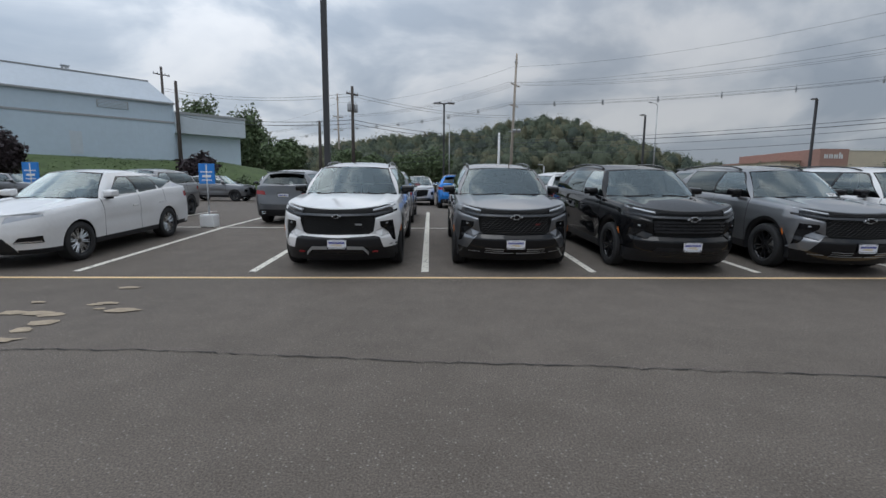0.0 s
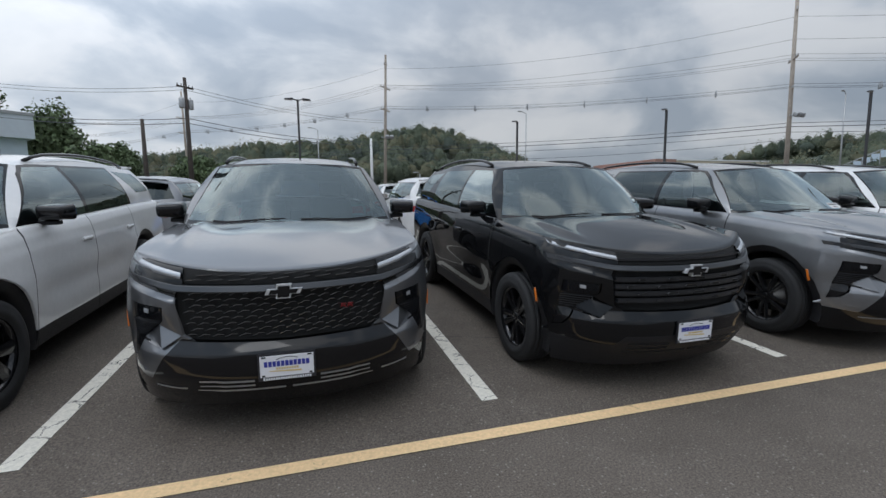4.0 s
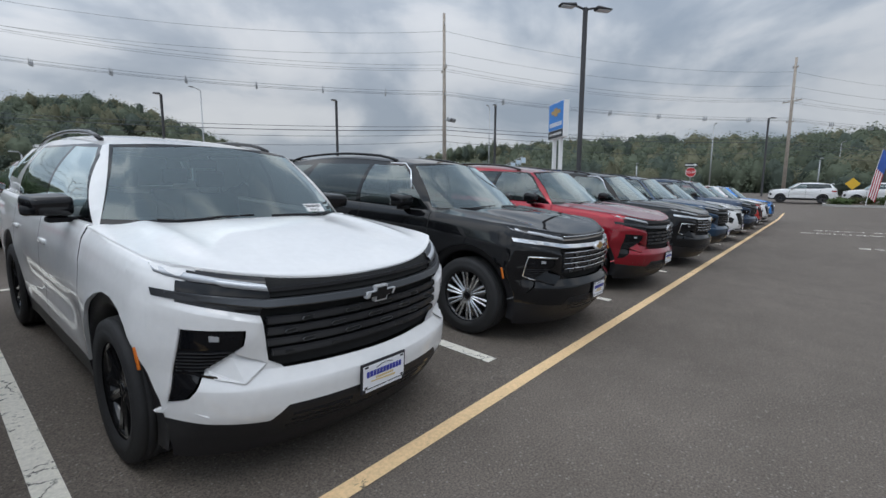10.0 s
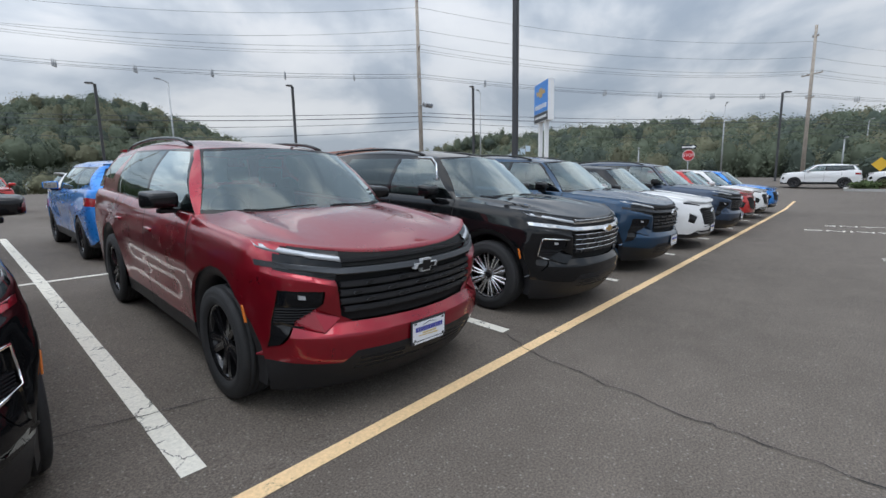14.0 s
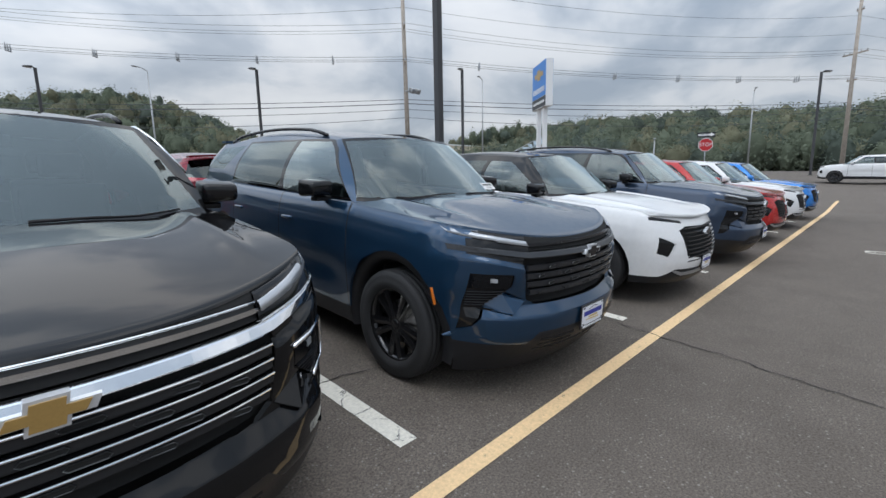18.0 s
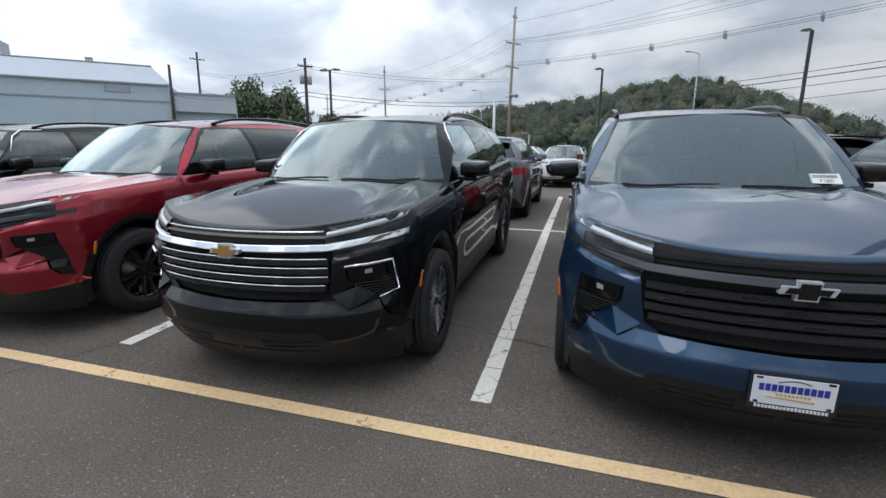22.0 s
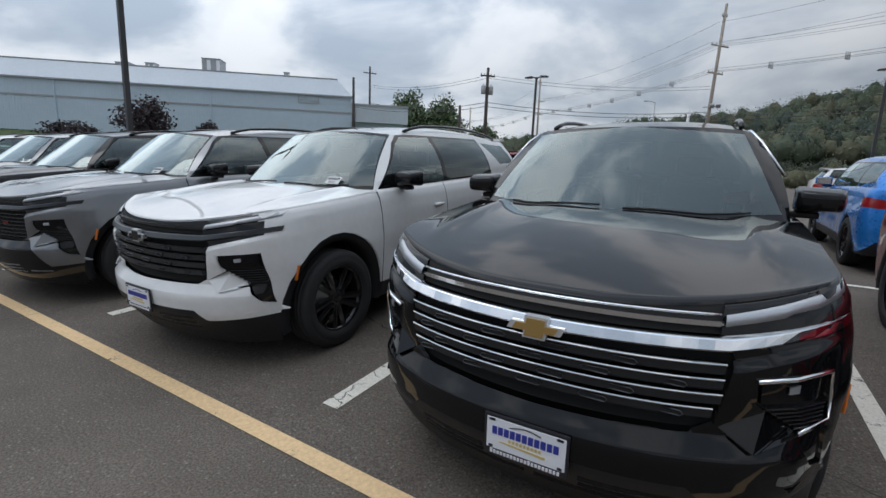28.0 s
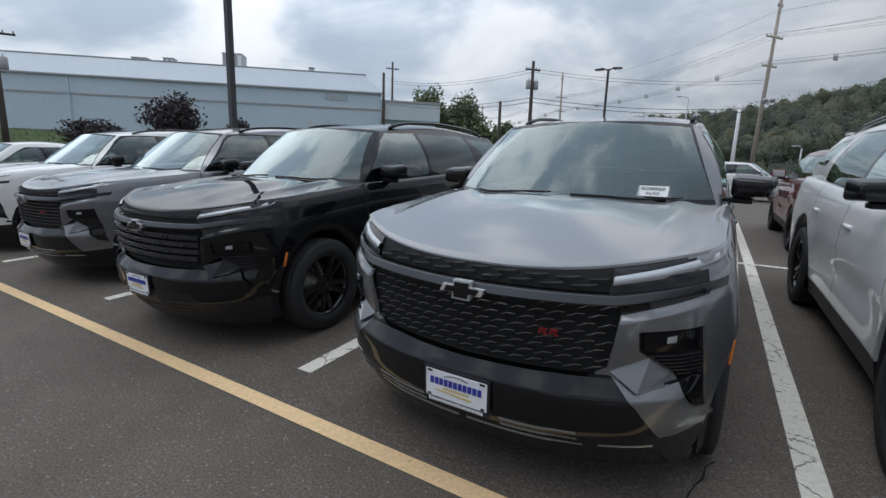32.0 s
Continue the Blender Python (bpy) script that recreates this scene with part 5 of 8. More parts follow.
        if s.face == "sleek":
            bm = strip(bmesh.new(), [(x, fy(x, 0.36) - 0.012, 0.36 + 0.10 * smoothstep(0.55, 0.8, abs(x))) for x in np.linspace(-0.80, 0.80, 21)], 0.04, 0.035)
            part("bumper_trim", bm, M["satin"], car, "silver lower bumper trim", False)
        else:
            for sg in (1, -1):
                bm = strip(bmesh.new(), [(sg * x, fy(x, 0.47) - 0.005, 0.465) for x in np.linspace(0.54, 0.82, 6)], 0.02, 0.018)
                part("bumper_trim", bm, M["chrome"], car, "chrome fog lamp trim", False)


def rear_parts(car, s):
    y = s.length - 0.085
    bm = boxed(-0.20, 0.20, y - 0.03, y + 0.02, s.belt_r - 0.40, s.belt_r - 0.20, 0.01)
    part("plate_recess", bm, M["plastic"], car, "", False)
    plate(car, s, s.belt_r - 0.30, y + 0.022, 1)
    for sg in (1, -1):
        bm = lathe(bmesh.new(), [(0.045, 0.0), (0.052, 0.0), (0.052, 0.12), (0.044, 0.12), (0.044, 0.0)], 16, "z", m=Matrix.Translation((sg * 0.58, s.length - 0.12, 0.37)) @ Matrix.Rotation(radians(-90), 4, "X"))
        part("exhaust_tip", bm, M["chrome"], car, "chrome exhaust tip")
    bm = strip(bmesh.new(), [(x * s.roof_half, s.top_r + 0.12 - 0.06 * abs(x) ** 2, s.roof_rear + 0.055 - 0.03 * x * x) for x in np.linspace(-0.9, 0.9, 11)], 0.14, 0.03)
    part("spoiler", bm, PROTO_ROOF, car, "", False)
    bm = bmesh.new()
    tube(bm, [(0.0, s.rear_base - 0.02, s.belt_r + 0.05), (0.28, s.rear_base - 0.035, s.belt_r + 0.075)], 0.008, n=6)
    part("rear_wiper", bm, M["plastic"], car)


def cabin_parts(car, s):
    cz = s.cowl_z
    bm = boxed(-s.half * 0.78, s.half * 0.78, s.cowl_e + 0.05, s.cowl_e + 0.62, cz - 0.35, cz - 0.06, 0.05)
    part("dashboard", bm, M["interior"], car)
    bm = bmesh.new()
    lathe(bm, [(0.165, -0.012), (0.19, -0.012), (0.19, 0.012), (0.165, 0.012), (0.165, -0.012)], 20, "z", m=pose(-0.38, s.cowl_e + 0.72, cz - 0.06, 62))
    box(bm, -0.53, -0.23, -0.02, 0.02, -0.02, 0.02, 0, Matrix.Translation((0, s.cowl_e + 0.72, cz - 0.06)))
    part("steering_wheel", bm, M["interior"], car)
    seat = None
    for y in (s.cowl_e + 1.15, s.cowl_e + 2.05):
        for x in (-0.38, 0.38):
            bm = bmesh.new()
            box(bm, x - 0.25, x + 0.25, y - 0.35, y + 0.15, 0.55, 0.75, 0.05)
            box(bm, x - 0.25, x + 0.25, y + 0.1, y + 0.26, 0.70, cz + 0.13, 0.05, Matrix.Translation((x, y + 0.1, 0.7)) @ Matrix.Rotation(radians(-10), 4, "X") @ Matrix.Translation((-x, -y - 0.1, -0.7)))
            box(bm, x - 0.13, x + 0.13, y + 0.24, y + 0.34, cz + 0.16, cz + 0.33, 0.035)
            part("seat", bm, M["seat"], car)
    # floor, engine bay and everything dark below
    w = s.half * 0.66
    part("floor_pan", boxed(-w, w, 0.26, s.length - 0.25, 0.24, 0.56, 0.03), M["dark"], car)
    part("sill_floor", boxed(-s.half * 0.86, s.half * 0.86, s.wheel_f + 0.47, s.wheel_r - 0.47, 0.26, 0.50, 0.02), M["dark"], car)
    part("engine_block", boxed(-s.half * 0.62, s.half * 0.62, 0.34, s.cowl_e, 0.5, s.hood_z - 0.12, 0.05), M["dark"], car)
    part("radiator_support", boxed(-s.half * 0.62, s.half * 0.62, 0.16, 0.40, 0.30, s.hood_z - 0.10, 0.03), M["dark"], car)
    part("bulkhead", boxed(-s.half * 0.80, s.half * 0.80, s.cowl_c + 0.02, s.cowl_e + 0.12, 0.7, cz - 0.06, 0.03), M["dark"], car)
    part("boot_floor", boxed(-s.half * 0.64, s.half * 0.64, s.wheel_r - 0.4, s.length - 0.25, 0.5, 0.85, 0.03), M["dark"], car)
    bm = bmesh.new()
    g = [[bm.verts.new(Vector(s.roof(i / 8 * 0.97, 0.02 + j / 10 * 0.96)) + Vector((0, 0, -0.035))) for i in range(9)] for j in range(11)]
    h = [[bm.verts.new((-v.co.x, v.co.y, v.co.z)) if i else v for i, v in enumerate(r)] for r in g]
    for gg in (g, h):
        for p, q in zip(gg, gg[1:]):
            for i in range(8):
                bm.faces.new((p[i], p[i + 1], q[i + 1], q[i]) if gg is h else (p[i], q[i], q[i + 1], p[i + 1]))
    part("headliner", bm, M["seat"], car)
    bm = boxed(-0.11, 0.11, s.top_f + 0.08, s.top_f + 0.11, s.roof_z - 0.13, s.roof_z - 0.06, 0.012)
    part("rear_view_mirror", bm, M["interior"], car)
    # cowl strip and wipers
    bm = bmesh.new()
    a = [s.hood(t, 1.0) for t in np.linspace(0, 1, 12)]
    fr = [bm.verts.new((sg * x, y - 0.015, z - 0.016)) for sg, x, y, z in [(-1, *p) for p in a[:0:-1]] + [(1, *p) for p in a]]
    bk = [bm.verts.new((v.co.x, v.co.y + 0.10, v.co.z + 0.004)) for v in fr]
    for p0, p1, q1, q0 in zip(fr, fr[1:], bk[1:], bk):
        bm.faces.new((p0, p1, q1, q0))
    part("cowl", bm, M["plastic"], car)
    for x0, x1 in ((-0.62, -0.05), (0.08, 0.70)):
        bm = bmesh.new()
        pts = []
        for t in np.linspace(0, 1, 7):
            x = x0 + (x1 - x0) * t
            a_ = abs(x) / (s.half * s.shoulder * 0.955)
            yb = s.cowl_c + 0.02 + (s.cowl_e + 0.02 - s.cowl_c) * a_ ** 2.6
            up = 0.022 + 0.016 * t
            pts.append((x, yb + up * 0.9 - 0.02, s.hood(min(1, a_), 1.0)[2] - 0.005 + up * 0.55))
        tube(bm, pts, 0.009, 0.006, 6)
        part("wiper", bm, M["plastic"], car)


def side_parts(car, s, trim, rails, dark_mirror):
    for sg in (1, -1):
        bm = bmesh.new()
        box(bm, -0.125, 0.125, -0.085, 0.085, -0.078, 0.082, 0.0)
        for v in bm.verts:
            if v.co.y < 0:
                v.co.x *= 0.82
                v.co.z *= 0.72
            if v.co.x * sg > 0:
                v.co.z *= 0.86
        bmesh.ops.bevel(bm, geom=bm.edges[:], offset=0.035, segments=3, affect="EDGES", profile=0.6)
        mx, my, mz = s.half * 1.04, s.mirror_y or s.doors[0] + 0.15, s.cowl_z + 0.095
        mir = part("mirror", bm, dark_mirror or PROTO, car, "", True, pose(sg * mx, my, mz, 0, 0, -sg * 8))
        bm = boxed(-0.10, 0.10, 0.086, 0.091, -0.055, 0.06, 0.002)
        part("mirror_glass", bm, M["chrome"], mir, "", False)
        bm = boxed(-0.12, 0.06, -0.03, 0.05, -0.02, 0.015, 0.01) if sg > 0 else boxed(-0.06, 0.12, -0.03, 0.05, -0.02, 0.015, 0.01)
        part("mirror_arm", bm, M["plastic"], mir, "", True, Matrix.Translation((-sg * 0.05, 0.02, -0.085)))
        for k, y in enumerate((s.doors[1] - 0.17, s.doors[2] - 0.17)):
            bm = boxed(-0.016, 0.016, -0.09, 0.09, -0.016, 0.016, 0.012)
            part("door_handle", bm, PROTO, car, "", True, pose(sg * s.half * 0.993, y, s.cowl_z - 0.20, 0, -sg * 6, 0))
        if trim in ("mesh", "dark", "chrome", "trail"):
            bm = bmesh.new()
            for k in range(8):
                box(bm, -0.004, 0.004, k * 0.048, k * 0.048 + 0.03, 0, 0.032)
            part("door_badge", bm, M["satin"] if trim == "chrome" else M["gloss_black"], car, "row of badge letters as plain bars", False, pose(sg * (s.half * 0.974), s.doors[0] + 0.10, 0.74))["kind"] = "stuff"
        if rails is not None:
            bm = bmesh.new()
            pts = [Vector(s.roof(0.93, b)) + Vector((0, 0, 0.010 + 0.036 * min(1, 12 * (b - 0.10), 12 * (0.93 - b)))) for b in np.linspace(0.10, 0.93, 16)]
            tube(bm, [(sg * p.x, p.y, p.z) for p in pts], 0.017, n=8)
            part("roof_rail", bm, rails, car, "raised roof rail")
        if trim == "chrome":
            W = s.win
            pts = []
            for y, z in ((W["a1"] - 0.28, W["belt"] + 0.20), (W["a1"] - 0.15, W["top"] - 0.06), (W["a1"] - 0.01, W["top"] + 0.018), (W["b"], W["top"] + 0.026), (W["c"], W["top"] + 0.018)):
                v = (z - s.belt(y)) / (s.roof_z - s.belt(y))
                b = max(0.0, min(1.0, (y - s.top_f) / (s.top_r - s.top_f)))
                xt = s.roof(1, b)[0]
                xb = s.half * s.shoulder * 0.985
                pts.append((sg * (xb + (xt - xb) * v + 0.055 * math.sin(math.pi * max(0, min(1, v))) + 0.004), y, z))
            bm = tube(bmesh.new(), pts, 0.009, n=6)
            part("window_trim", bm, M["chrome"], car, "chrome window line")
    if rails is not None or trim:
        bm = bmesh.new()
        box(bm, -0.03, 0.03, -0.09, 0.09, 0, 0.055, 0.02)
        part("roof_antenna", bm, M["gloss_black"], car, "", True, pose(0, s.top_r - 0.25, s.roof(0, 0.9)[2] - 0.005))


PROTO = PAINT["white"]
PROTO_ROOF = PAINT["white"]
SYM = ("front_bumper", "upper_grille", "accent_bar", "grille", "lower", "hood", "windscreen", "windscreen_border", "roof", "rear_screen", "tailgate", "rear_bumper", "rear_lower", "pillar")
PANEL_MAT = {
    "front_bumper": "P", "bumper_corner": "P", "hood": "P", "fender": "P", "front_door": "P", "rear_door": "P", "quarter": "P", "tailgate": "P", "rear_bumper": "P",
    "roof": "R", "pillar": "R", "front_cladding": "plastic", "rear_cladding": "plastic", "sill_cladding": "plastic", "lower": "plastic", "rear_lower": "plastic", "grille": "dark", "upper_grille": "dark", "fog": "gloss_black",
    "lamp_strip": "gloss_black", "lamp_housing": "gloss_black", "accent_bar": "A", "accent_wing": "A", "windscreen": "glass", "windscreen_border": "gloss_black", "front_window": "glass",
    "rear_window": "privacy", "quarter_window": "privacy", "rear_screen": "privacy", "window_frame": "gloss_black", "tail_lamp": "red_lens", "door_seam": "dark", "middle_seam": "dark", "rear_seam": "dark", "tail_seam": "dark",
}
PUSH = {"grille": 0.045, "upper_grille": 0.025, "fog": 0.022, "lamp_strip": 0.01, "lamp_housing": 0.006, "accent_bar": -0.012, "accent_wing": -0.008}
PANEL_CACHE = {}


def car(name, s, trim, colour, wheels, m, label, roof=None, rails=None, mirror=None, group="", tag=False, front_plate=True, face_key=""):
    """A whole car with its panels, glass, wheels and trim."""
    global PROTO, PROTO_ROOF
    PROTO = PAINT[colour]
    PROTO_ROOF = roof or PROTO
    top = thing(name, m, label, "car", group)
    key = (id(s), trim)
    if key not in PANEL_CACHE:
        made = {}
        for nm, polys in body_panels(s, trim).items():
            push = PUSH.get(nm, 0.0)
            lip = 0.022 if PANEL_MAT[nm] in ("P", "A") or nm == "lower" or nm.endswith("cladding") else (0.012 if nm in ("tail_lamp", "pillar") else 0.0)
            if nm in ("hood",):
                lip = 0.035
            if nm == "accent_bar" or nm == "accent_wing":
                lip = 0.03
            if nm.endswith("seam"):
                lip = 0.0
            if nm in SYM:
                made[nm] = (panel_mesh(nm, polys, 2, lip, push, (0, 1, 0)),)
            else:
                made[nm] = (panel_mesh(nm, polys, 0, lip, push, (0, 1, 0)), panel_mesh(nm, polys, 1, lip, push, (0, 1, 0)))
            for me in made[nm]:
                me.materials.append(M["dark"])
        PANEL_CACHE[key] = made
    accent = {"chrome": M["chrome"], "mesh": M["gloss_black"], "dark": M["grille"], "trail": M["grille"]}.get(trim, M["gloss_black"])
    for nm, meshes in PANEL_CACHE[key].items():
        code = PANEL_MAT[nm]
        mt = {"P": PROTO, "R": PROTO_ROOF, "A": accent}.get(code) or M[code]
        if nm == "lower" and trim == "mesh":
            mt = M["gloss_black"]
        if nm == "lamp_strip" and s.face == "wagon":
            mt = M["drl"]
        if nm == "pillar":
            mt = PROTO if roof is None else PROTO_ROOF
        for me in meshes:
            ob = place(nm, me, mt, top)
            if nm in ("windscreen", "front_window", "rear_window", "quarter_window", "rear_screen"):
                ob.visible_shadow = False
    front_parts(top, s, trim)
    rear_parts(top, s)
    cabin_parts(top, s)
    side_parts(top, s, trim, rails, mirror)
    add_wells(top, s)
    add_wheels(top, s, wheels)
    if front_plate:
        z = 0.505 if s.face == "suv" else 0.45
        plate(top, s, z, s.front_y(0.0, z) - 0.004)
    return top


def repaint(thing_, old, fresh):
    for o in thing_.children_recursive:
        for sl in o.material_slots:
            if sl.material == old:
                sl.material = fresh

# ---- the ground ----
SLOT0, PITCH = -3.63, 2.8775      # first stall line and the width of a stall
YELLOW_Y, LINE_END, MID_Y = 6.86, 7.27, 12.62


def ground_z(x, y):
    z = 0.05 * (max(6.9, min(y, 12.6)) - 6.9) + 0.03 * (max(12.6, min(y, 18)) - 12.6) + 0.008 * (max(18, min(y, 45)) - 18)
    z += 0.034 * (max(38.0, min(x, 64.0)) - 38.0)
    return z


def sheet(bm, pts, lift, step=0.4):
    """A thin painted quad on the ground, following its slope: four corners."""
    a, b, c, d = [Vector((*p, 0)) for p in pts]
    n = max(1, int(max((b - a).length, (c - d).length) / step))
    k = max(1, int(max((d - a).length, (c - b).length) / step))
    g = []
    for i in range(n + 1):
        row = []
        for j in range(k + 1):
            p = a.lerp(b, i / n).lerp(d.lerp(c, i / n), j / k)
            row.append(bm.verts.new((p.x, p.y, ground_z(p.x, p.y) + lift)))
        g.append(row)
    for p, q in zip(g, g[1:]):
        for j in range(k):
            bm.faces.new((p[j], q[j], q[j + 1], p[j + 1]))
    bmesh.ops.recalc_face_normals(bm, faces=bm.faces[:])
    for f in bm.faces:
        if f.normal.z < 0:
            f.normal_flip()


def build_ground():
    bm = bmesh.new()
    xs = [-900, -300, -120, -60, -40] + [-30 + i * 2.0 for i in range(51)] + [80, 100, 130, 180, 300, 900]
    ys = [-900, -200, -60, -30, -12, -6, -3, 0, 3, 5, 6.9, 8, 9, 10, 11, 12, 12.6, 14, 16, 18, 21, 25, 30, 38, 45, 60, 90, 140, 200, 300, 900]
    g = [[bm.verts.new((x, y, ground_z(x, y))) for y in ys] for x in xs]
    for p, q in zip(g, g[1:]):
        for j in range(len(ys) - 1):
            bm.faces.new((p[j], q[j], q[j + 1], p[j + 1]))
    ob = part("ground", bm, M["asphalt"], None, "", False)
    tagged(ob, "worn dark grey asphalt car park with pale grit", "ground", kind="structure")


build_ground()


def marking(name, quads, material, label, lift=0.004):
    bm = bmesh.new()
    for q in quads:
        sheet(bm, q, lift)
    ob = part(name, bm, material, None, "", False)
    return tagged(ob, label, "road marking", kind="structure")


def stall_x(i):
    return SLOT0 + PITCH * i


for i in range(-4, 14):
    x = stall_x(i)
    y1 = 18.4
    marking("stall_line", [[(x - 0.063, LINE_END), (x + 0.063, LINE_END), (x + 0.063, y1), (x - 0.063, y1)]], M["white_line"], "worn white painted line between two parking stalls", 0.005)
marking("cross_line", [[(stall_x(-4), MID_Y - 0.05), (stall_x(13), MID_Y - 0.05), (stall_x(13), MID_Y + 0.05), (stall_x(-4), MID_Y + 0.05)]], M["white_line"], "white painted line between the two rows of stalls", 0.009)
marking("lane_line", [[(-20, 6.74), (-0.5, 6.80), (-0.5, 6.91), (-20, 6.85)], [(-0.5, 6.80), (42.6, 6.90), (42.6, 7.01), (-0.5, 6.91)]], M["yellow_line"], "faded yellow painted line along the front of the stalls", 0.006)
ARROW = marking("lane_arrow", [[(9.78, 5.07), (9.78, 5.39), (8.74, 5.39), (8.74, 5.07)]], M["arrow_line"], "worn white painted lane arrow with cracks", 0.006)
bm = bmesh.new()
v3 = [bm.verts.new((x, y, 0.0065)) for x, y in ((8.80, 5.68), (7.83, 5.21), (8.76, 4.72))]
bm.faces.new(v3)
bm.faces.ensure_lookup_table()
if bm.faces[0].calc_center_median().z > 0:
    bm.normal_update()
    if bm.faces[0].normal.z < 0:
        bm.faces[0].normal_flip()
head = part("arrow_head", bm, M["arrow_line"], None, "", False)
head.parent = ARROW


def painted_text(words, x, y_end, size, label):
    """Road lettering that is read by traffic coming the other way."""
    cu = bpy.data.curves.new("lettering", "FONT")
    cu.body, cu.size, cu.align_x, cu.extrude = words, size, "RIGHT", 0.001
    ob = new("road_lettering", cu)
    dg = bpy.context.evaluated_depsgraph_get()
    me = bpy.data.meshes.new_from_object(ob.evaluated_get(dg))
    bpy.data.objects.remove(ob)
    me.materials.clear()
    me.materials.append(M["white_line"])
    o = place("road_lettering", me, None, None, "", pose(x, y_end, ground_z(x, y_end) + 0.006, 0, 0, 90))
    o.scale = (1.0, 0.75, 1.0)
    tagged(o, label, "road marking", kind="structure")


painted_text("NO PARKING", 28.95, 5.75, 0.62, "worn white painted words on the asphalt")
painted_text("FIRE LANE", 30.5, 5.35, 0.62, "worn white painted words on the asphalt")
painted_text("SERVICE", 24.0, 4.35, 0.62, "worn white painted word on the asphalt")


def crack(pts, width, seed):
    """A dark open crack that wanders between points."""
    rnd = random.Random(seed)
    path = []
    for (x0, y0), (x1, y1) in zip(pts, pts[1:]):
        n = max(2, int(math.dist((x0, y0), (x1, y1)) / 0.07))
        for i in range(n):
            t = i / n
            path.append((x0 + (x1 - x0) * t + rnd.gauss(0, 0.013), y0 + (y1 - y0) * t + rnd.gauss(0, 0.013)))
    bm = bmesh.new()
    prev = None
    for i, (x, y) in enumerate(path):
        a = path[max(0, i - 1)]
        b = path[min(len(path) - 1, i + 1)]
        d = Vector((b[0] - a[0], b[1] - a[1])).normalized()
        w = width * rnd.uniform(0.25, 1.0) / 2
        z = ground_z(x, y) + 0.0075
        pair = (bm.verts.new((x - d.y * w, y + d.x * w, z)), bm.verts.new((x + d.y * w, y - d.x * w, z)))
        if prev:
            bm.faces.new((prev[0], prev[1], pair[1], pair[0]))
        prev = pair
    for f in bm.faces:
        f.normal_update()
        if f.normal.z < 0:
            f.normal_flip()
    ob = part("crack", bm, M["crack"], None, "", False)
    tagged(ob, "dark open crack running across the asphalt", "crack", kind="structure")


crack([(-11, 4.1), (-7, 3.8), (-4.43, 3.67), (-3.11, 3.65), (-0.72, 3.35), (0.66, 3.25), (2.88, 3.02), (6.5, 2.8), (9, 2.5)], 0.02, 1)
crack([(7.45, 7.7), (7.36, 7.22), (7.30, 6.9), (7.31, 6.38), (7.21, 5.67), (7.18, 5.17), (7.05, 4.2), (7.1, 2.5)], 0.013, 2)
crack([(16.45, 7.2), (16.24, 6.87), (16.07, 6.18), (15.89, 5.39), (15.75, 4.24), (15.6, 2.6)], 0.012, 3)
crack([(22.15, 7.6), (22.11, 7.34), (22.05, 6.9), (21.94, 6.37), (21.77, 5.82), (21.5, 4.6), (21.3, 3.0)], 0.014, 4)
for k, (cx, cy, w) in enumerate(((5.0, 8.1, 0.016), (10.72, 8.3, 0.02), (13.62, 8.05, 0.016), (19.4, 8.2, 0.018), (2.1, 8.6, 0.016))):
    crack([(cx - 0.75, cy + 0.25), (cx - 0.2, cy + 0.05), (cx + 0.3, cy - 0.05), (cx + 0.9, cy - 0.3)], w * 0.7, 10 + k)


def bare_patch(cx, cy, n, seed):
    rnd = random.Random(seed)
    for k in range(n):
        a = rnd.uniform(0, 6.28)
        x = cx + rnd.gauss(0, 0.32) + 0.25 * (k % 3)
        y = cy + rnd.gauss(0, 0.5)
        bm = bmesh.new()
        r = rnd.uniform(0.06, 0.2)
        vs = [bm.verts.new((x + r * rnd.uniform(0.7, 1.6) * math.cos(t), y + r * rnd.uniform(0.35, 0.8) * math.sin(t), 0.007 + 0.0004 * k)) for t in np.linspace(0, 6.28, 12)[:-1]]
        bm.faces.new(vs)
        bm.normal_update()
        ob = part("bare_patch", bm, M["patch"], None, "", False)
        tagged(ob, "patch of bare sandy base where the asphalt broke away", "ground patch", kind="structure")


bare_patch(-5.1, 4.7, 17, 5)


TRAV = Shape(half=1.012, wheel_f=0.955, tyre_r=0.394, nose=0.65, nose_n=2.2, hood_z=1.062, arch=0.535, edge_y=0.42, mirror_y=1.82, wedge=True, bulge=2.0, roof_rear=1.69, roof_half=0.715,
             win=dict(a0=1.60, a1=2.13, b=2.70, c=3.78, d=4.60, belt=1.24, top=1.695, kick=0.0))
BLAZER = Shape(length=4.86, arch=0.45, half=0.975, wheel_f=0.95, base=2.86, tyre_r=0.375, nose=0.62, nose_n=2.6, hood_z=0.99, corner_z=1.03, cowl_z=1.12, belt_r=1.20,
               cowl_c=1.30, cowl_e=1.58, top_f=2.18, top_r=4.20, roof_z=1.60, roof_rear=1.54, roof_half=0.66, crown=0.07, rear_base=4.72, face="sleek",
               win=dict(a0=1.70, a1=2.32, b=2.75, c=3.68, d=4.30, belt=1.155, top=1.545, kick=0.06), doors=(1.55, 2.68, 3.62))
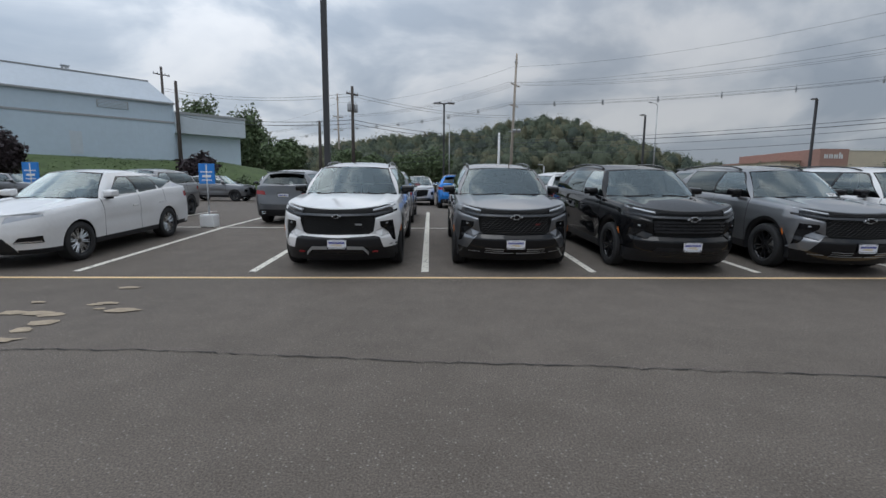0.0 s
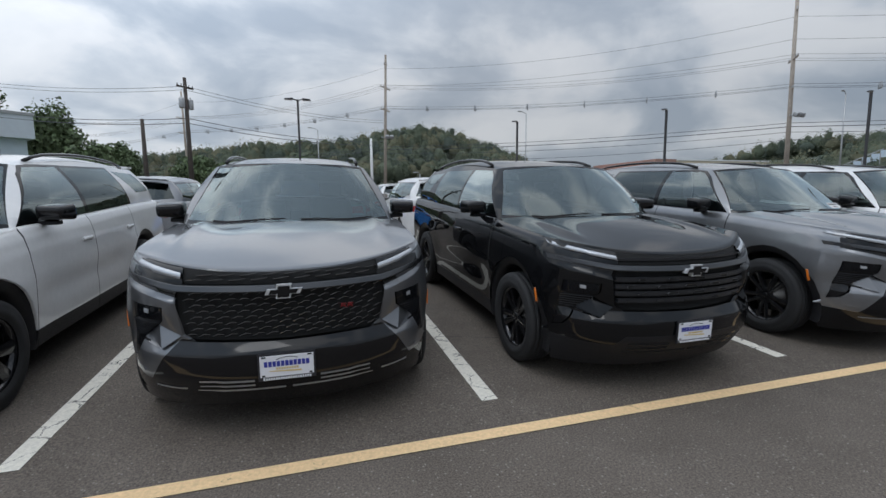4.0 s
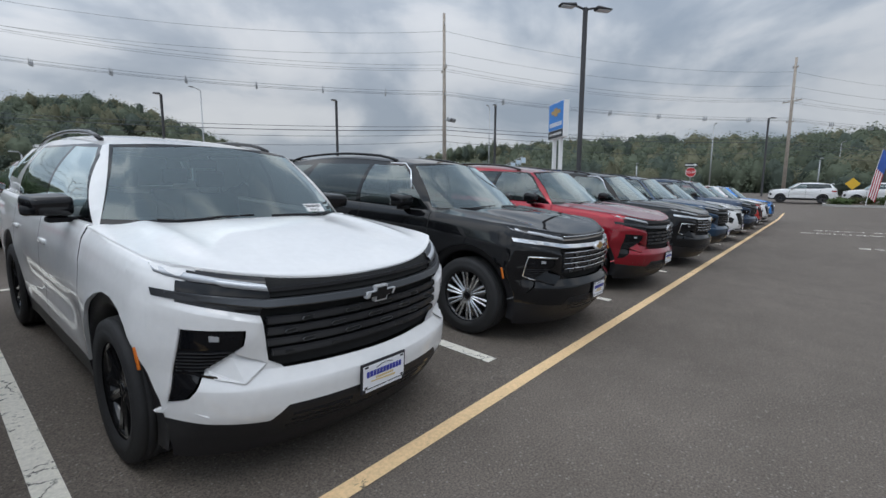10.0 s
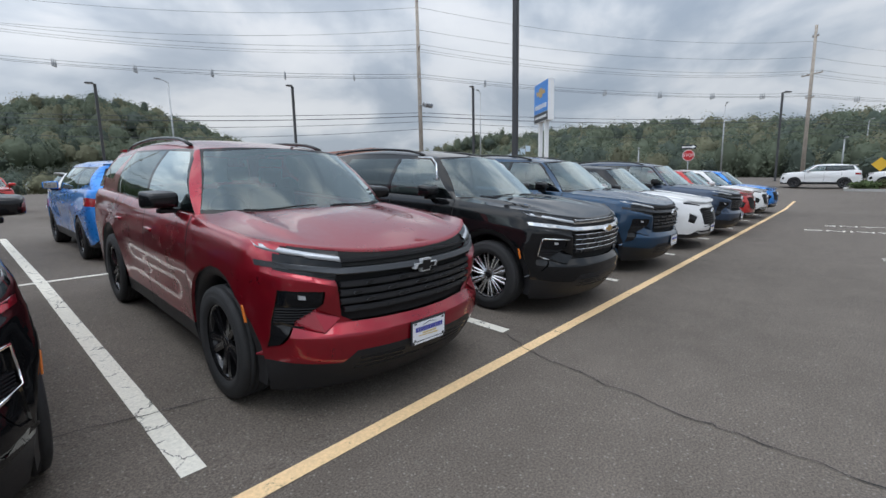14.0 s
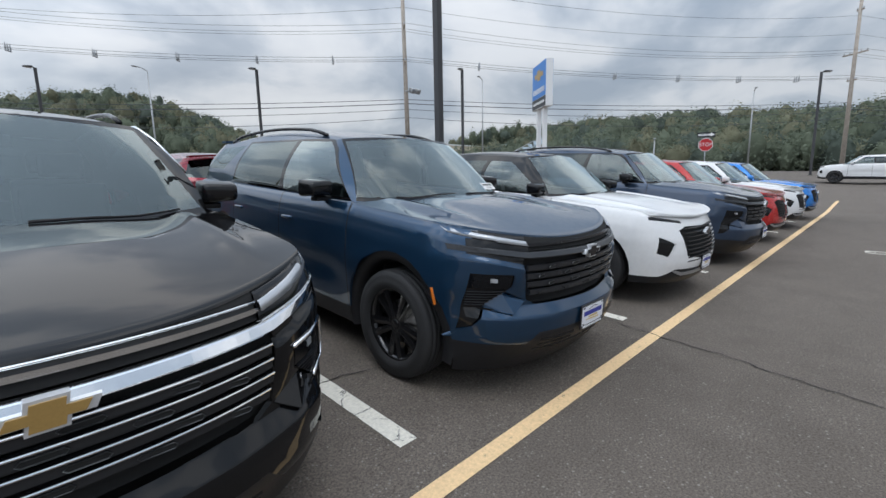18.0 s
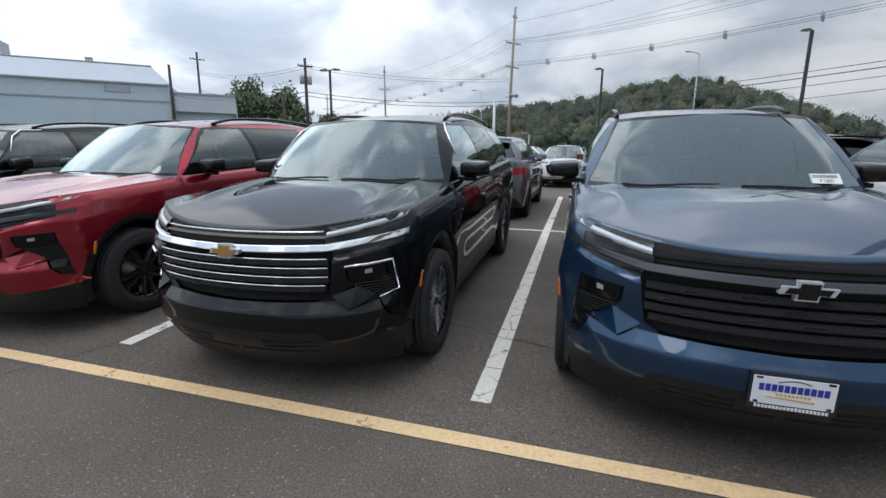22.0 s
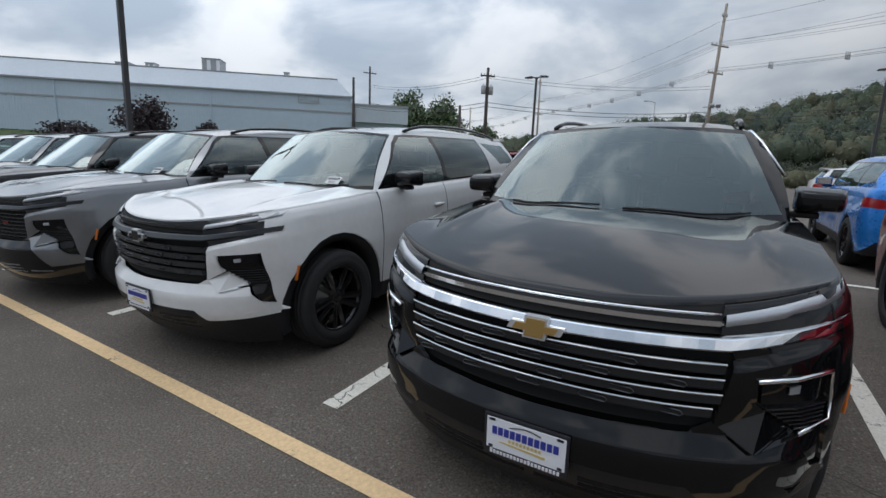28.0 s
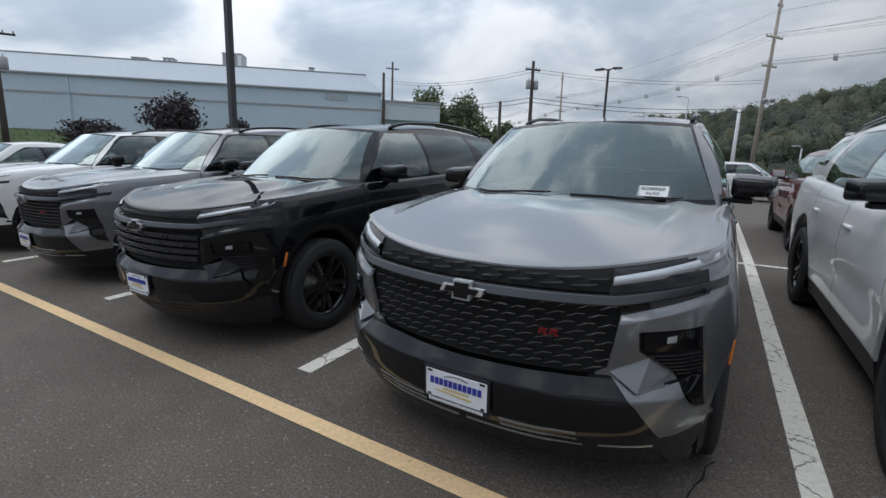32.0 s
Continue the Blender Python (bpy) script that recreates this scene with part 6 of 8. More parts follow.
SMALL = Shape(length=4.50, half=0.91, wheel_f=0.90, base=2.68, tyre_r=0.355, nose=0.56, nose_n=2.7, hood_z=0.98, corner_z=1.02, cowl_z=1.09, belt_r=1.16,
              cowl_c=1.18, cowl_e=1.46, top_f=2.02, top_r=3.95, roof_z=1.56, roof_rear=1.52, roof_half=0.62, crown=0.07, rear_base=4.38, face="sleek",
              win=dict(a0=1.57, a1=2.15, b=2.58, c=3.42, d=4.02, belt=1.13, top=1.505, kick=0.05), doors=(1.45, 2.5, 3.4), arch=0.40)
WAGON = Shape(length=4.99, half=0.95, wheel_f=0.99, base=2.80, tyre_r=0.36, nose=0.70, nose_n=2.5, hood_z=0.90, corner_z=0.955, cowl_z=1.08, belt_r=1.20,
              cowl_c=1.34, cowl_e=1.66, top_f=2.32, top_r=3.95, roof_z=1.55, roof_rear=1.46, roof_half=0.60, crown=0.07, rear_base=4.86, face="wagon",
              win=dict(a0=1.78, a1=2.48, b=2.84, c=3.60, d=4.26, belt=1.13, top=1.47, kick=0.12), doors=(1.66, 2.78, 3.72), arch=0.40, clad=0.36)
SLOPE = 2.86


def stand(x, y, yaw=0.0, tilt=SLOPE):
    """A pose on the rising ground in front of the cross line, nose at y."""
    return pose(x, y, ground_z(x, y + 0.93) - 0.93 * 0.05, tilt, 0, yaw)


def parked(x, y, yaw, length):
    """A pose behind the cross line or further off; x, y: the middle of the car; yaw 180: its tail towards the front row."""
    a = radians(yaw)
    nx, ny = x + math.sin(a) * length / 2, y - math.cos(a) * length / 2
    tx, ty = 2 * x - nx, 2 * y - ny
    z0, z1 = ground_z(nx, ny), ground_z(tx, ty)
    return pose(nx, ny, z0, 0, 0, yaw) @ pose(0, 0, 0, math.degrees(math.atan2(z1 - z0, length)), 0, 0)


ROW = [  # x and y of the nose, yaw, trim, colour, wheels, label
    (-2.18, 7.14, 0, "trail", "white", "five", "white three-row SUV with a black grille and silver skid bar"),
    (0.75, 7.164, -0.76, "mesh", "grey", "split", "dark grey metallic SUV with a black mesh grille"),
    (3.6, 6.978, 0, "dark", "black", "star", "gloss black SUV with a dark horizontal grille"),
    (6.45, 6.899, -0.71, "mesh", "silver", "split", "mid grey metallic SUV with black mesh grille and red badge"),
    (9.191, 7.018, 0.59, "dark", "white", "star", "white SUV with a satin black bar grille and black wheels"),
    (12.149, 6.955, 1.61, "chrome", "black", "silver", "black SUV with chrome grille bars and a gold badge"),
    (15.051, 6.985, -1.12, "dark", "red", "star", "metallic red SUV with a black bar grille"),
    (17.958, 6.912, 0.43, "chrome", "black", "silver", "black SUV with chrome grille bars, silver wheels and no plate"),
    (20.809, 6.987, -0.06, "dark", "blue", "star", "dark blue metallic SUV with a black bar grille"),
]
FRONT = []
for x, y, yaw, trim, colour, wheels, label in ROW:
    FRONT.append(car("parked_suv", TRAV, trim, colour, wheels, stand(x, y, yaw), label, rails=M["gloss_black"], mirror=M["gloss_black"], group="front row of parked SUVs", front_plate=not label.endswith("no plate")))
G2 = "front row of parked SUVs"
SLATE = car("parked_suv", TRAV, "dark", "slate", "star", stand(26.58, 6.93), "slate blue metallic SUV with a black bar grille", rails=M["gloss_black"], mirror=M["gloss_black"], group=G2)
BLZ = car("crossover", BLAZER, "", "white", "star", stand(23.72, 6.98), "white sporty crossover with a black roof and silver bumper trim", roof=M["gloss_black"], mirror=M["gloss_black"], group=G2)
SM = car("crossover", SMALL, "", "bright_red", "star", stand(29.45, 7.0), "bright red compact crossover with a black grille", group=G2, front_plate=False)
SM_WHITE = car("crossover", SMALL, "", "white", "star", stand(32.35, 7.0), "white compact crossover with a black grille", group=G2, front_plate=False)
SM_BLUE = car("crossover", SMALL, "", "sky", "star", stand(35.2, 7.0), "bright blue compact crossover with a black grille", group=G2, front_plate=False)
WAG = car("wagon", WAGON, "", "white", "silver", stand(-8.0, 7.2), "white fastback wagon with silver wheels", front_plate=False)


def again(proto, old, colour, m, label, group):
    c = copy_thing(proto, m)
    c["label"], c["group"] = label, group
    repaint(c, old, PAINT[colour])
    return c


BACK = "second row of parked cars"
SMP, LEN = PAINT["white"], 4.5
for x, colour, label in (
    (-5.05, "grey", "grey compact SUV parked with its tail to the front row"),
    (-2.1, "silver", "silver compact SUV seen between the parked SUVs"),
    (3.75, "white", "white compact SUV with red tail lamps"),
    (6.45, "silver", "silver compact SUV with red tail lamps"),
    (9.35, "maroon", "dark red compact SUV with red tail lamps"),
    (12.1, "maroon", "dark cherry compact SUV with red tail lamps"),
    (15.25, "sky", "bright blue compact SUV with red tail lamps"),
    (18.0, "grey", "grey compact SUV with a dark tailgate glass"),
    (20.85, "maroon", "dark red compact SUV with chrome exhaust tips"),
    (23.8, "black", "black compact SUV parked behind the front row"),
    (26.6, "white", "white compact SUV parked behind the front row"),
    (29.5, "grey", "grey compact SUV parked behind the front row"),
):
    again(SM_WHITE, SMP, colour, parked(x, 13.35 + LEN / 2, 180, LEN), label, BACK)
FAR = "cars parked far across the lot"
for x, y, yaw, colour, label in (
    (-10.4, 15.4, 0, "silver", "silver SUV facing the front row"),
    (-19.3, 29.8, 90, "bright_red", "red compact SUV parked along the grass bank"),
    (-14.4, 29.6, 90, "silver", "silver compact SUV parked along the grass bank"),
    (-10.6, 28.6, 20, "black", "black compact SUV near the grass bank"),
    (-25.5, 27.5, 90, "grey", "grey compact SUV near the grass bank"),
    (-31.5, 24.5, 90, "white", "white compact SUV near the grass bank"),
    (-1.35, 26.5, 0, "white", "white SUV facing the front row from afar"),
    (0.6, 23.5, 180, "sky", "blue compact SUV parked in a far stall"),
    (-1.9, 34.0, 0, "grey", "grey SUV parked in a far stall"),
    (17.6, 26.0, 90, "white", "white compact SUV standing across the lane"),
    (11.3, 26.0, 0, "white", "white SUV facing the front row from afar"),
    (8.4, 29.0, 90, "white", "white car parked across a far stall"),
    (13.9, 31.5, 0, "bright_red", "red car parked in a far stall"),
    (19.2, 24.5, 0, "white", "white SUV with a dark grille in a far stall"),
    (20.6, 30.5, 90, "black", "black car parked in a far stall"),
    (22.3, 33.0, 90, "maroon", "dark red car parked in a far stall"),
    (4.4, 24.0, 180, "white", "white SUV parked in a far stall"),
    (54.6, 6.55, 180, "white", "white crossover waiting by the planted island"),
    (55.0, 1.9, 180, "white", "white crossover standing behind another one"),
    (57.5, -2.7, 180, "sky", "blue car standing beyond the island"),
    (57.5, -7.4, 180, "white", "white car standing beyond the island"),
    (58.5, -12.2, 180, "black", "black car standing beyond the island"),
):
    again(SM_WHITE, SMP, colour, parked(x, y, yaw, LEN), label, FAR)


def price_tag(c, s, x, number):
    """A paper stock tag behind the foot of the windscreen, with its number."""
    a = abs(x) / (s.half * s.shoulder * 0.955)
    y0 = s.cowl_c + 0.02 + (s.cowl_e + 0.02 - s.cowl_c) * a ** 2.6
    z0 = s.hood(min(1, a), 1.0)[2] - 0.02
    q = s.roof(min(1, a), 0)
    d = (Vector(q) - Vector((x, y0, z0))).normalized()
    tilt = math.degrees(math.atan2(d.z, d.y))
    base = Vector((x, y0, z0)) + d * 0.11 + Vector((0, -0.012, 0.008))
    m = pose(*base, tilt, 0, 0)
    tag = part("stock_tag", boxed(-0.085, 0.085, -0.045, 0.045, -0.001, 0.001), M["paper"], c, "white paper stock tag", False, m)
    b = bmesh.new()
    for k in range(22):
        box(b, -0.07 + k * 0.0064, -0.07 + k * 0.0064 + (0.004 if k % 3 else 0.0025), 0.005, 0.032, 0.0012, 0.002)
    part("bar_code", b, M["ink_dark"], tag, "", False)["kind"] = "stuff"
    cu = bpy.data.curves.new("number", "FONT")
    cu.body, cu.size, cu.align_x = number, 0.04, "CENTER"
    ob = new("number", cu)
    me = bpy.data.meshes.new_from_object(ob.evaluated_get(bpy.context.evaluated_depsgraph_get()))
    bpy.data.objects.remove(ob)
    me.materials.clear()
    me.materials.append(M["ink_dark"])
    place("tag_number", me, None, tag, "", Matrix.Translation((0, -0.036, 0.0022)))


price_tag(FRONT[3], TRAV, 0.55, "9680")
price_tag(FRONT[4], TRAV, 0.55, "8545")
price_tag(FRONT[8], TRAV, 0.62, "7180")

# ---- lamps, signs and poles of the car park ----


def tower(name, x, y, top, r, material, label, heads, cat="lamp post", concrete=True):
    """A lamp post: base, square pole and its heads, each (turn in degrees, reach)."""
    z = ground_z(x, y)
    t = thing(name, pose(x, y, z), label, cat, "lamp posts")
    if concrete:
        part("footing", lathe(bmesh.new(), [(0.0, 0.0), (r * 2.6, 0.0), (r * 2.6, 0.6), (r * 2.3, 0.66), (0.0, 0.66)], 20, "z"), M["concrete"], t, "round concrete footing")
    h = top - z
    bm = bmesh.new()
    box(bm, -r, r, -r, r, 0.6 if concrete else 0.0, h, r * 0.2)
    part("pole", bm, material, t, "", False)
    part("base_plate", boxed(-r * 1.9, r * 1.9, -r * 1.9, r * 1.9, 0.66 if concrete else 0, 0.72 if concrete else 0.04, 0.01), material, t, "", False)
    for turn, reach in heads:
        rot = pose(0, 0, h, 0, 0, turn)
        bm = bmesh.new()
        tube(bm, [(0, 0, -0.08), (reach * 0.4, 0, 0.0), (reach * 0.75, 0, 0.03)], 0.045, 0.04, 8)
        arm = part("arm", bm, material, t, "", True, rot)
        bm = bmesh.new()
        box(bm, reach * 0.6, reach + 0.38, -0.19, 0.19, -0.04, 0.10, 0.0)
        for v in bm.verts:
            if v.co.x > reach and v.co.z > 0:
                v.co.z *= 0.35
            if v.co.z > 0:
                v.co.y *= 0.8
        bmesh.ops.bevel(bm, geom=bm.edges[:], offset=0.035, segments=2, affect="EDGES")
        part("lamp_head", bm, material, t, "", True, rot)
        part("diffuser", boxed(reach * 0.68, reach + 0.3, -0.15, 0.15, -0.055, -0.038, 0.004), M["sign_white"], t, "", False, rot)
    return t


tower("lamp_post", -3.56, 12.72, 8.9, 0.075, M["pole"], "dark bronze square lamp post between the car rows", [(10, 0.9), (190, 0.9)])
tower("lamp_post", 25.3, 12.9, 8.6, 0.075, M["pole"], "dark bronze lamp post with two shallow heads", [(-35, 0.75), (145, 0.75)])
tower("lamp_post", 0.45, 37.9, 8.4, 0.07, M["pole"], "dark lamp post with two heads across the lot", [(0, 0.5), (180, 0.5)])
for x, y, top in ((32.65, 38.8, 9.3), (21.1, 45.9, 8.95), (45.9, 30.8, 9.85), (63.5, 10.0, 8.75), (61.0, 1.4, 8.3)):
    tower("lamp_post", x, y, top, 0.085, M["pole"], "dark lamp post with one head beside the road", [(200 if x < 50 else -70, 0.25)], concrete=False)


def street_pole(x, y, top, reach=1.1, turn=200):
    z = ground_z(x, y)
    t = thing("street_lamp", pose(x, y, z), "thin galvanised street lamp beside the road", "street lamp", "street lamps")
    part("pole", tube(bmesh.new(), [(0, 0, 0), (0, 0, top - z - 0.2)], 0.11, 0.07, 10), M["galv"], t)
    rot = pose(0, 0, top - z, 0, 0, turn)
    part("arm", tube(bmesh.new(), [(0, 0, -0.25), (reach * 0.5, 0, -0.05), (reach, 0, 0)], 0.045, 0.035, 8), M["galv"], t, "", True, rot)
    part("lamp_head", boxed(reach - 0.1, reach + 0.55, -0.14, 0.14, -0.06, 0.06, 0.05), M["galv"], t, "", True, rot)


for x, y, top in ((32.1, 65.6, 13.9), (65.7, 45.1, 14.1), (88.5, 19.0, 11.7), (2.8, 83.7, 13.3), (118, 3.5, 10.5)):
    street_pole(x, y, top)
for x, y, top in ((14.0, 58.0, 4.6), (52.0, 44.0, 4.6), (72.0, 25.0, 5.2), (95.0, 6.0, 6.4), (29.0, 62.0, 4.6)):
    street_pole(x, y, top, 0.3)


def pedestal_sign(x, y):
    z = ground_z(x, y)
    t = thing("pedestal_sign", pose(x, y, z), "blue sign on a post in a white concrete block", "sign", "pedestal signs")
    part("block", boxed(-0.19, 0.19, -0.19, 0.19, 0.0, 0.36, 0.03), M["sign_white"], t, "white block base", False)
    part("post", tube(bmesh.new(), [(0, 0, 0.3), (0, 0, 1.75)], 0.028, n=8), M["galv"], t)
    panel = part("panel", boxed(-0.22, 0.22, -0.02, 0.02, 1.22, 1.78, 0.01), M["sign_blue"], t, "blue sign panel", False)
    b = bmesh.new()
    box(b, -0.12, 0.12, -0.026, -0.021, 1.40, 1.46)
    for k in range(6):
        box(b, -0.16 + k * 0.055, -0.125 + k * 0.055, -0.026, -0.021, 1.53, 1.57)
        box(b, -0.14 + k * 0.05, -0.11 + k * 0.05, -0.026, -0.021, 1.30, 1.34)
    part("lettering", b, M["sign_white"], panel, "", False)


pedestal_sign(-6.95, 12.75)
pedestal_sign(-11.9, 12.9)


def pylon_sign():
    """The dealer's tall sign: a blue face with a gold bow shape, dark foot panel, white sides."""
    ang = math.degrees(math.atan2(2.9, 2.4))
    t = thing("pylon_sign", pose(50.6, 26.3, ground_z(50.6, 26.3), 0, 0, ang), "tall blue dealer sign on two white posts", "sign")
    w = 1.75
    for sx in (-0.75, 0.75):
        part("post", boxed(sx - 0.2, sx + 0.2, -0.15, 0.15, 0, 5.85, 0.02), M["sign_white"], t, "", False)
    part("cabinet", boxed(-w, w, -0.28, 0.28, 5.82, 9.36, 0.03), M["sign_white"], t, "white sign cabinet", False)
    for sy in (-1, 1):
        part("face", boxed(-w + 0.06, w - 0.06, min(sy * 0.28, sy * 0.30), max(sy * 0.28, sy * 0.30), 6.66, 9.30), M["sign_blue"], t, "blue sign face", False)
        part("foot_panel", boxed(-w + 0.06, w - 0.06, min(sy * 0.28, sy * 0.30), max(sy * 0.28, sy * 0.30), 5.88, 6.63), M["sign_dark"], t, "dark foot panel", False)
        poly = [(-1.2, 0.22), (-0.45, 0.22), (-0.4, 0.5), (0.5, 0.5), (0.45, 0.22), (1.3, 0.22), (1.15, -0.22), (0.42, -0.22), (0.38, -0.5), (-0.5, -0.5), (-0.45, -0.22), (-1.35, -0.22)]
        bm = prism(bmesh.new(), [(px * 0.83, pz * 0.8 + 8.4) for px, pz in poly], sy * 0.30, sy * 0.33)
        part("badge", bm, M["gold"], t, "gold bow-shaped badge", False)
        b = bmesh.new()
        for k in range(9):
            x0 = -1.4 + k * 0.32
            box(b, x0, x0 + 0.08, min(sy * 0.3, sy * 0.32), max(sy * 0.3, sy * 0.32), 7.0, 7.4)
            box(b, x0 + 0.16, x0 + 0.24, min(sy * 0.3, sy * 0.32), max(sy * 0.3, sy * 0.32), 7.0, 7.4)
            box(b, x0 + 0.05, x0 + 0.2, min(sy * 0.3, sy * 0.32), max(sy * 0.3, sy * 0.32), 7.1 + 0.1 * (k % 3), 7.17 + 0.1 * (k % 3))
        part("lettering", b, M["sign_white"], t, "row of white letters as plain bars", False)
        b = bmesh.new()
        for k in range(11):
            box(b, -1.4 + k * 0.26, -1.24 + k * 0.26, min(sy * 0.3, sy * 0.32), max(sy * 0.3, sy * 0.32), 6.15, 6.36)
        part("foot_lettering", b, M["sign_white"], t, "", False)


pylon_sign()


def words(text, size, material, parent, m, name="lettering"):
    cu = bpy.data.curves.new(name, "FONT")
    cu.body, cu.size, cu.align_x, cu.align_y, cu.extrude = text, size, "CENTER", "CENTER", 0.002
    ob = new(name, cu)
    me = bpy.data.meshes.new_from_object(ob.evaluated_get(bpy.context.evaluated_depsgraph_get()))
    bpy.data.objects.remove(ob)
    me.materials.clear()
    me.materials.append(material)
    return place(name, me, None, parent, "", m)


def stop_sign():
    t = thing("stop_sign", pose(47.85, 13.4, ground_z(47.85, 13.4) - 0.18, 0, 0, -66), "red octagonal stop sign under a one-way plate", "sign")
    part("post", tube(bmesh.new(), [(0, 0.05, 0), (0, 0.05, 3.1)], 0.03, n=8), M["galv"], t)
    oc = [(0.40 * math.cos(radians(22.5 + 45 * k)), 2.55 + 0.40 * math.sin(radians(22.5 + 45 * k))) for k in range(8)]
    part("rim", prism(bmesh.new(), oc, -0.005, 0.015), M["sign_white"], t, "white rim", False)
    oc2 = [(0.37 * math.cos(radians(22.5 + 45 * k)), 2.55 + 0.37 * math.sin(radians(22.5 + 45 * k))) for k in range(8)]
    part("panel", prism(bmesh.new(), oc2, -0.012, 0.0), M["stop_red"], t, "red octagon", False)
    words("STOP", 0.28, M["sign_white"], t, pose(0, -0.016, 2.55, 90))
    part("one_way_plate", boxed(-0.46, 0.46, -0.005, 0.012, 2.98, 3.26, 0.005), M["sign_dark"], t, "black one-way plate", False)
    arrow = [(-0.42, 3.17), (0.22, 3.17), (0.22, 3.24), (0.44, 3.12), (0.22, 3.0), (0.22, 3.07), (-0.42, 3.07)]
    part("one_way_arrow", prism(bmesh.new(), arrow, -0.010, 0.0), M["sign_white"], t, "white arrow", False)
    words("ONE WAY", 0.09, M["sign_dark"], t, pose(-0.08, -0.013, 3.12, 90))


stop_sign()


def diamond_sign():
    t = thing("warning_sign", pose(58.0, 3.4, ground_z(58, 3.4), 0, 0, -80), "yellow diamond warning sign on a post", "sign")
    part("post", tube(bmesh.new(), [(0, 0.04, 0), (0, 0.04, 1.9)], 0.03, n=8), M["galv"], t)
    part("panel", prism(bmesh.new(), [(0, 1.0), (0.5, 1.5), (0, 2.0), (-0.5, 1.5)], -0.01, 0.01), M["yellow_sign"], t, "yellow diamond", False)


diamond_sign()


def island():
    """The planted island: a kerb, soil and shrubs."""
    z = ground_z(52.5, 2)
    pts = []
    for k in range(40):
        a = 2 * math.pi * k / 40
        r = 1.0 / (abs(math.cos(a)) ** 4 + abs(math.sin(a)) ** 4) ** 0.25
        pts.append((52.4 + 1.9 * r * math.cos(a), -3.4 + 8.6 * r * math.sin(a)))
    bm = bmesh.new()
    lo = [bm.verts.new((x, y, ground_z(x, y) - 0.05)) for x, y in pts]
    hi = [bm.verts.new((x, y, ground_z(x, y) + 0.15)) for x, y in pts]
    inn = [bm.verts.new((52.4 + (x - 52.4) * 0.91, -3.4 + (y + 3.4) * 0.98, ground_z(x, y) + 0.15)) for x, y in pts]
    inl = [bm.verts.new((v.co.x, v.co.y, v.co.z - 0.05)) for v in inn]
    for a, b in ((lo, hi), (hi, inn), (inn, inl)):
        for k in range(40):
            bm.faces.new((a[k], a[(k + 1) % 40], b[(k + 1) % 40], b[k]))
    bmesh.ops.recalc_face_normals(bm, faces=bm.faces[:])
    ob = part("island_kerb", bm, M["concrete"], None, "", False)
    tagged(ob, "pale concrete kerb round a planted island", "kerb", kind="structure")
    bm = bmesh.new()
    bm.faces.new([bm.verts.new((52.4 + (x - 52.4) * 0.915, -3.4 + (y + 3.4) * 0.985, ground_z(x, y) + 0.12)) for x, y in pts])
    tagged(part("island_soil", bm, M["soil"], None, "", False), "brown mulch bed of the island", "ground", kind="structure")


island()


def leaf_quads(rng, centre, radii, n, size, hollow=0.55, rough=0.7, lift=0.0):
    """Many small leaf clumps as separate quads inside an ellipsoid, uneven at its edge."""
    d = rng.normal(size=(n, 3))
    d /= np.linalg.norm(d, axis=1, keepdims=True)
    lump = 1 + 0.22 * np.sin(d[:, 0] * 5 + centre[0]) * np.cos(d[:, 1] * 4 + centre[1]) + 0.15 * np.sin(d[:, 2] * 7 + centre[0] * 3)
    r = (hollow + (1 - hollow) * rng.random((n, 1)) ** 0.7) * lump[:, None]
    c = np.array(centre) + d * r * np.array(radii)
    nrm = d + rng.normal(scale=rough, size=(n, 3)) + np.array((0, 0, lift))
    nrm /= np.linalg.norm(nrm, axis=1, keepdims=True)
    u = np.cross(nrm, rng.normal(size=(n, 3)))
    u /= np.linalg.norm(u, axis=1, keepdims=True)
    v = np.cross(nrm, u)
    s = size * rng.uniform(0.55, 1.3, size=(n, 1))
    return np.stack([c - u * s - v * s * 0.6, c + u * s * 0.8 - v * s * 0.7, c + u * s + v * s * 0.6, c - u * s * 0.7 + v * s * 0.8], axis=1)


def quad_mesh(name, quads, material):
    n = len(quads)
    me = bpy.data.meshes.new(name)
    me.vertices.add(n * 4)
    me.vertices.foreach_set("co", quads.reshape(-1))
    me.loops.add(n * 4)
    me.loops.foreach_set("vertex_index", np.arange(n * 4, dtype=np.int32))
    me.polygons.add(n)
    me.polygons.foreach_set("loop_start", np.arange(0, n * 4, 4, dtype=np.int32))
    me.update(calc_edges=True)
    me.materials.append(material)
    return me


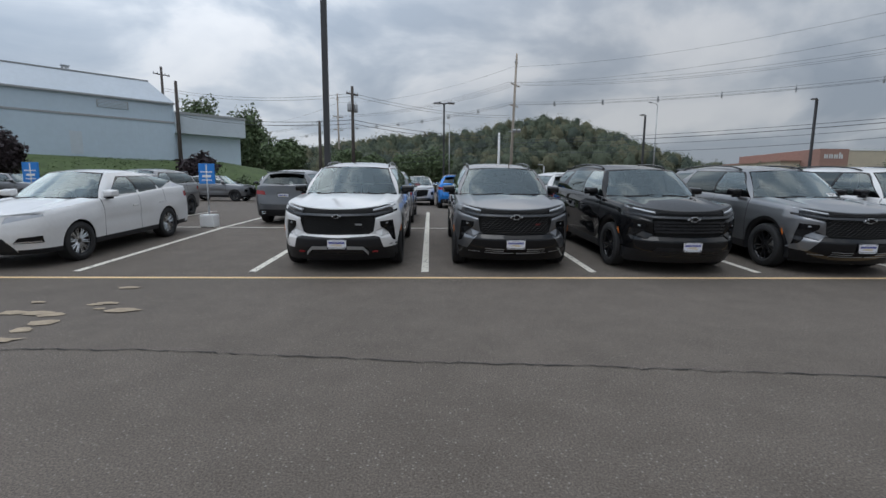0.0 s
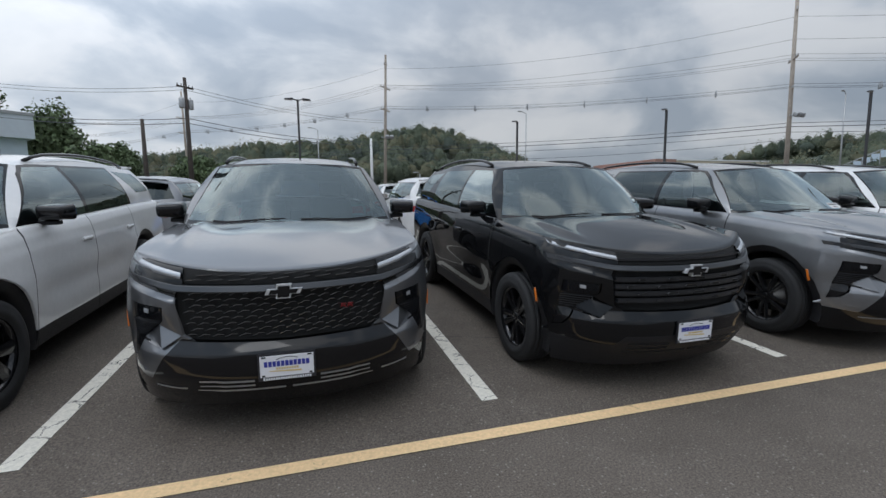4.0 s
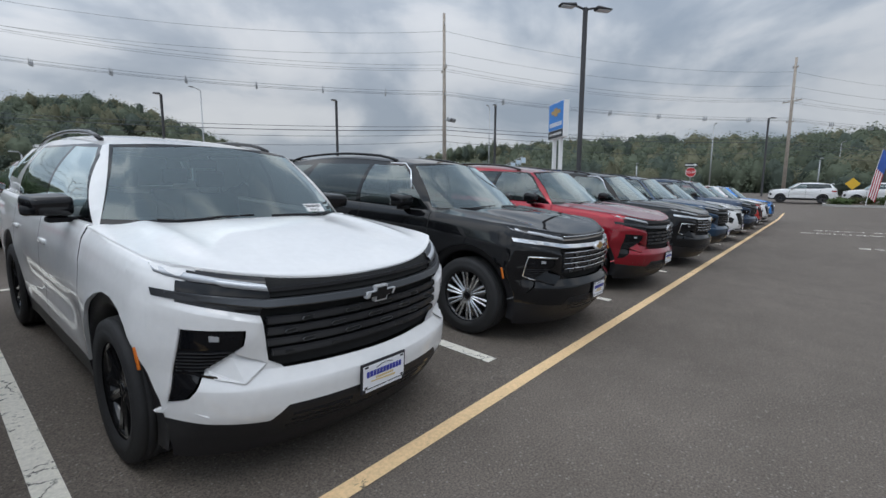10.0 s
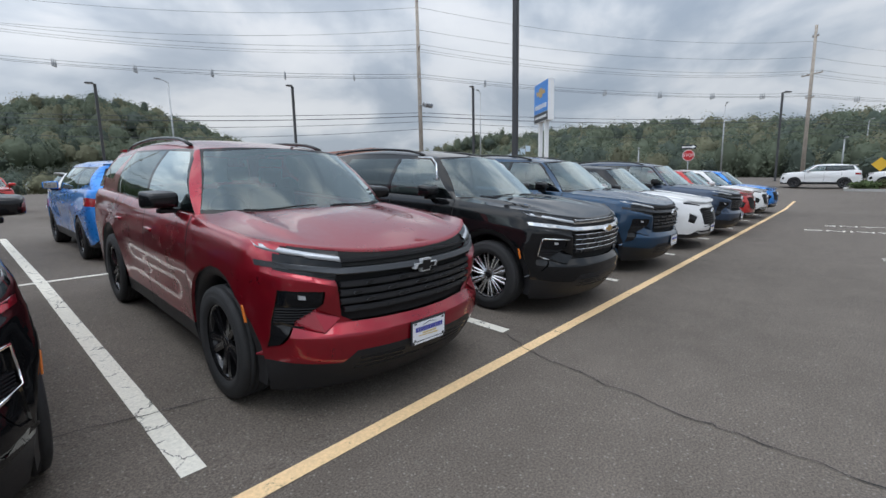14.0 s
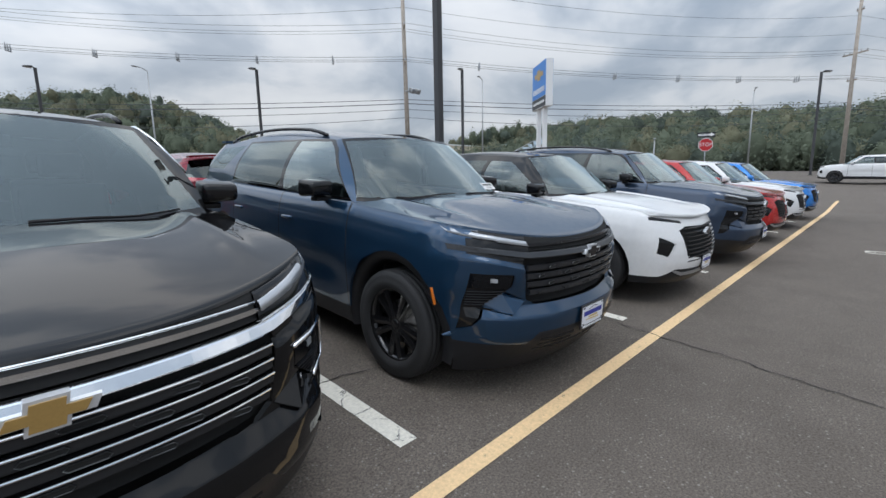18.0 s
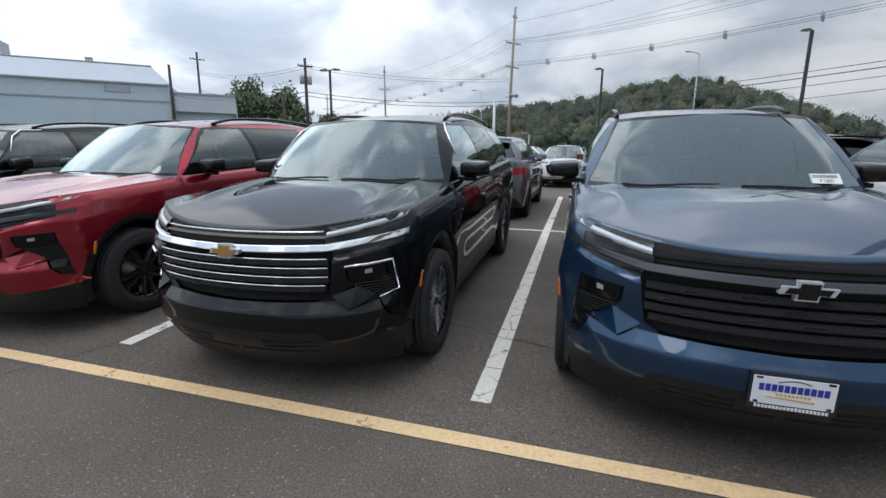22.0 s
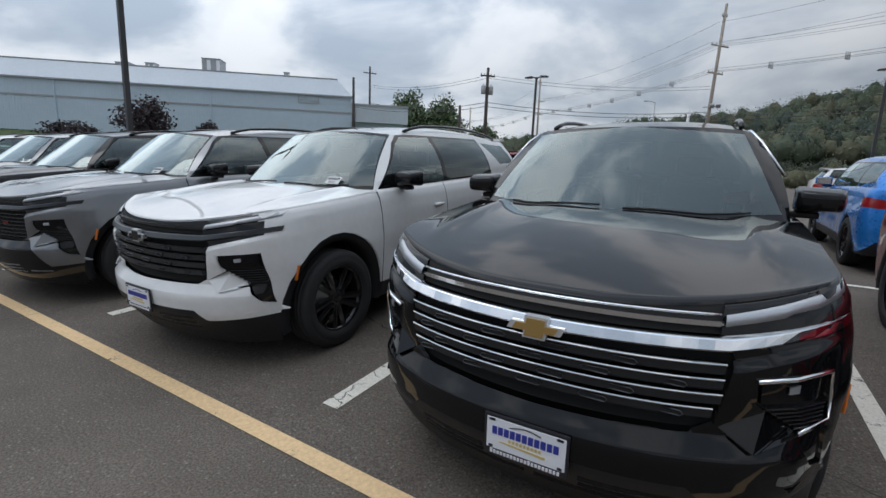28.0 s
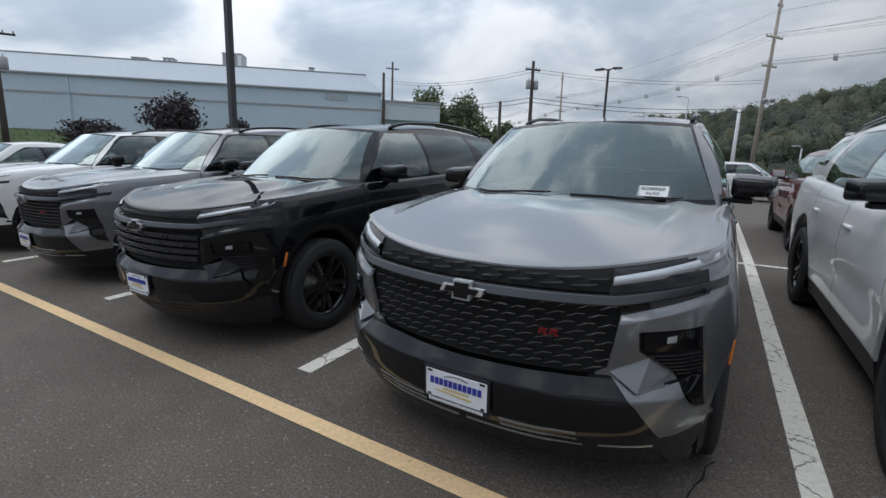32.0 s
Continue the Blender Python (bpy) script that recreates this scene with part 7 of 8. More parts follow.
def crown_cores(rng, trees, material, name):
    """Lumpy closed crowns under the leaf clumps of far woods, all in one mesh; trees: centre and radii."""
    nu, nv = 11, 6
    u = np.linspace(0, 2 * np.pi, nu, endpoint=False)
    v = np.linspace(0.12, np.pi - 0.3, nv)
    d = np.stack([np.outer(np.sin(v), np.cos(u)), np.outer(np.sin(v), np.sin(u)), np.outer(np.cos(v), np.ones(nu))], axis=2).reshape(-1, 3)
    quads = np.array([[r * nu + c, r * nu + (c + 1) % nu, (r + 1) * nu + (c + 1) % nu, (r + 1) * nu + c] for r in range(nv - 1) for c in range(nu)] + [[0, 2, 5, 8]])
    co, fa = [], []
    for k, (centre, radii) in enumerate(trees):
        lump = rng.uniform(0.62, 1.08, size=(len(d), 1))
        co.append(np.array(centre) + d * lump * np.array(radii) * 0.74)
        fa.append(quads[:, ::-1] + k * len(d))
    co, fa = np.concatenate(co), np.concatenate(fa)
    me = bpy.data.meshes.new(name)
    me.vertices.add(len(co))
    me.vertices.foreach_set("co", co.reshape(-1))
    me.loops.add(len(fa) * 4)
    me.loops.foreach_set("vertex_index", fa.reshape(-1).astype(np.int32))
    me.polygons.add(len(fa))
    me.polygons.foreach_set("loop_start", np.arange(0, len(fa) * 4, 4, dtype=np.int32))
    me.polygons.foreach_set("use_smooth", np.ones(len(fa), dtype=bool))
    me.update(calc_edges=True)
    me.materials.append(material)
    return me


def shrub(x, y, r, h, material, label, seed, z=None):
    rng = np.random.default_rng(seed)
    z = ground_z(x, y) + 0.1 if z is None else z
    t = thing("shrub", pose(x, y, z), label, "shrub", "shrubs")
    q = leaf_quads(rng, (0, 0, h * 0.5), (r, r, h * 0.55), 900, r * 0.085, 0.45)
    place("foliage", quad_mesh("foliage", q, material), None, t)
    bm = bmesh.new()
    for k in range(5):
        a = k * 1.3
        tube(bm, [(0.05 * math.cos(a), 0.05 * math.sin(a), -0.1), (r * 0.4 * math.cos(a), r * 0.4 * math.sin(a), h * 0.6)], 0.03, 0.01, 5)
    part("stems", bm, M["bark"], t)


rs = random.Random(8)
for k in range(13):
    shrub(52.3 + rs.uniform(-1.0, 1.0), 4.2 - k * 0.85, rs.uniform(0.4, 0.75), rs.uniform(0.45, 0.8), M["shrub"] if k % 3 else M["grass"], "low rounded shrub on the planted island", 40 + k)


def feather_flag(x, y, lean, seed):
    z = ground_z(x, y) + 0.1
    t = thing("feather_flag", pose(x, y, z, 0, 0, -80), "tall feather flag striped red and white with a blue top", "flag", "feather flags")
    pts = [(lean * (k / 12) ** 1.2, 0, 3.9 * k / 12) for k in range(13)]
    part("pole", tube(bmesh.new(), pts, 0.025, 0.012, 6), M["sign_white"], t)
    for j in range(7):
        bm = bmesh.new()
        rows = []
        for k in range(2, 13):
            px, _, pz = pts[k]
            w = 0.42 * min(1.0, (13 - k) / 3)
            u0, u1 = px + 0.02 + w * j / 7, px + 0.02 + w * (j + 1) / 7
            wob = 0.05 * math.sin(k * 0.9 + seed)
            rows.append(((u0, wob + 0.02 * j, pz - 0.06 * j), (u1, wob + 0.02 * (j + 1), pz - 0.06 * (j + 1)), k))
        for (a0, a1, ka), (b0, b1, kb) in zip(rows, rows[1:]):
            if ka < 8:
                bm.faces.new([bm.verts.new(c) for c in (a0, a1, b1, b0)])
        part("stripe", bm, M["flag_red"] if j % 2 == 0 else M["sign_white"], t, "red stripe" if j % 2 == 0 else "white stripe", True)
    bm = bmesh.new()
    g = []
    for k in range(8, 13):
        px, _, pz = pts[k]
        w = 0.42 * min(1.0, (13 - k) / 3)
        wob = 0.05 * math.sin(k * 0.9 + seed)
        g.append((bm.verts.new((px + 0.02, wob, pz)), bm.verts.new((px + 0.02 + w, wob + 0.14, pz - 0.42 * w / 0.42))))
    for p, q in zip(g, g[1:]):
        bm.faces.new((p[0], p[1], q[1], q[0]))
    part("canton", bm, M["flag_blue"], t, "blue top of the flag")


feather_flag(51.0, 2.85, 0.55, 1)
feather_flag(50.8, 1.9, 1.05, 2)

# ---- utility poles and wires ----
LINE = [(-50.0, 122.0, 19.5), (-19.0, 92.4, 20.0), (10.6, 63.7, 19.8), (45.1, 36.7, 19.6), (82.0, 9.3, 18.4), (118.0, -19.5, 18.5), (155.0, -48.0, 19.0)]
DIRN = Vector((35.5, -27.5, 0)).normalized()
ACROSS = Vector((-DIRN.y, DIRN.x, 0))
ARM = (15.5, 15.5, 15.67, 14.06, 13.04, 13.0, 13.0)       # crossarm of each pole of the line
UPPER = (15.9, 15.9, 16.0, 15.95, 15.0, 14.8, 14.8)      # thin wires
THICK = (13.2, 13.2, 13.1, 11.55, 10.65, 10.6, 10.6)     # spaced cables


def utility_pole(x, y, top, material, arms, label, lean=(0, 0), gear=False):
    z = ground_z(x, y)
    t = thing("utility_pole", pose(x, y, z), label, "utility pole", "utility poles")
    h = top - z
    part("pole", tube(bmesh.new(), [(0, 0, -0.2), (lean[0] * 0.5, lean[1] * 0.5, h * 0.5), (lean[0], lean[1], h)], 0.23, 0.14, 10), material, t)
    for zz, half in arms:
        zl = zz - z
        f = zl / h
        c = Vector((lean[0] * f, lean[1] * f, zl))
        a = ACROSS * half
        bm = bmesh.new()
        tube(bm, [c - a, c + a], 0.075, n=6)
        arm = part("crossarm", bm, material, t)
        for k in (-0.92, -0.45, 0.45, 0.92):
            p = c + a * k
            part("insulator", lathe(bmesh.new(), [(0.0, 0.26), (0.04, 0.25), (0.055, 0.18), (0.04, 0.15), (0.06, 0.1), (0.03, 0.06), (0.02, 0.0)], 8, "z", m=Matrix.Translation(p)), M["galv"], arm, "grey insulator")
    if gear:
        for sgn in (-1, 1):
            p = ACROSS * 0.42 * sgn
            part("transformer", lathe(bmesh.new(), [(0.0, 0.0), (0.22, 0.0), (0.24, 0.05), (0.24, 0.75), (0.2, 0.82), (0.06, 0.84), (0.05, 1.0), (0.0, 1.0)], 14, "z", m=Matrix.Translation((p.x, p.y, h - 2.6))), M["galv"], t, "grey transformer can")
    return t


for i, (x, y, top) in enumerate(LINE):
    utility_pole(x, y, top, M["wood_pole"], [(ARM[i], 1.25), (THICK[i] - 0.2, 1.1 if i < 3 else 0.5), (top - 1.2, 0.35)], "tall weathered wooden utility pole with crossarms", lean=(0.5, -0.1) if i == 2 else (-0.2, 0))
utility_pole(-8.9, 48.8, 12.0, M["dark_wood"], [(11.2, 0.8)], "dark wooden utility pole with two transformers", gear=True)
utility_pole(-12.7, 50.0, 8.6, M["dark_wood"], [], "short dark wooden pole")
utility_pole(-26.9, 48.4, 12.2, M["dark_wood"], [], "thin dark pole beside the warehouse")
utility_pole(8.9, 63.3, 9.2, M["sign_white"], [], "short pale pole beside the tall utility pole")
utility_pole(-34.4, 16.8, 9.6, M["dark_wood"], [(9.3, 1.2)], "weathered dark utility pole with a transformer near the grass bank", gear=True, lean=(-0.25, 0.1))
utility_pole(-36.0, 62.0, 17.0, M["dark_wood"], [(16.0, 1.0)], "dark wooden pole behind the warehouse")


def flood_lamp(x, y, z):
    t = thing("flood_lamp", pose(x, y, z), "pair of grey flood lamps on a utility pole", "lamp")
    part("bracket", tube(bmesh.new(), [(-0.5, 0, 0), (0.9, 0, 0)], 0.05, n=6), M["galv"], t)
    for dx in (0.3, 0.9):
        part("lamp_head", boxed(dx - 0.2, dx + 0.25, -0.25, 0.2, -0.1, 0.32, 0.05, pose(0, 0, 0, 25)), M["galv"], t)


flood_lamp(45.1, 36.4, 8.9)
flood_lamp(10.7, 63.4, 9.4)


def wire(a, b, sag, r, t, name="wire"):
    n = 14
    bm = bmesh.new()
    pts = [Vector(a).lerp(Vector(b), k / n) - Vector((0, 0, 4 * sag * (k / n) * (1 - k / n))) for k in range(n + 1)]
    tube(bm, pts, r, n=5)
    return part(name, bm, M["wire"], t)


for i, ((x0, y0, t0), (x1, y1, t1)) in enumerate(zip(LINE, LINE[1:])):
    t = thing("power_lines", pose(0, 0, 0), "dark overhead wires strung between the utility poles", "wires", "overhead wires")
    a15 = UPPER[i:i + 2]
    a13 = THICK[i:i + 2]
    wire((x0, y0, t0 - 1.7), (x1, y1, t1 - 1.7), 1.3, 0.013, t)
    for z0, z1, off in ((a15[0], a15[1], 0.2), (ARM[i] + 0.2, ARM[i + 1] + 0.2, -1.1), (ARM[i] + 0.2, ARM[i + 1] + 0.2, 1.1), (ARM[i] + 0.25, ARM[i + 1] + 0.25, 0.5)):
        o = ACROSS * off
        wire((x0 + o.x, y0 + o.y, z0), (x1 + o.x, y1 + o.y, z1), 1.15, 0.013, t)
    for k, off in enumerate((-0.3, 0.0, 0.3)):
        o = ACROSS * off
        wire((x0 + o.x, y0 + o.y, a13[0] + 0.3 * (k == 1)), (x1 + o.x, y1 + o.y, a13[1] + 0.3 * (k == 1)), 0.75, 0.015, t, "thick_cable")
    for k in range(1, 7):
        f = k / 7
        p = Vector((x0, y0, a13[0])).lerp(Vector((x1, y1, a13[1])), f) - Vector((0, 0, 3.0 * f * (1 - f)))
        bm = bmesh.new()
        box(bm, -0.05, 0.05, -0.3, 0.3, -0.22, -0.16, 0.01)
        for dy in (-0.25, 0.0, 0.25):
            lathe(bm, [(0.05, -0.2), (0.07, 0.0), (0.05, 0.2), (0.02, 0.42)], 6, "z", m=Matrix.Translation((0, dy, 0)))
        part("cable_spacer", bm, M["galv"], t, "", True, pose(p.x, p.y, p.z, 0, 0, -37.8))
    for k, (z, r, s_) in enumerate(((8.25, 0.025, 0.45), (7.9, 0.035, 0.5), (7.4, 0.022, 0.6), (6.7, 0.022, 0.8))):
        zz = z if i < 4 else z - 0.3
        wire((x0, y0, zz), (x1, y1, zz), s_, r, t, "telephone_cable")
t = thing("power_lines", pose(0, 0, 0), "dark overhead wires running to the dark poles", "wires", "overhead wires")
for z, r in ((11.3, 0.018), (11.0, 0.018), (8.6, 0.03), (8.2, 0.03)):
    wire((-8.9, 48.8, z), (10.6, 63.7, z + 0.3), 0.6, r, t)
    wire((-8.9, 48.8, z), (-36.0, 62.0, z + 3), 0.8, r, t)
wire((-12.7, 50.0, 8.3), (-26.9, 48.4, 8.8), 0.5, 0.02, t)

# ---- warehouse and grass bank ----
WC = Vector((-27.4, 48.6, 0))
WD = Vector((math.cos(radians(40)), math.sin(radians(40)), 0))
WN = Vector((-WD.y, WD.x, 0))


def wp(along, back, z):
    p = WC + WD * along + WN * back
    return (p.x, p.y, z)


def hexa(bm, a0, a1, b0, b1, z0, z1, top_in=0.0):
    """A block along the warehouse front; top_in: how far its top edge leans back."""
    lo = [bm.verts.new(wp(a, b, z0)) for a, b in ((a0, b0), (a1, b0), (a1, b1), (a0, b1))]
    hi = [bm.verts.new(wp(a, b, z1)) for a, b in ((a0, b0 + top_in), (a1 - top_in * 1.15, b0 + top_in), (a1 - top_in * 1.15, b1), (a0, b1))]
    fs = [bm.faces.new(lo[::-1]), bm.faces.new(hi)] + [bm.faces.new((lo[k], lo[(k + 1) % 4], hi[(k + 1) % 4], hi[k])) for k in range(4)]
    return fs


def warehouse():
    t = thing("warehouse", pose(0, 0, 0), "long pale blue-grey metal warehouse above a grass bank", "building")
    bm = bmesh.new()
    hexa(bm, -95, 0, 0, 30, 3.2, 10.0)
    part("wall", bm, M["siding"], t, "pale blue metal siding", False)
    bm = bmesh.new()
    hexa(bm, -95, 0.12, -0.12, 30, 10.0, 12.2, 1.75)
    part("roof", bm, M["roofing"], t, "pale sheet metal roof", False)
    bm = bmesh.new()
    for k in range(316):
        a = -94.7 + k * 0.3
        hexa(bm, a, a + 0.05, -0.025, 0.0, 3.3, 7.9)
        hexa(bm, a, a + 0.05, -0.025, 0.0, 8.18, 9.9)
    ribs = part("siding_ribs", bm, M["siding"], t, "", False)
    ribs["kind"] = "stuff"
    for z0, z1, d in ((9.84, 10.02, -0.2), (7.95, 8.13, -0.06), (12.16, 12.28, 1.55)):
        bm = bmesh.new()
        hexa(bm, -95, 0.1 if d < 0 else -1.8, d, d + 0.08, z0, z1)
        part("trim", bm, M["galv"], t, "grey trim line", False)
    for a in (-16.5, -33.0, -49.5, -66.0):
        bm = bmesh.new()
        hexa(bm, a, a + 0.12, -0.14, -0.03, 3.3, 9.8)
        part("downpipe", bm, M["siding"], t, "", False)
    bm = bmesh.new()
    hexa(bm, -6.4, -3.9, -0.05, 0.0, 8.9, 9.6)
    louvre = part("louvre", bm, M["galv"], t, "grey louvred vent", False)
    bm = bmesh.new()
    for k in range(5):
        hexa(bm, -6.3, -4.0, -0.09, -0.05, 8.95 + k * 0.13, 9.02 + k * 0.13)
    part("louvre_slats", bm, M["siding"], louvre, "", False)
    bm = bmesh.new()
    hexa(bm, -8.6, -7.7, -0.05, 0.0, 4.4, 6.5)
    part("door", bm, M["roofing"], t, "pale steel door", False)
    # low wing on the corner
    bm = bmesh.new()
    hexa(bm, 0.02, 6.6, 0.4, 14, 3.2, 7.0)
    part("wing_wall", bm, M["siding"], t, "", False)
    bm = bmesh.new()
    hexa(bm, 0.02, 7.0, -0.35, 14.2, 7.0, 9.15)
    part("wing_fascia", bm, M["roofing"], t, "deep pale fascia of the low wing", False)
    bm = bmesh.new()
    hexa(bm, 0.02, 7.05, -0.42, -0.34, 8.95, 9.2)
    part("wing_trim", bm, M["galv"], t, "", False)


warehouse()


def roof_unit(along, back, w, h, label):
    p = wp(along, back, 12.15)
    t = thing("roof_unit", pose(*p, 0, 0, 40), label, "ventilation unit", "roof units")
    part("casing", boxed(-w / 2, w / 2, -w / 2, w / 2, 0.25, h, 0.03), M["galv"], t, "", False)
    part("curb", boxed(-w / 2.4, w / 2.4, -w / 2.4, w / 2.4, -0.3, 0.25), M["roofing"], t, "", False)
    for k in range(4):
        x = -w / 2 + w * (k + 0.5) / 4
        part("panel", boxed(x - w * 0.1, x + w * 0.1, -w / 2 - 0.015, -w / 2, 0.4, h - 0.15), M["sign_white"] if k % 2 else M["galv"], t, "", False)
    part("cap", boxed(-w / 2 - 0.06, w / 2 + 0.06, -w / 2 - 0.06, w / 2 + 0.06, h, h + 0.06, 0.01), M["galv"], t, "", False)


roof_unit(-17.6, 5.5, 2.2, 2.0, "grey roof-top ventilation unit")
roof_unit(-8.3, 3.5, 0.6, 0.75, "small grey roof vent")
roof_unit(-24.5, 4.5, 1.1, 0.9, "grey roof vent with a hood")
roof_unit(-27.5, 4.5, 1.6, 0.7, "low grey roof unit")


def bank():
    bm = bmesh.new()
    prof = [(-13.5, 0.66), (-12.5, 0.95), (-9.5, 1.9), (-6.0, 3.0), (-3.5, 3.7), (-2.0, 4.05), (2.0, 4.2)]
    al = [-100 + 4 * k for k in range(27)] + [8, 12, 15, 18, 21]
    g = []
    rnd = random.Random(2)
    for a in al:
        fade = smoothstep(21, 4, a)
        g.append([bm.verts.new(wp(a, b - (0.0 if a < 6 else 0), 0.62 + (z - 0.62) * fade + rnd.uniform(-0.06, 0.06) * (0 < i < 6))) for i, (b, z) in enumerate(prof)])
    for p, q in zip(g, g[1:]):
        for i in range(len(prof) - 1):
            bm.faces.new((p[i], q[i], q[i + 1], p[i + 1]))
    bmesh.ops.recalc_face_normals(bm, faces=bm.faces[:])
    if sum(f.normal.z for f in bm.faces) < 0:
        bmesh.ops.reverse_faces(bm, faces=bm.faces[:])
    tagged(part("grass_bank", bm, M["grass"], None), "sloping green grass bank below the warehouse", "grass", kind="structure")
    rng = np.random.default_rng(4)
    n = 9000
    a = rng.uniform(-60, 14, n)
    b = rng.uniform(-13.2, -1.0, n)
    zz = 0.62 + (np.interp(b, [p[0] for p in prof], [p[1] for p in prof]) - 0.62) * np.clip((21 - a) / 17, 0, 1)
    c = np.array(WC)[None, :] + a[:, None] * np.array(WD)[None, :] + b[:, None] * np.array(WN)[None, :]
    c[:, 2] = zz
    th = rng.uniform(0, 6.28, n)
    u = np.stack([np.cos(th), np.sin(th), np.zeros(n)], 1) * 0.07
    h = np.stack([rng.normal(0, 0.05, n), rng.normal(0, 0.05, n), rng.uniform(0.03, 0.08, n)], 1)
    q = np.stack([c - u, c + u, c + u * 0.6 + h, c - u * 0.6 + h], axis=1)
    tagged(place("grass_tufts", quad_mesh("grass_tufts", q, M["grass"]), None, None), "short green grass tufts on the bank", "grass", kind="stuff")


bank()


def bank_z(p):
    d = Vector((p[0], p[1], 0)) - WC
    b, a = d.dot(WN), d.dot(WD)
    z = interp(b, (-13.5, -12.5, -9.5, -6.0, -3.5, -2.0, 2.0), (0.66, 0.95, 1.9, 3.0, 3.7, 4.05, 4.2))
    return max(ground_z(p[0], p[1]), 0.62 + (z - 0.62) * smoothstep(21, 4, a)) if b > -13.5 else ground_z(p[0], p[1])


def tree(x, y, z, height, crown_r, trunk_h, material, label, seed, leaf=0.16, n=2600):
    """A tapered trunk, forked limbs and a crown of many small leaf clumps."""
    rng = np.random.default_rng(seed)
    rnd = random.Random(seed)
    t = thing("tree", pose(x, y, z), label, "tree", "trees")
    bm = bmesh.new()
    r0 = max(0.06, crown_r * 0.06)
    tube(bm, [(0, 0, -0.2), (0.05, 0.02, trunk_h * 0.6), (0.0, 0.1, trunk_h), (0.1, 0.0, height * 0.6)], r0, r0 * 0.5, 9)
    part("trunk", bm, M["bark"], t)
    quads = []
    lobes = 9
    for k in range(lobes):
        a = k * 2.4 + rnd.uniform(-0.3, 0.3)
        f = rnd.uniform(0.25, 1.0)
        cz = trunk_h + (height - trunk_h) * rnd.uniform(0.25, 0.82)
        rr = crown_r * 0.62 * (1 - 0.35 * abs((cz - trunk_h) / (height - trunk_h) - 0.45))
        c = (math.cos(a) * rr * f, math.sin(a) * rr * f, cz)
        bm = bmesh.new()
        tube(bm, [(0, 0, trunk_h * rnd.uniform(0.8, 1.0)), (c[0] * 0.5, c[1] * 0.5, (trunk_h + cz) / 2), c], r0 * 0.5, r0 * 0.12, 6)
        part("limb", bm, M["bark"], t)
        quads.append(leaf_quads(rng, c, (crown_r * 0.52, crown_r * 0.52, (height - trunk_h) * 0.26), n // lobes, leaf, 0.3))
    quads.append(leaf_quads(rng, (0, 0, (trunk_h + height) / 2), (crown_r * 0.85, crown_r * 0.85, (height - trunk_h) * 0.48), n // 2, leaf, 0.6))
    place("crown", quad_mesh("crown", np.concatenate(quads), material), None, t)


for x, y, h, r, seed in ((-18.0, 34.2, 3.3, 1.35, 11), (-29.6, 31.3, 4.0, 1.5, 12), (-32.5, 27.1, 6.2, 2.7, 13), (-37.8, 23.5, 3.5, 2.7, 14)):
    tree(x, y, bank_z((x, y)), h, r, h * 0.22, M["leaf_red"], "small plum tree with dark purple leaves", seed, 0.11, 2400)
for x, y, r, h, seed in ((-15.6, 36.3, 0.95, 1.7, 21), (-13.4, 37.2, 0.9, 1.6, 22), (-22.0, 39.5, 0.55, 1.3, 23), (-36.0, 29.5, 1.3, 1.5, 24), (-38.2, 28.3, 1.3, 1.5, 25), (-11.0, 39.5, 1.2, 1.9, 26), (-9.0, 41.0, 1.3, 2.1, 27)):
    shrub(x, y, r, h, M["leaf"], "rounded green shrub on the bank", seed, bank_z((x, y)))
for x, y, h, r, seed in ((-37.0, 74.5, 14.5, 5.2, 31), (-30.5, 76.0, 13.0, 4.4, 32), (-26.0, 82.0, 9.0, 3.4, 33), (-17.0, 88.0, 8.0, 3.6, 34), (-11.0, 78.0, 6.5, 3.0, 35), (-5.0, 90.0, 7.5, 3.4, 36), (-20.5, 60.0, 6.5, 2.2, 37), (0.5, 100.0, 9.5, 4.5, 38), (-52.0, 95.0, 15.0, 6.0, 39)):
    tree(x, y, ground_z(x, y), h, r, h * 0.2, M["leaf"], "broad green deciduous tree beyond the lot", seed, 0.19, 6500)

# ---- hills, woods and the far store ----


def land(x, y):
    """Height of the wooded hills."""
    p = interp(x + (250 - y) * 0.10, (-330, -200, -110, -63, -38, -20, 5, 30, 42, 61, 80, 99, 122, 139, 175), (2, 5, 9, 14, 18, 21, 22, 26, 30, 33, 30, 22, 12, 6, 1))
    hill = p * math.exp(-((y - 255) / 75) ** 2) if y < 255 else p * math.exp(-((y - 255) / 160) ** 2)
    q = interp(y, (-400, -200, -60, -3, 15, 33, 53, 77, 104, 137, 168, 186, 215, 260), (17, 16, 14, 13, 13, 14, 16, 16.5, 16.5, 18.5, 18, 14.5, 7, 2))
    ridge = q * smoothstep(105, 225, x)
    return max(hill, ridge) + 0.6


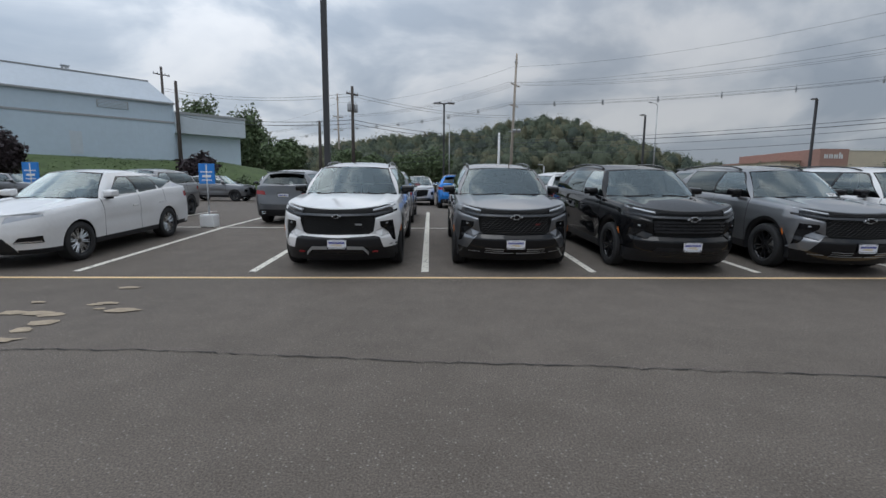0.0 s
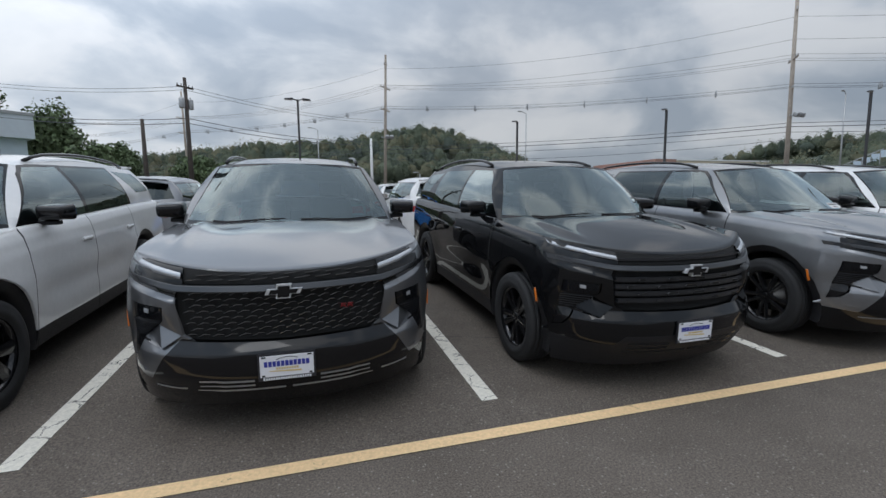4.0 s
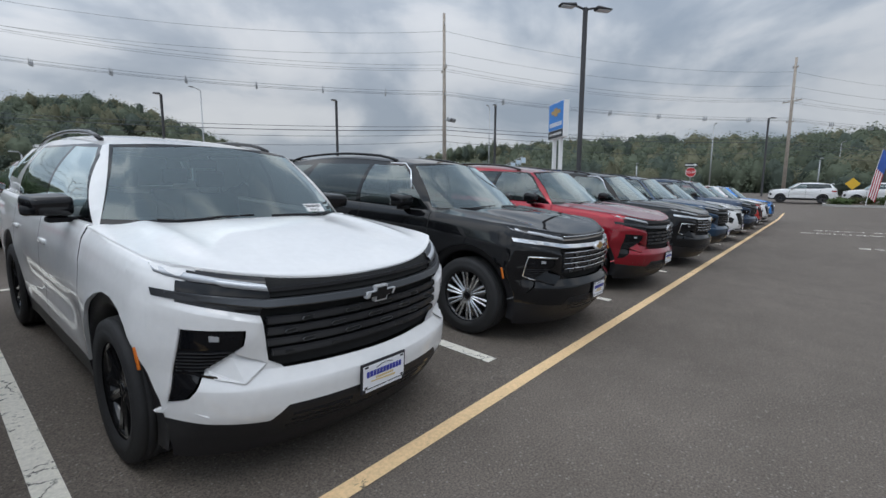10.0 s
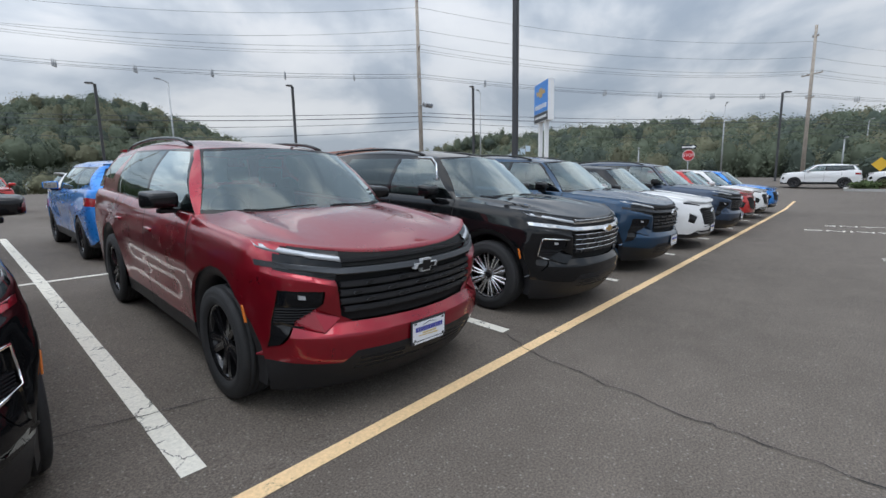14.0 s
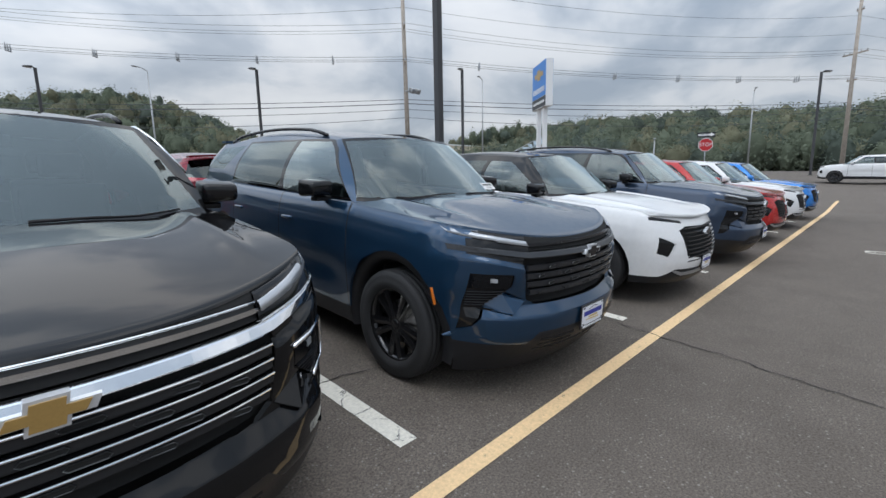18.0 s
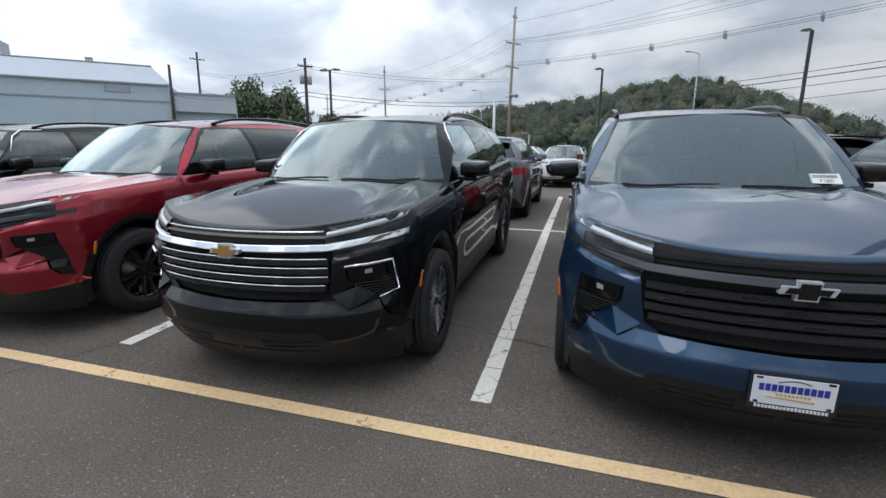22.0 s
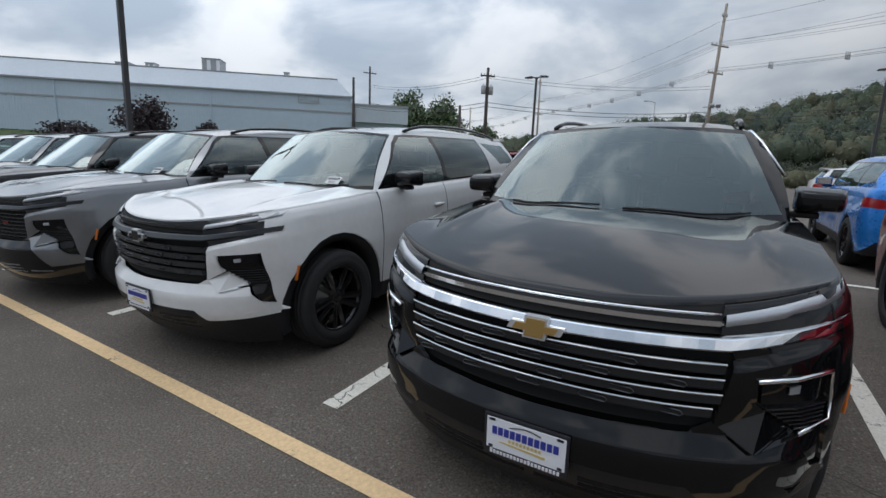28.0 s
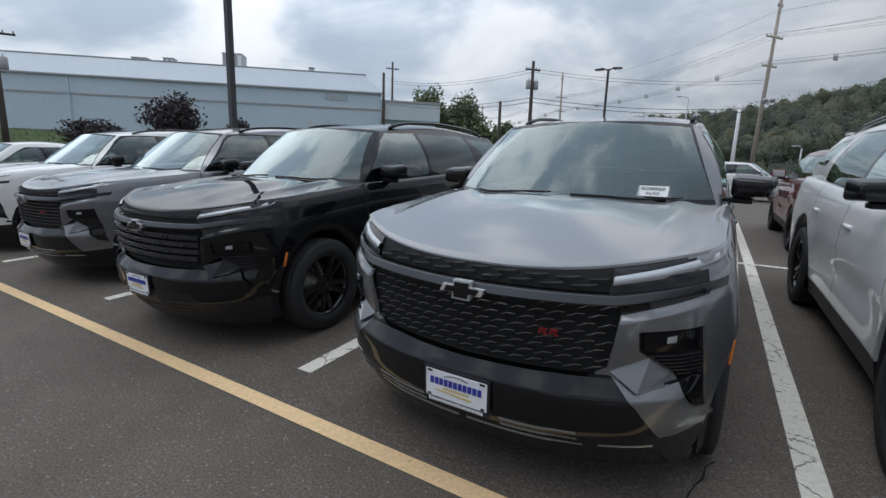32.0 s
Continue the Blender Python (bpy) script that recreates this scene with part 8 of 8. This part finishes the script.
def hills():
    bm = bmesh.new()
    xs = list(range(-340, 421, 20))
    ys = list(range(-400, 441, 20))
    vs = {}
    for x in xs:
        for y in ys:
            if (y > 120) or x > 95:
                vs[(x, y)] = bm.verts.new((x, y, land(x, y) - 0.6 + (0.05 if land(x, y) > 1.0 else -0.5)))
    for x in xs[:-1]:
        for y in ys[:-1]:
            k = [(x, y), (x + 20, y), (x + 20, y + 20), (x, y + 20)]
            if all(q in vs for q in k):
                bm.faces.new([vs[q] for q in k])
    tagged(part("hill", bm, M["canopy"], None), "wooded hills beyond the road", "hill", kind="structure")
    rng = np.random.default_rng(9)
    # these leaf colours carry the haze of distance
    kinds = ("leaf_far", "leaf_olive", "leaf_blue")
    hill_trees, road_trees = {k: [] for k in kinds}, {k: [] for k in kinds}
    n = 0
    while n < 4600:
        if n % 2:
            x, y = rng.uniform(-240, 190), rng.uniform(150, 275)
        else:
            x, y = rng.uniform(112, 262), rng.uniform(-170, 215)
            if x - 112 > rng.random() * 150 + 20 and y < -60:
                continue
        z = land(x, y)
        n += 1
        if (y > 120 and x < 112 and z < 3.0 and rng.random() < 0.6) or (90 < x < 205 and 110 < y < 195):
            continue
        h = rng.uniform(5.0, 10.5)
        r = rng.uniform(2.2, 4.2)
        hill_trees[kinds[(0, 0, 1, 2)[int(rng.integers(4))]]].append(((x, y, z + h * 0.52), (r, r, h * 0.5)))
    for k in range(420):
        if k < 260:
            x, y, h = rng.uniform(100, 118), rng.uniform(-110, 150), rng.uniform(4, 9)
        else:
            x, y, h = rng.uniform(-120, 100), rng.uniform(105, 150), rng.uniform(3, 7)
        base = land(x, y) if k < 260 else 0.0
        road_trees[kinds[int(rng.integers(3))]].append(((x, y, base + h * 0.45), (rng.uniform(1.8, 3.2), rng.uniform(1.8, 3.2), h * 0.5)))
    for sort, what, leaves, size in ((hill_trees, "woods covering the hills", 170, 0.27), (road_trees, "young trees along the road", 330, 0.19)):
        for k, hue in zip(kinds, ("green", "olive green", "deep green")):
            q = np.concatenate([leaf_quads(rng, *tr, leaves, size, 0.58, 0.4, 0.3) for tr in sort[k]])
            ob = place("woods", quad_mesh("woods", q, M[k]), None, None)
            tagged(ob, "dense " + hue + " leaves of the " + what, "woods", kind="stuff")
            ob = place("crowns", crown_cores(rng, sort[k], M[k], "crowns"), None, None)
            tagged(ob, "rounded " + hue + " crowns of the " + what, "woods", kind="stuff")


hills()


def store():
    t = thing("store", pose(0, 0, 0), "low brick and tan store across the road", "building")
    part("brick_block", boxed(131, 141, 150, 190, 0, 15.8, 0), M["brick_wall"], t, "red brick front", False)
    part("tan_block", boxed(141, 192, 151, 190, 0, 15.4, 0), M["tan_wall"], t, "tan stucco front", False)
    part("parapet", boxed(140.8, 192.2, 150.8, 190, 15.4, 15.9, 0), M["sign_white"], t, "", False)
    part("roof", boxed(131.2, 140.8, 150.2, 190, 15.8, 15.9), M["roofing"], t, "", False)
    part("low_block", boxed(124, 131, 158, 190, 0, 12.0), M["tan_wall"], t, "", False)
    part("low_roof", boxed(123.5, 131, 157.5, 190, 12.0, 12.5), M["brick_wall"], t, "", False)
    b = bmesh.new()
    for k in range(4):
        x0 = 132.5 + k * 1.7
        box(b, x0, x0 + 0.4, 149.8, 150, 12.6, 14.6 if k == 3 else 14.0)
        box(b, x0 + 0.8, x0 + 1.2, 149.8, 150, 12.6, 14.0)
        box(b, x0 + 0.2, x0 + 1.0, 149.8, 150, 13.2 + 0.3 * (k % 2), 13.6 + 0.3 * (k % 2))
    part("shop_sign", b, M["sign_white"], t, "white shop letters as plain bars", False)
    for x in (146, 163, 180):
        part("roof_unit", boxed(x, x + 3.0, 165, 168, 15.4, 17.0, 0.1), M["galv"], t, "", False)


store()


def stair_frame():
    """A grey steel stair structure far beside the road."""
    t = thing("steel_stair", pose(118, 84, land(118, 84) - 0.5, 0, 0, -50), "grey steel stair structure beyond the road", "structure")
    for k in range(9):
        part("post", boxed(k * 1.5 - 0.1, k * 1.5 + 0.1, -0.1, 0.1, 0, 4 + k * 0.75), M["galv"], t, "", False)
        part("panel", boxed(k * 1.5, k * 1.5 + 1.4, -0.05, 0.05, 3 + k * 0.75, 4.6 + k * 0.75), M["siding"], t, "", False)
    bm = bmesh.new()
    tube(bm, [(0, 0, 4.6), (12.5, 0, 10.9)], 0.12, n=6)
    part("rail", bm, M["galv"], t)


stair_frame()
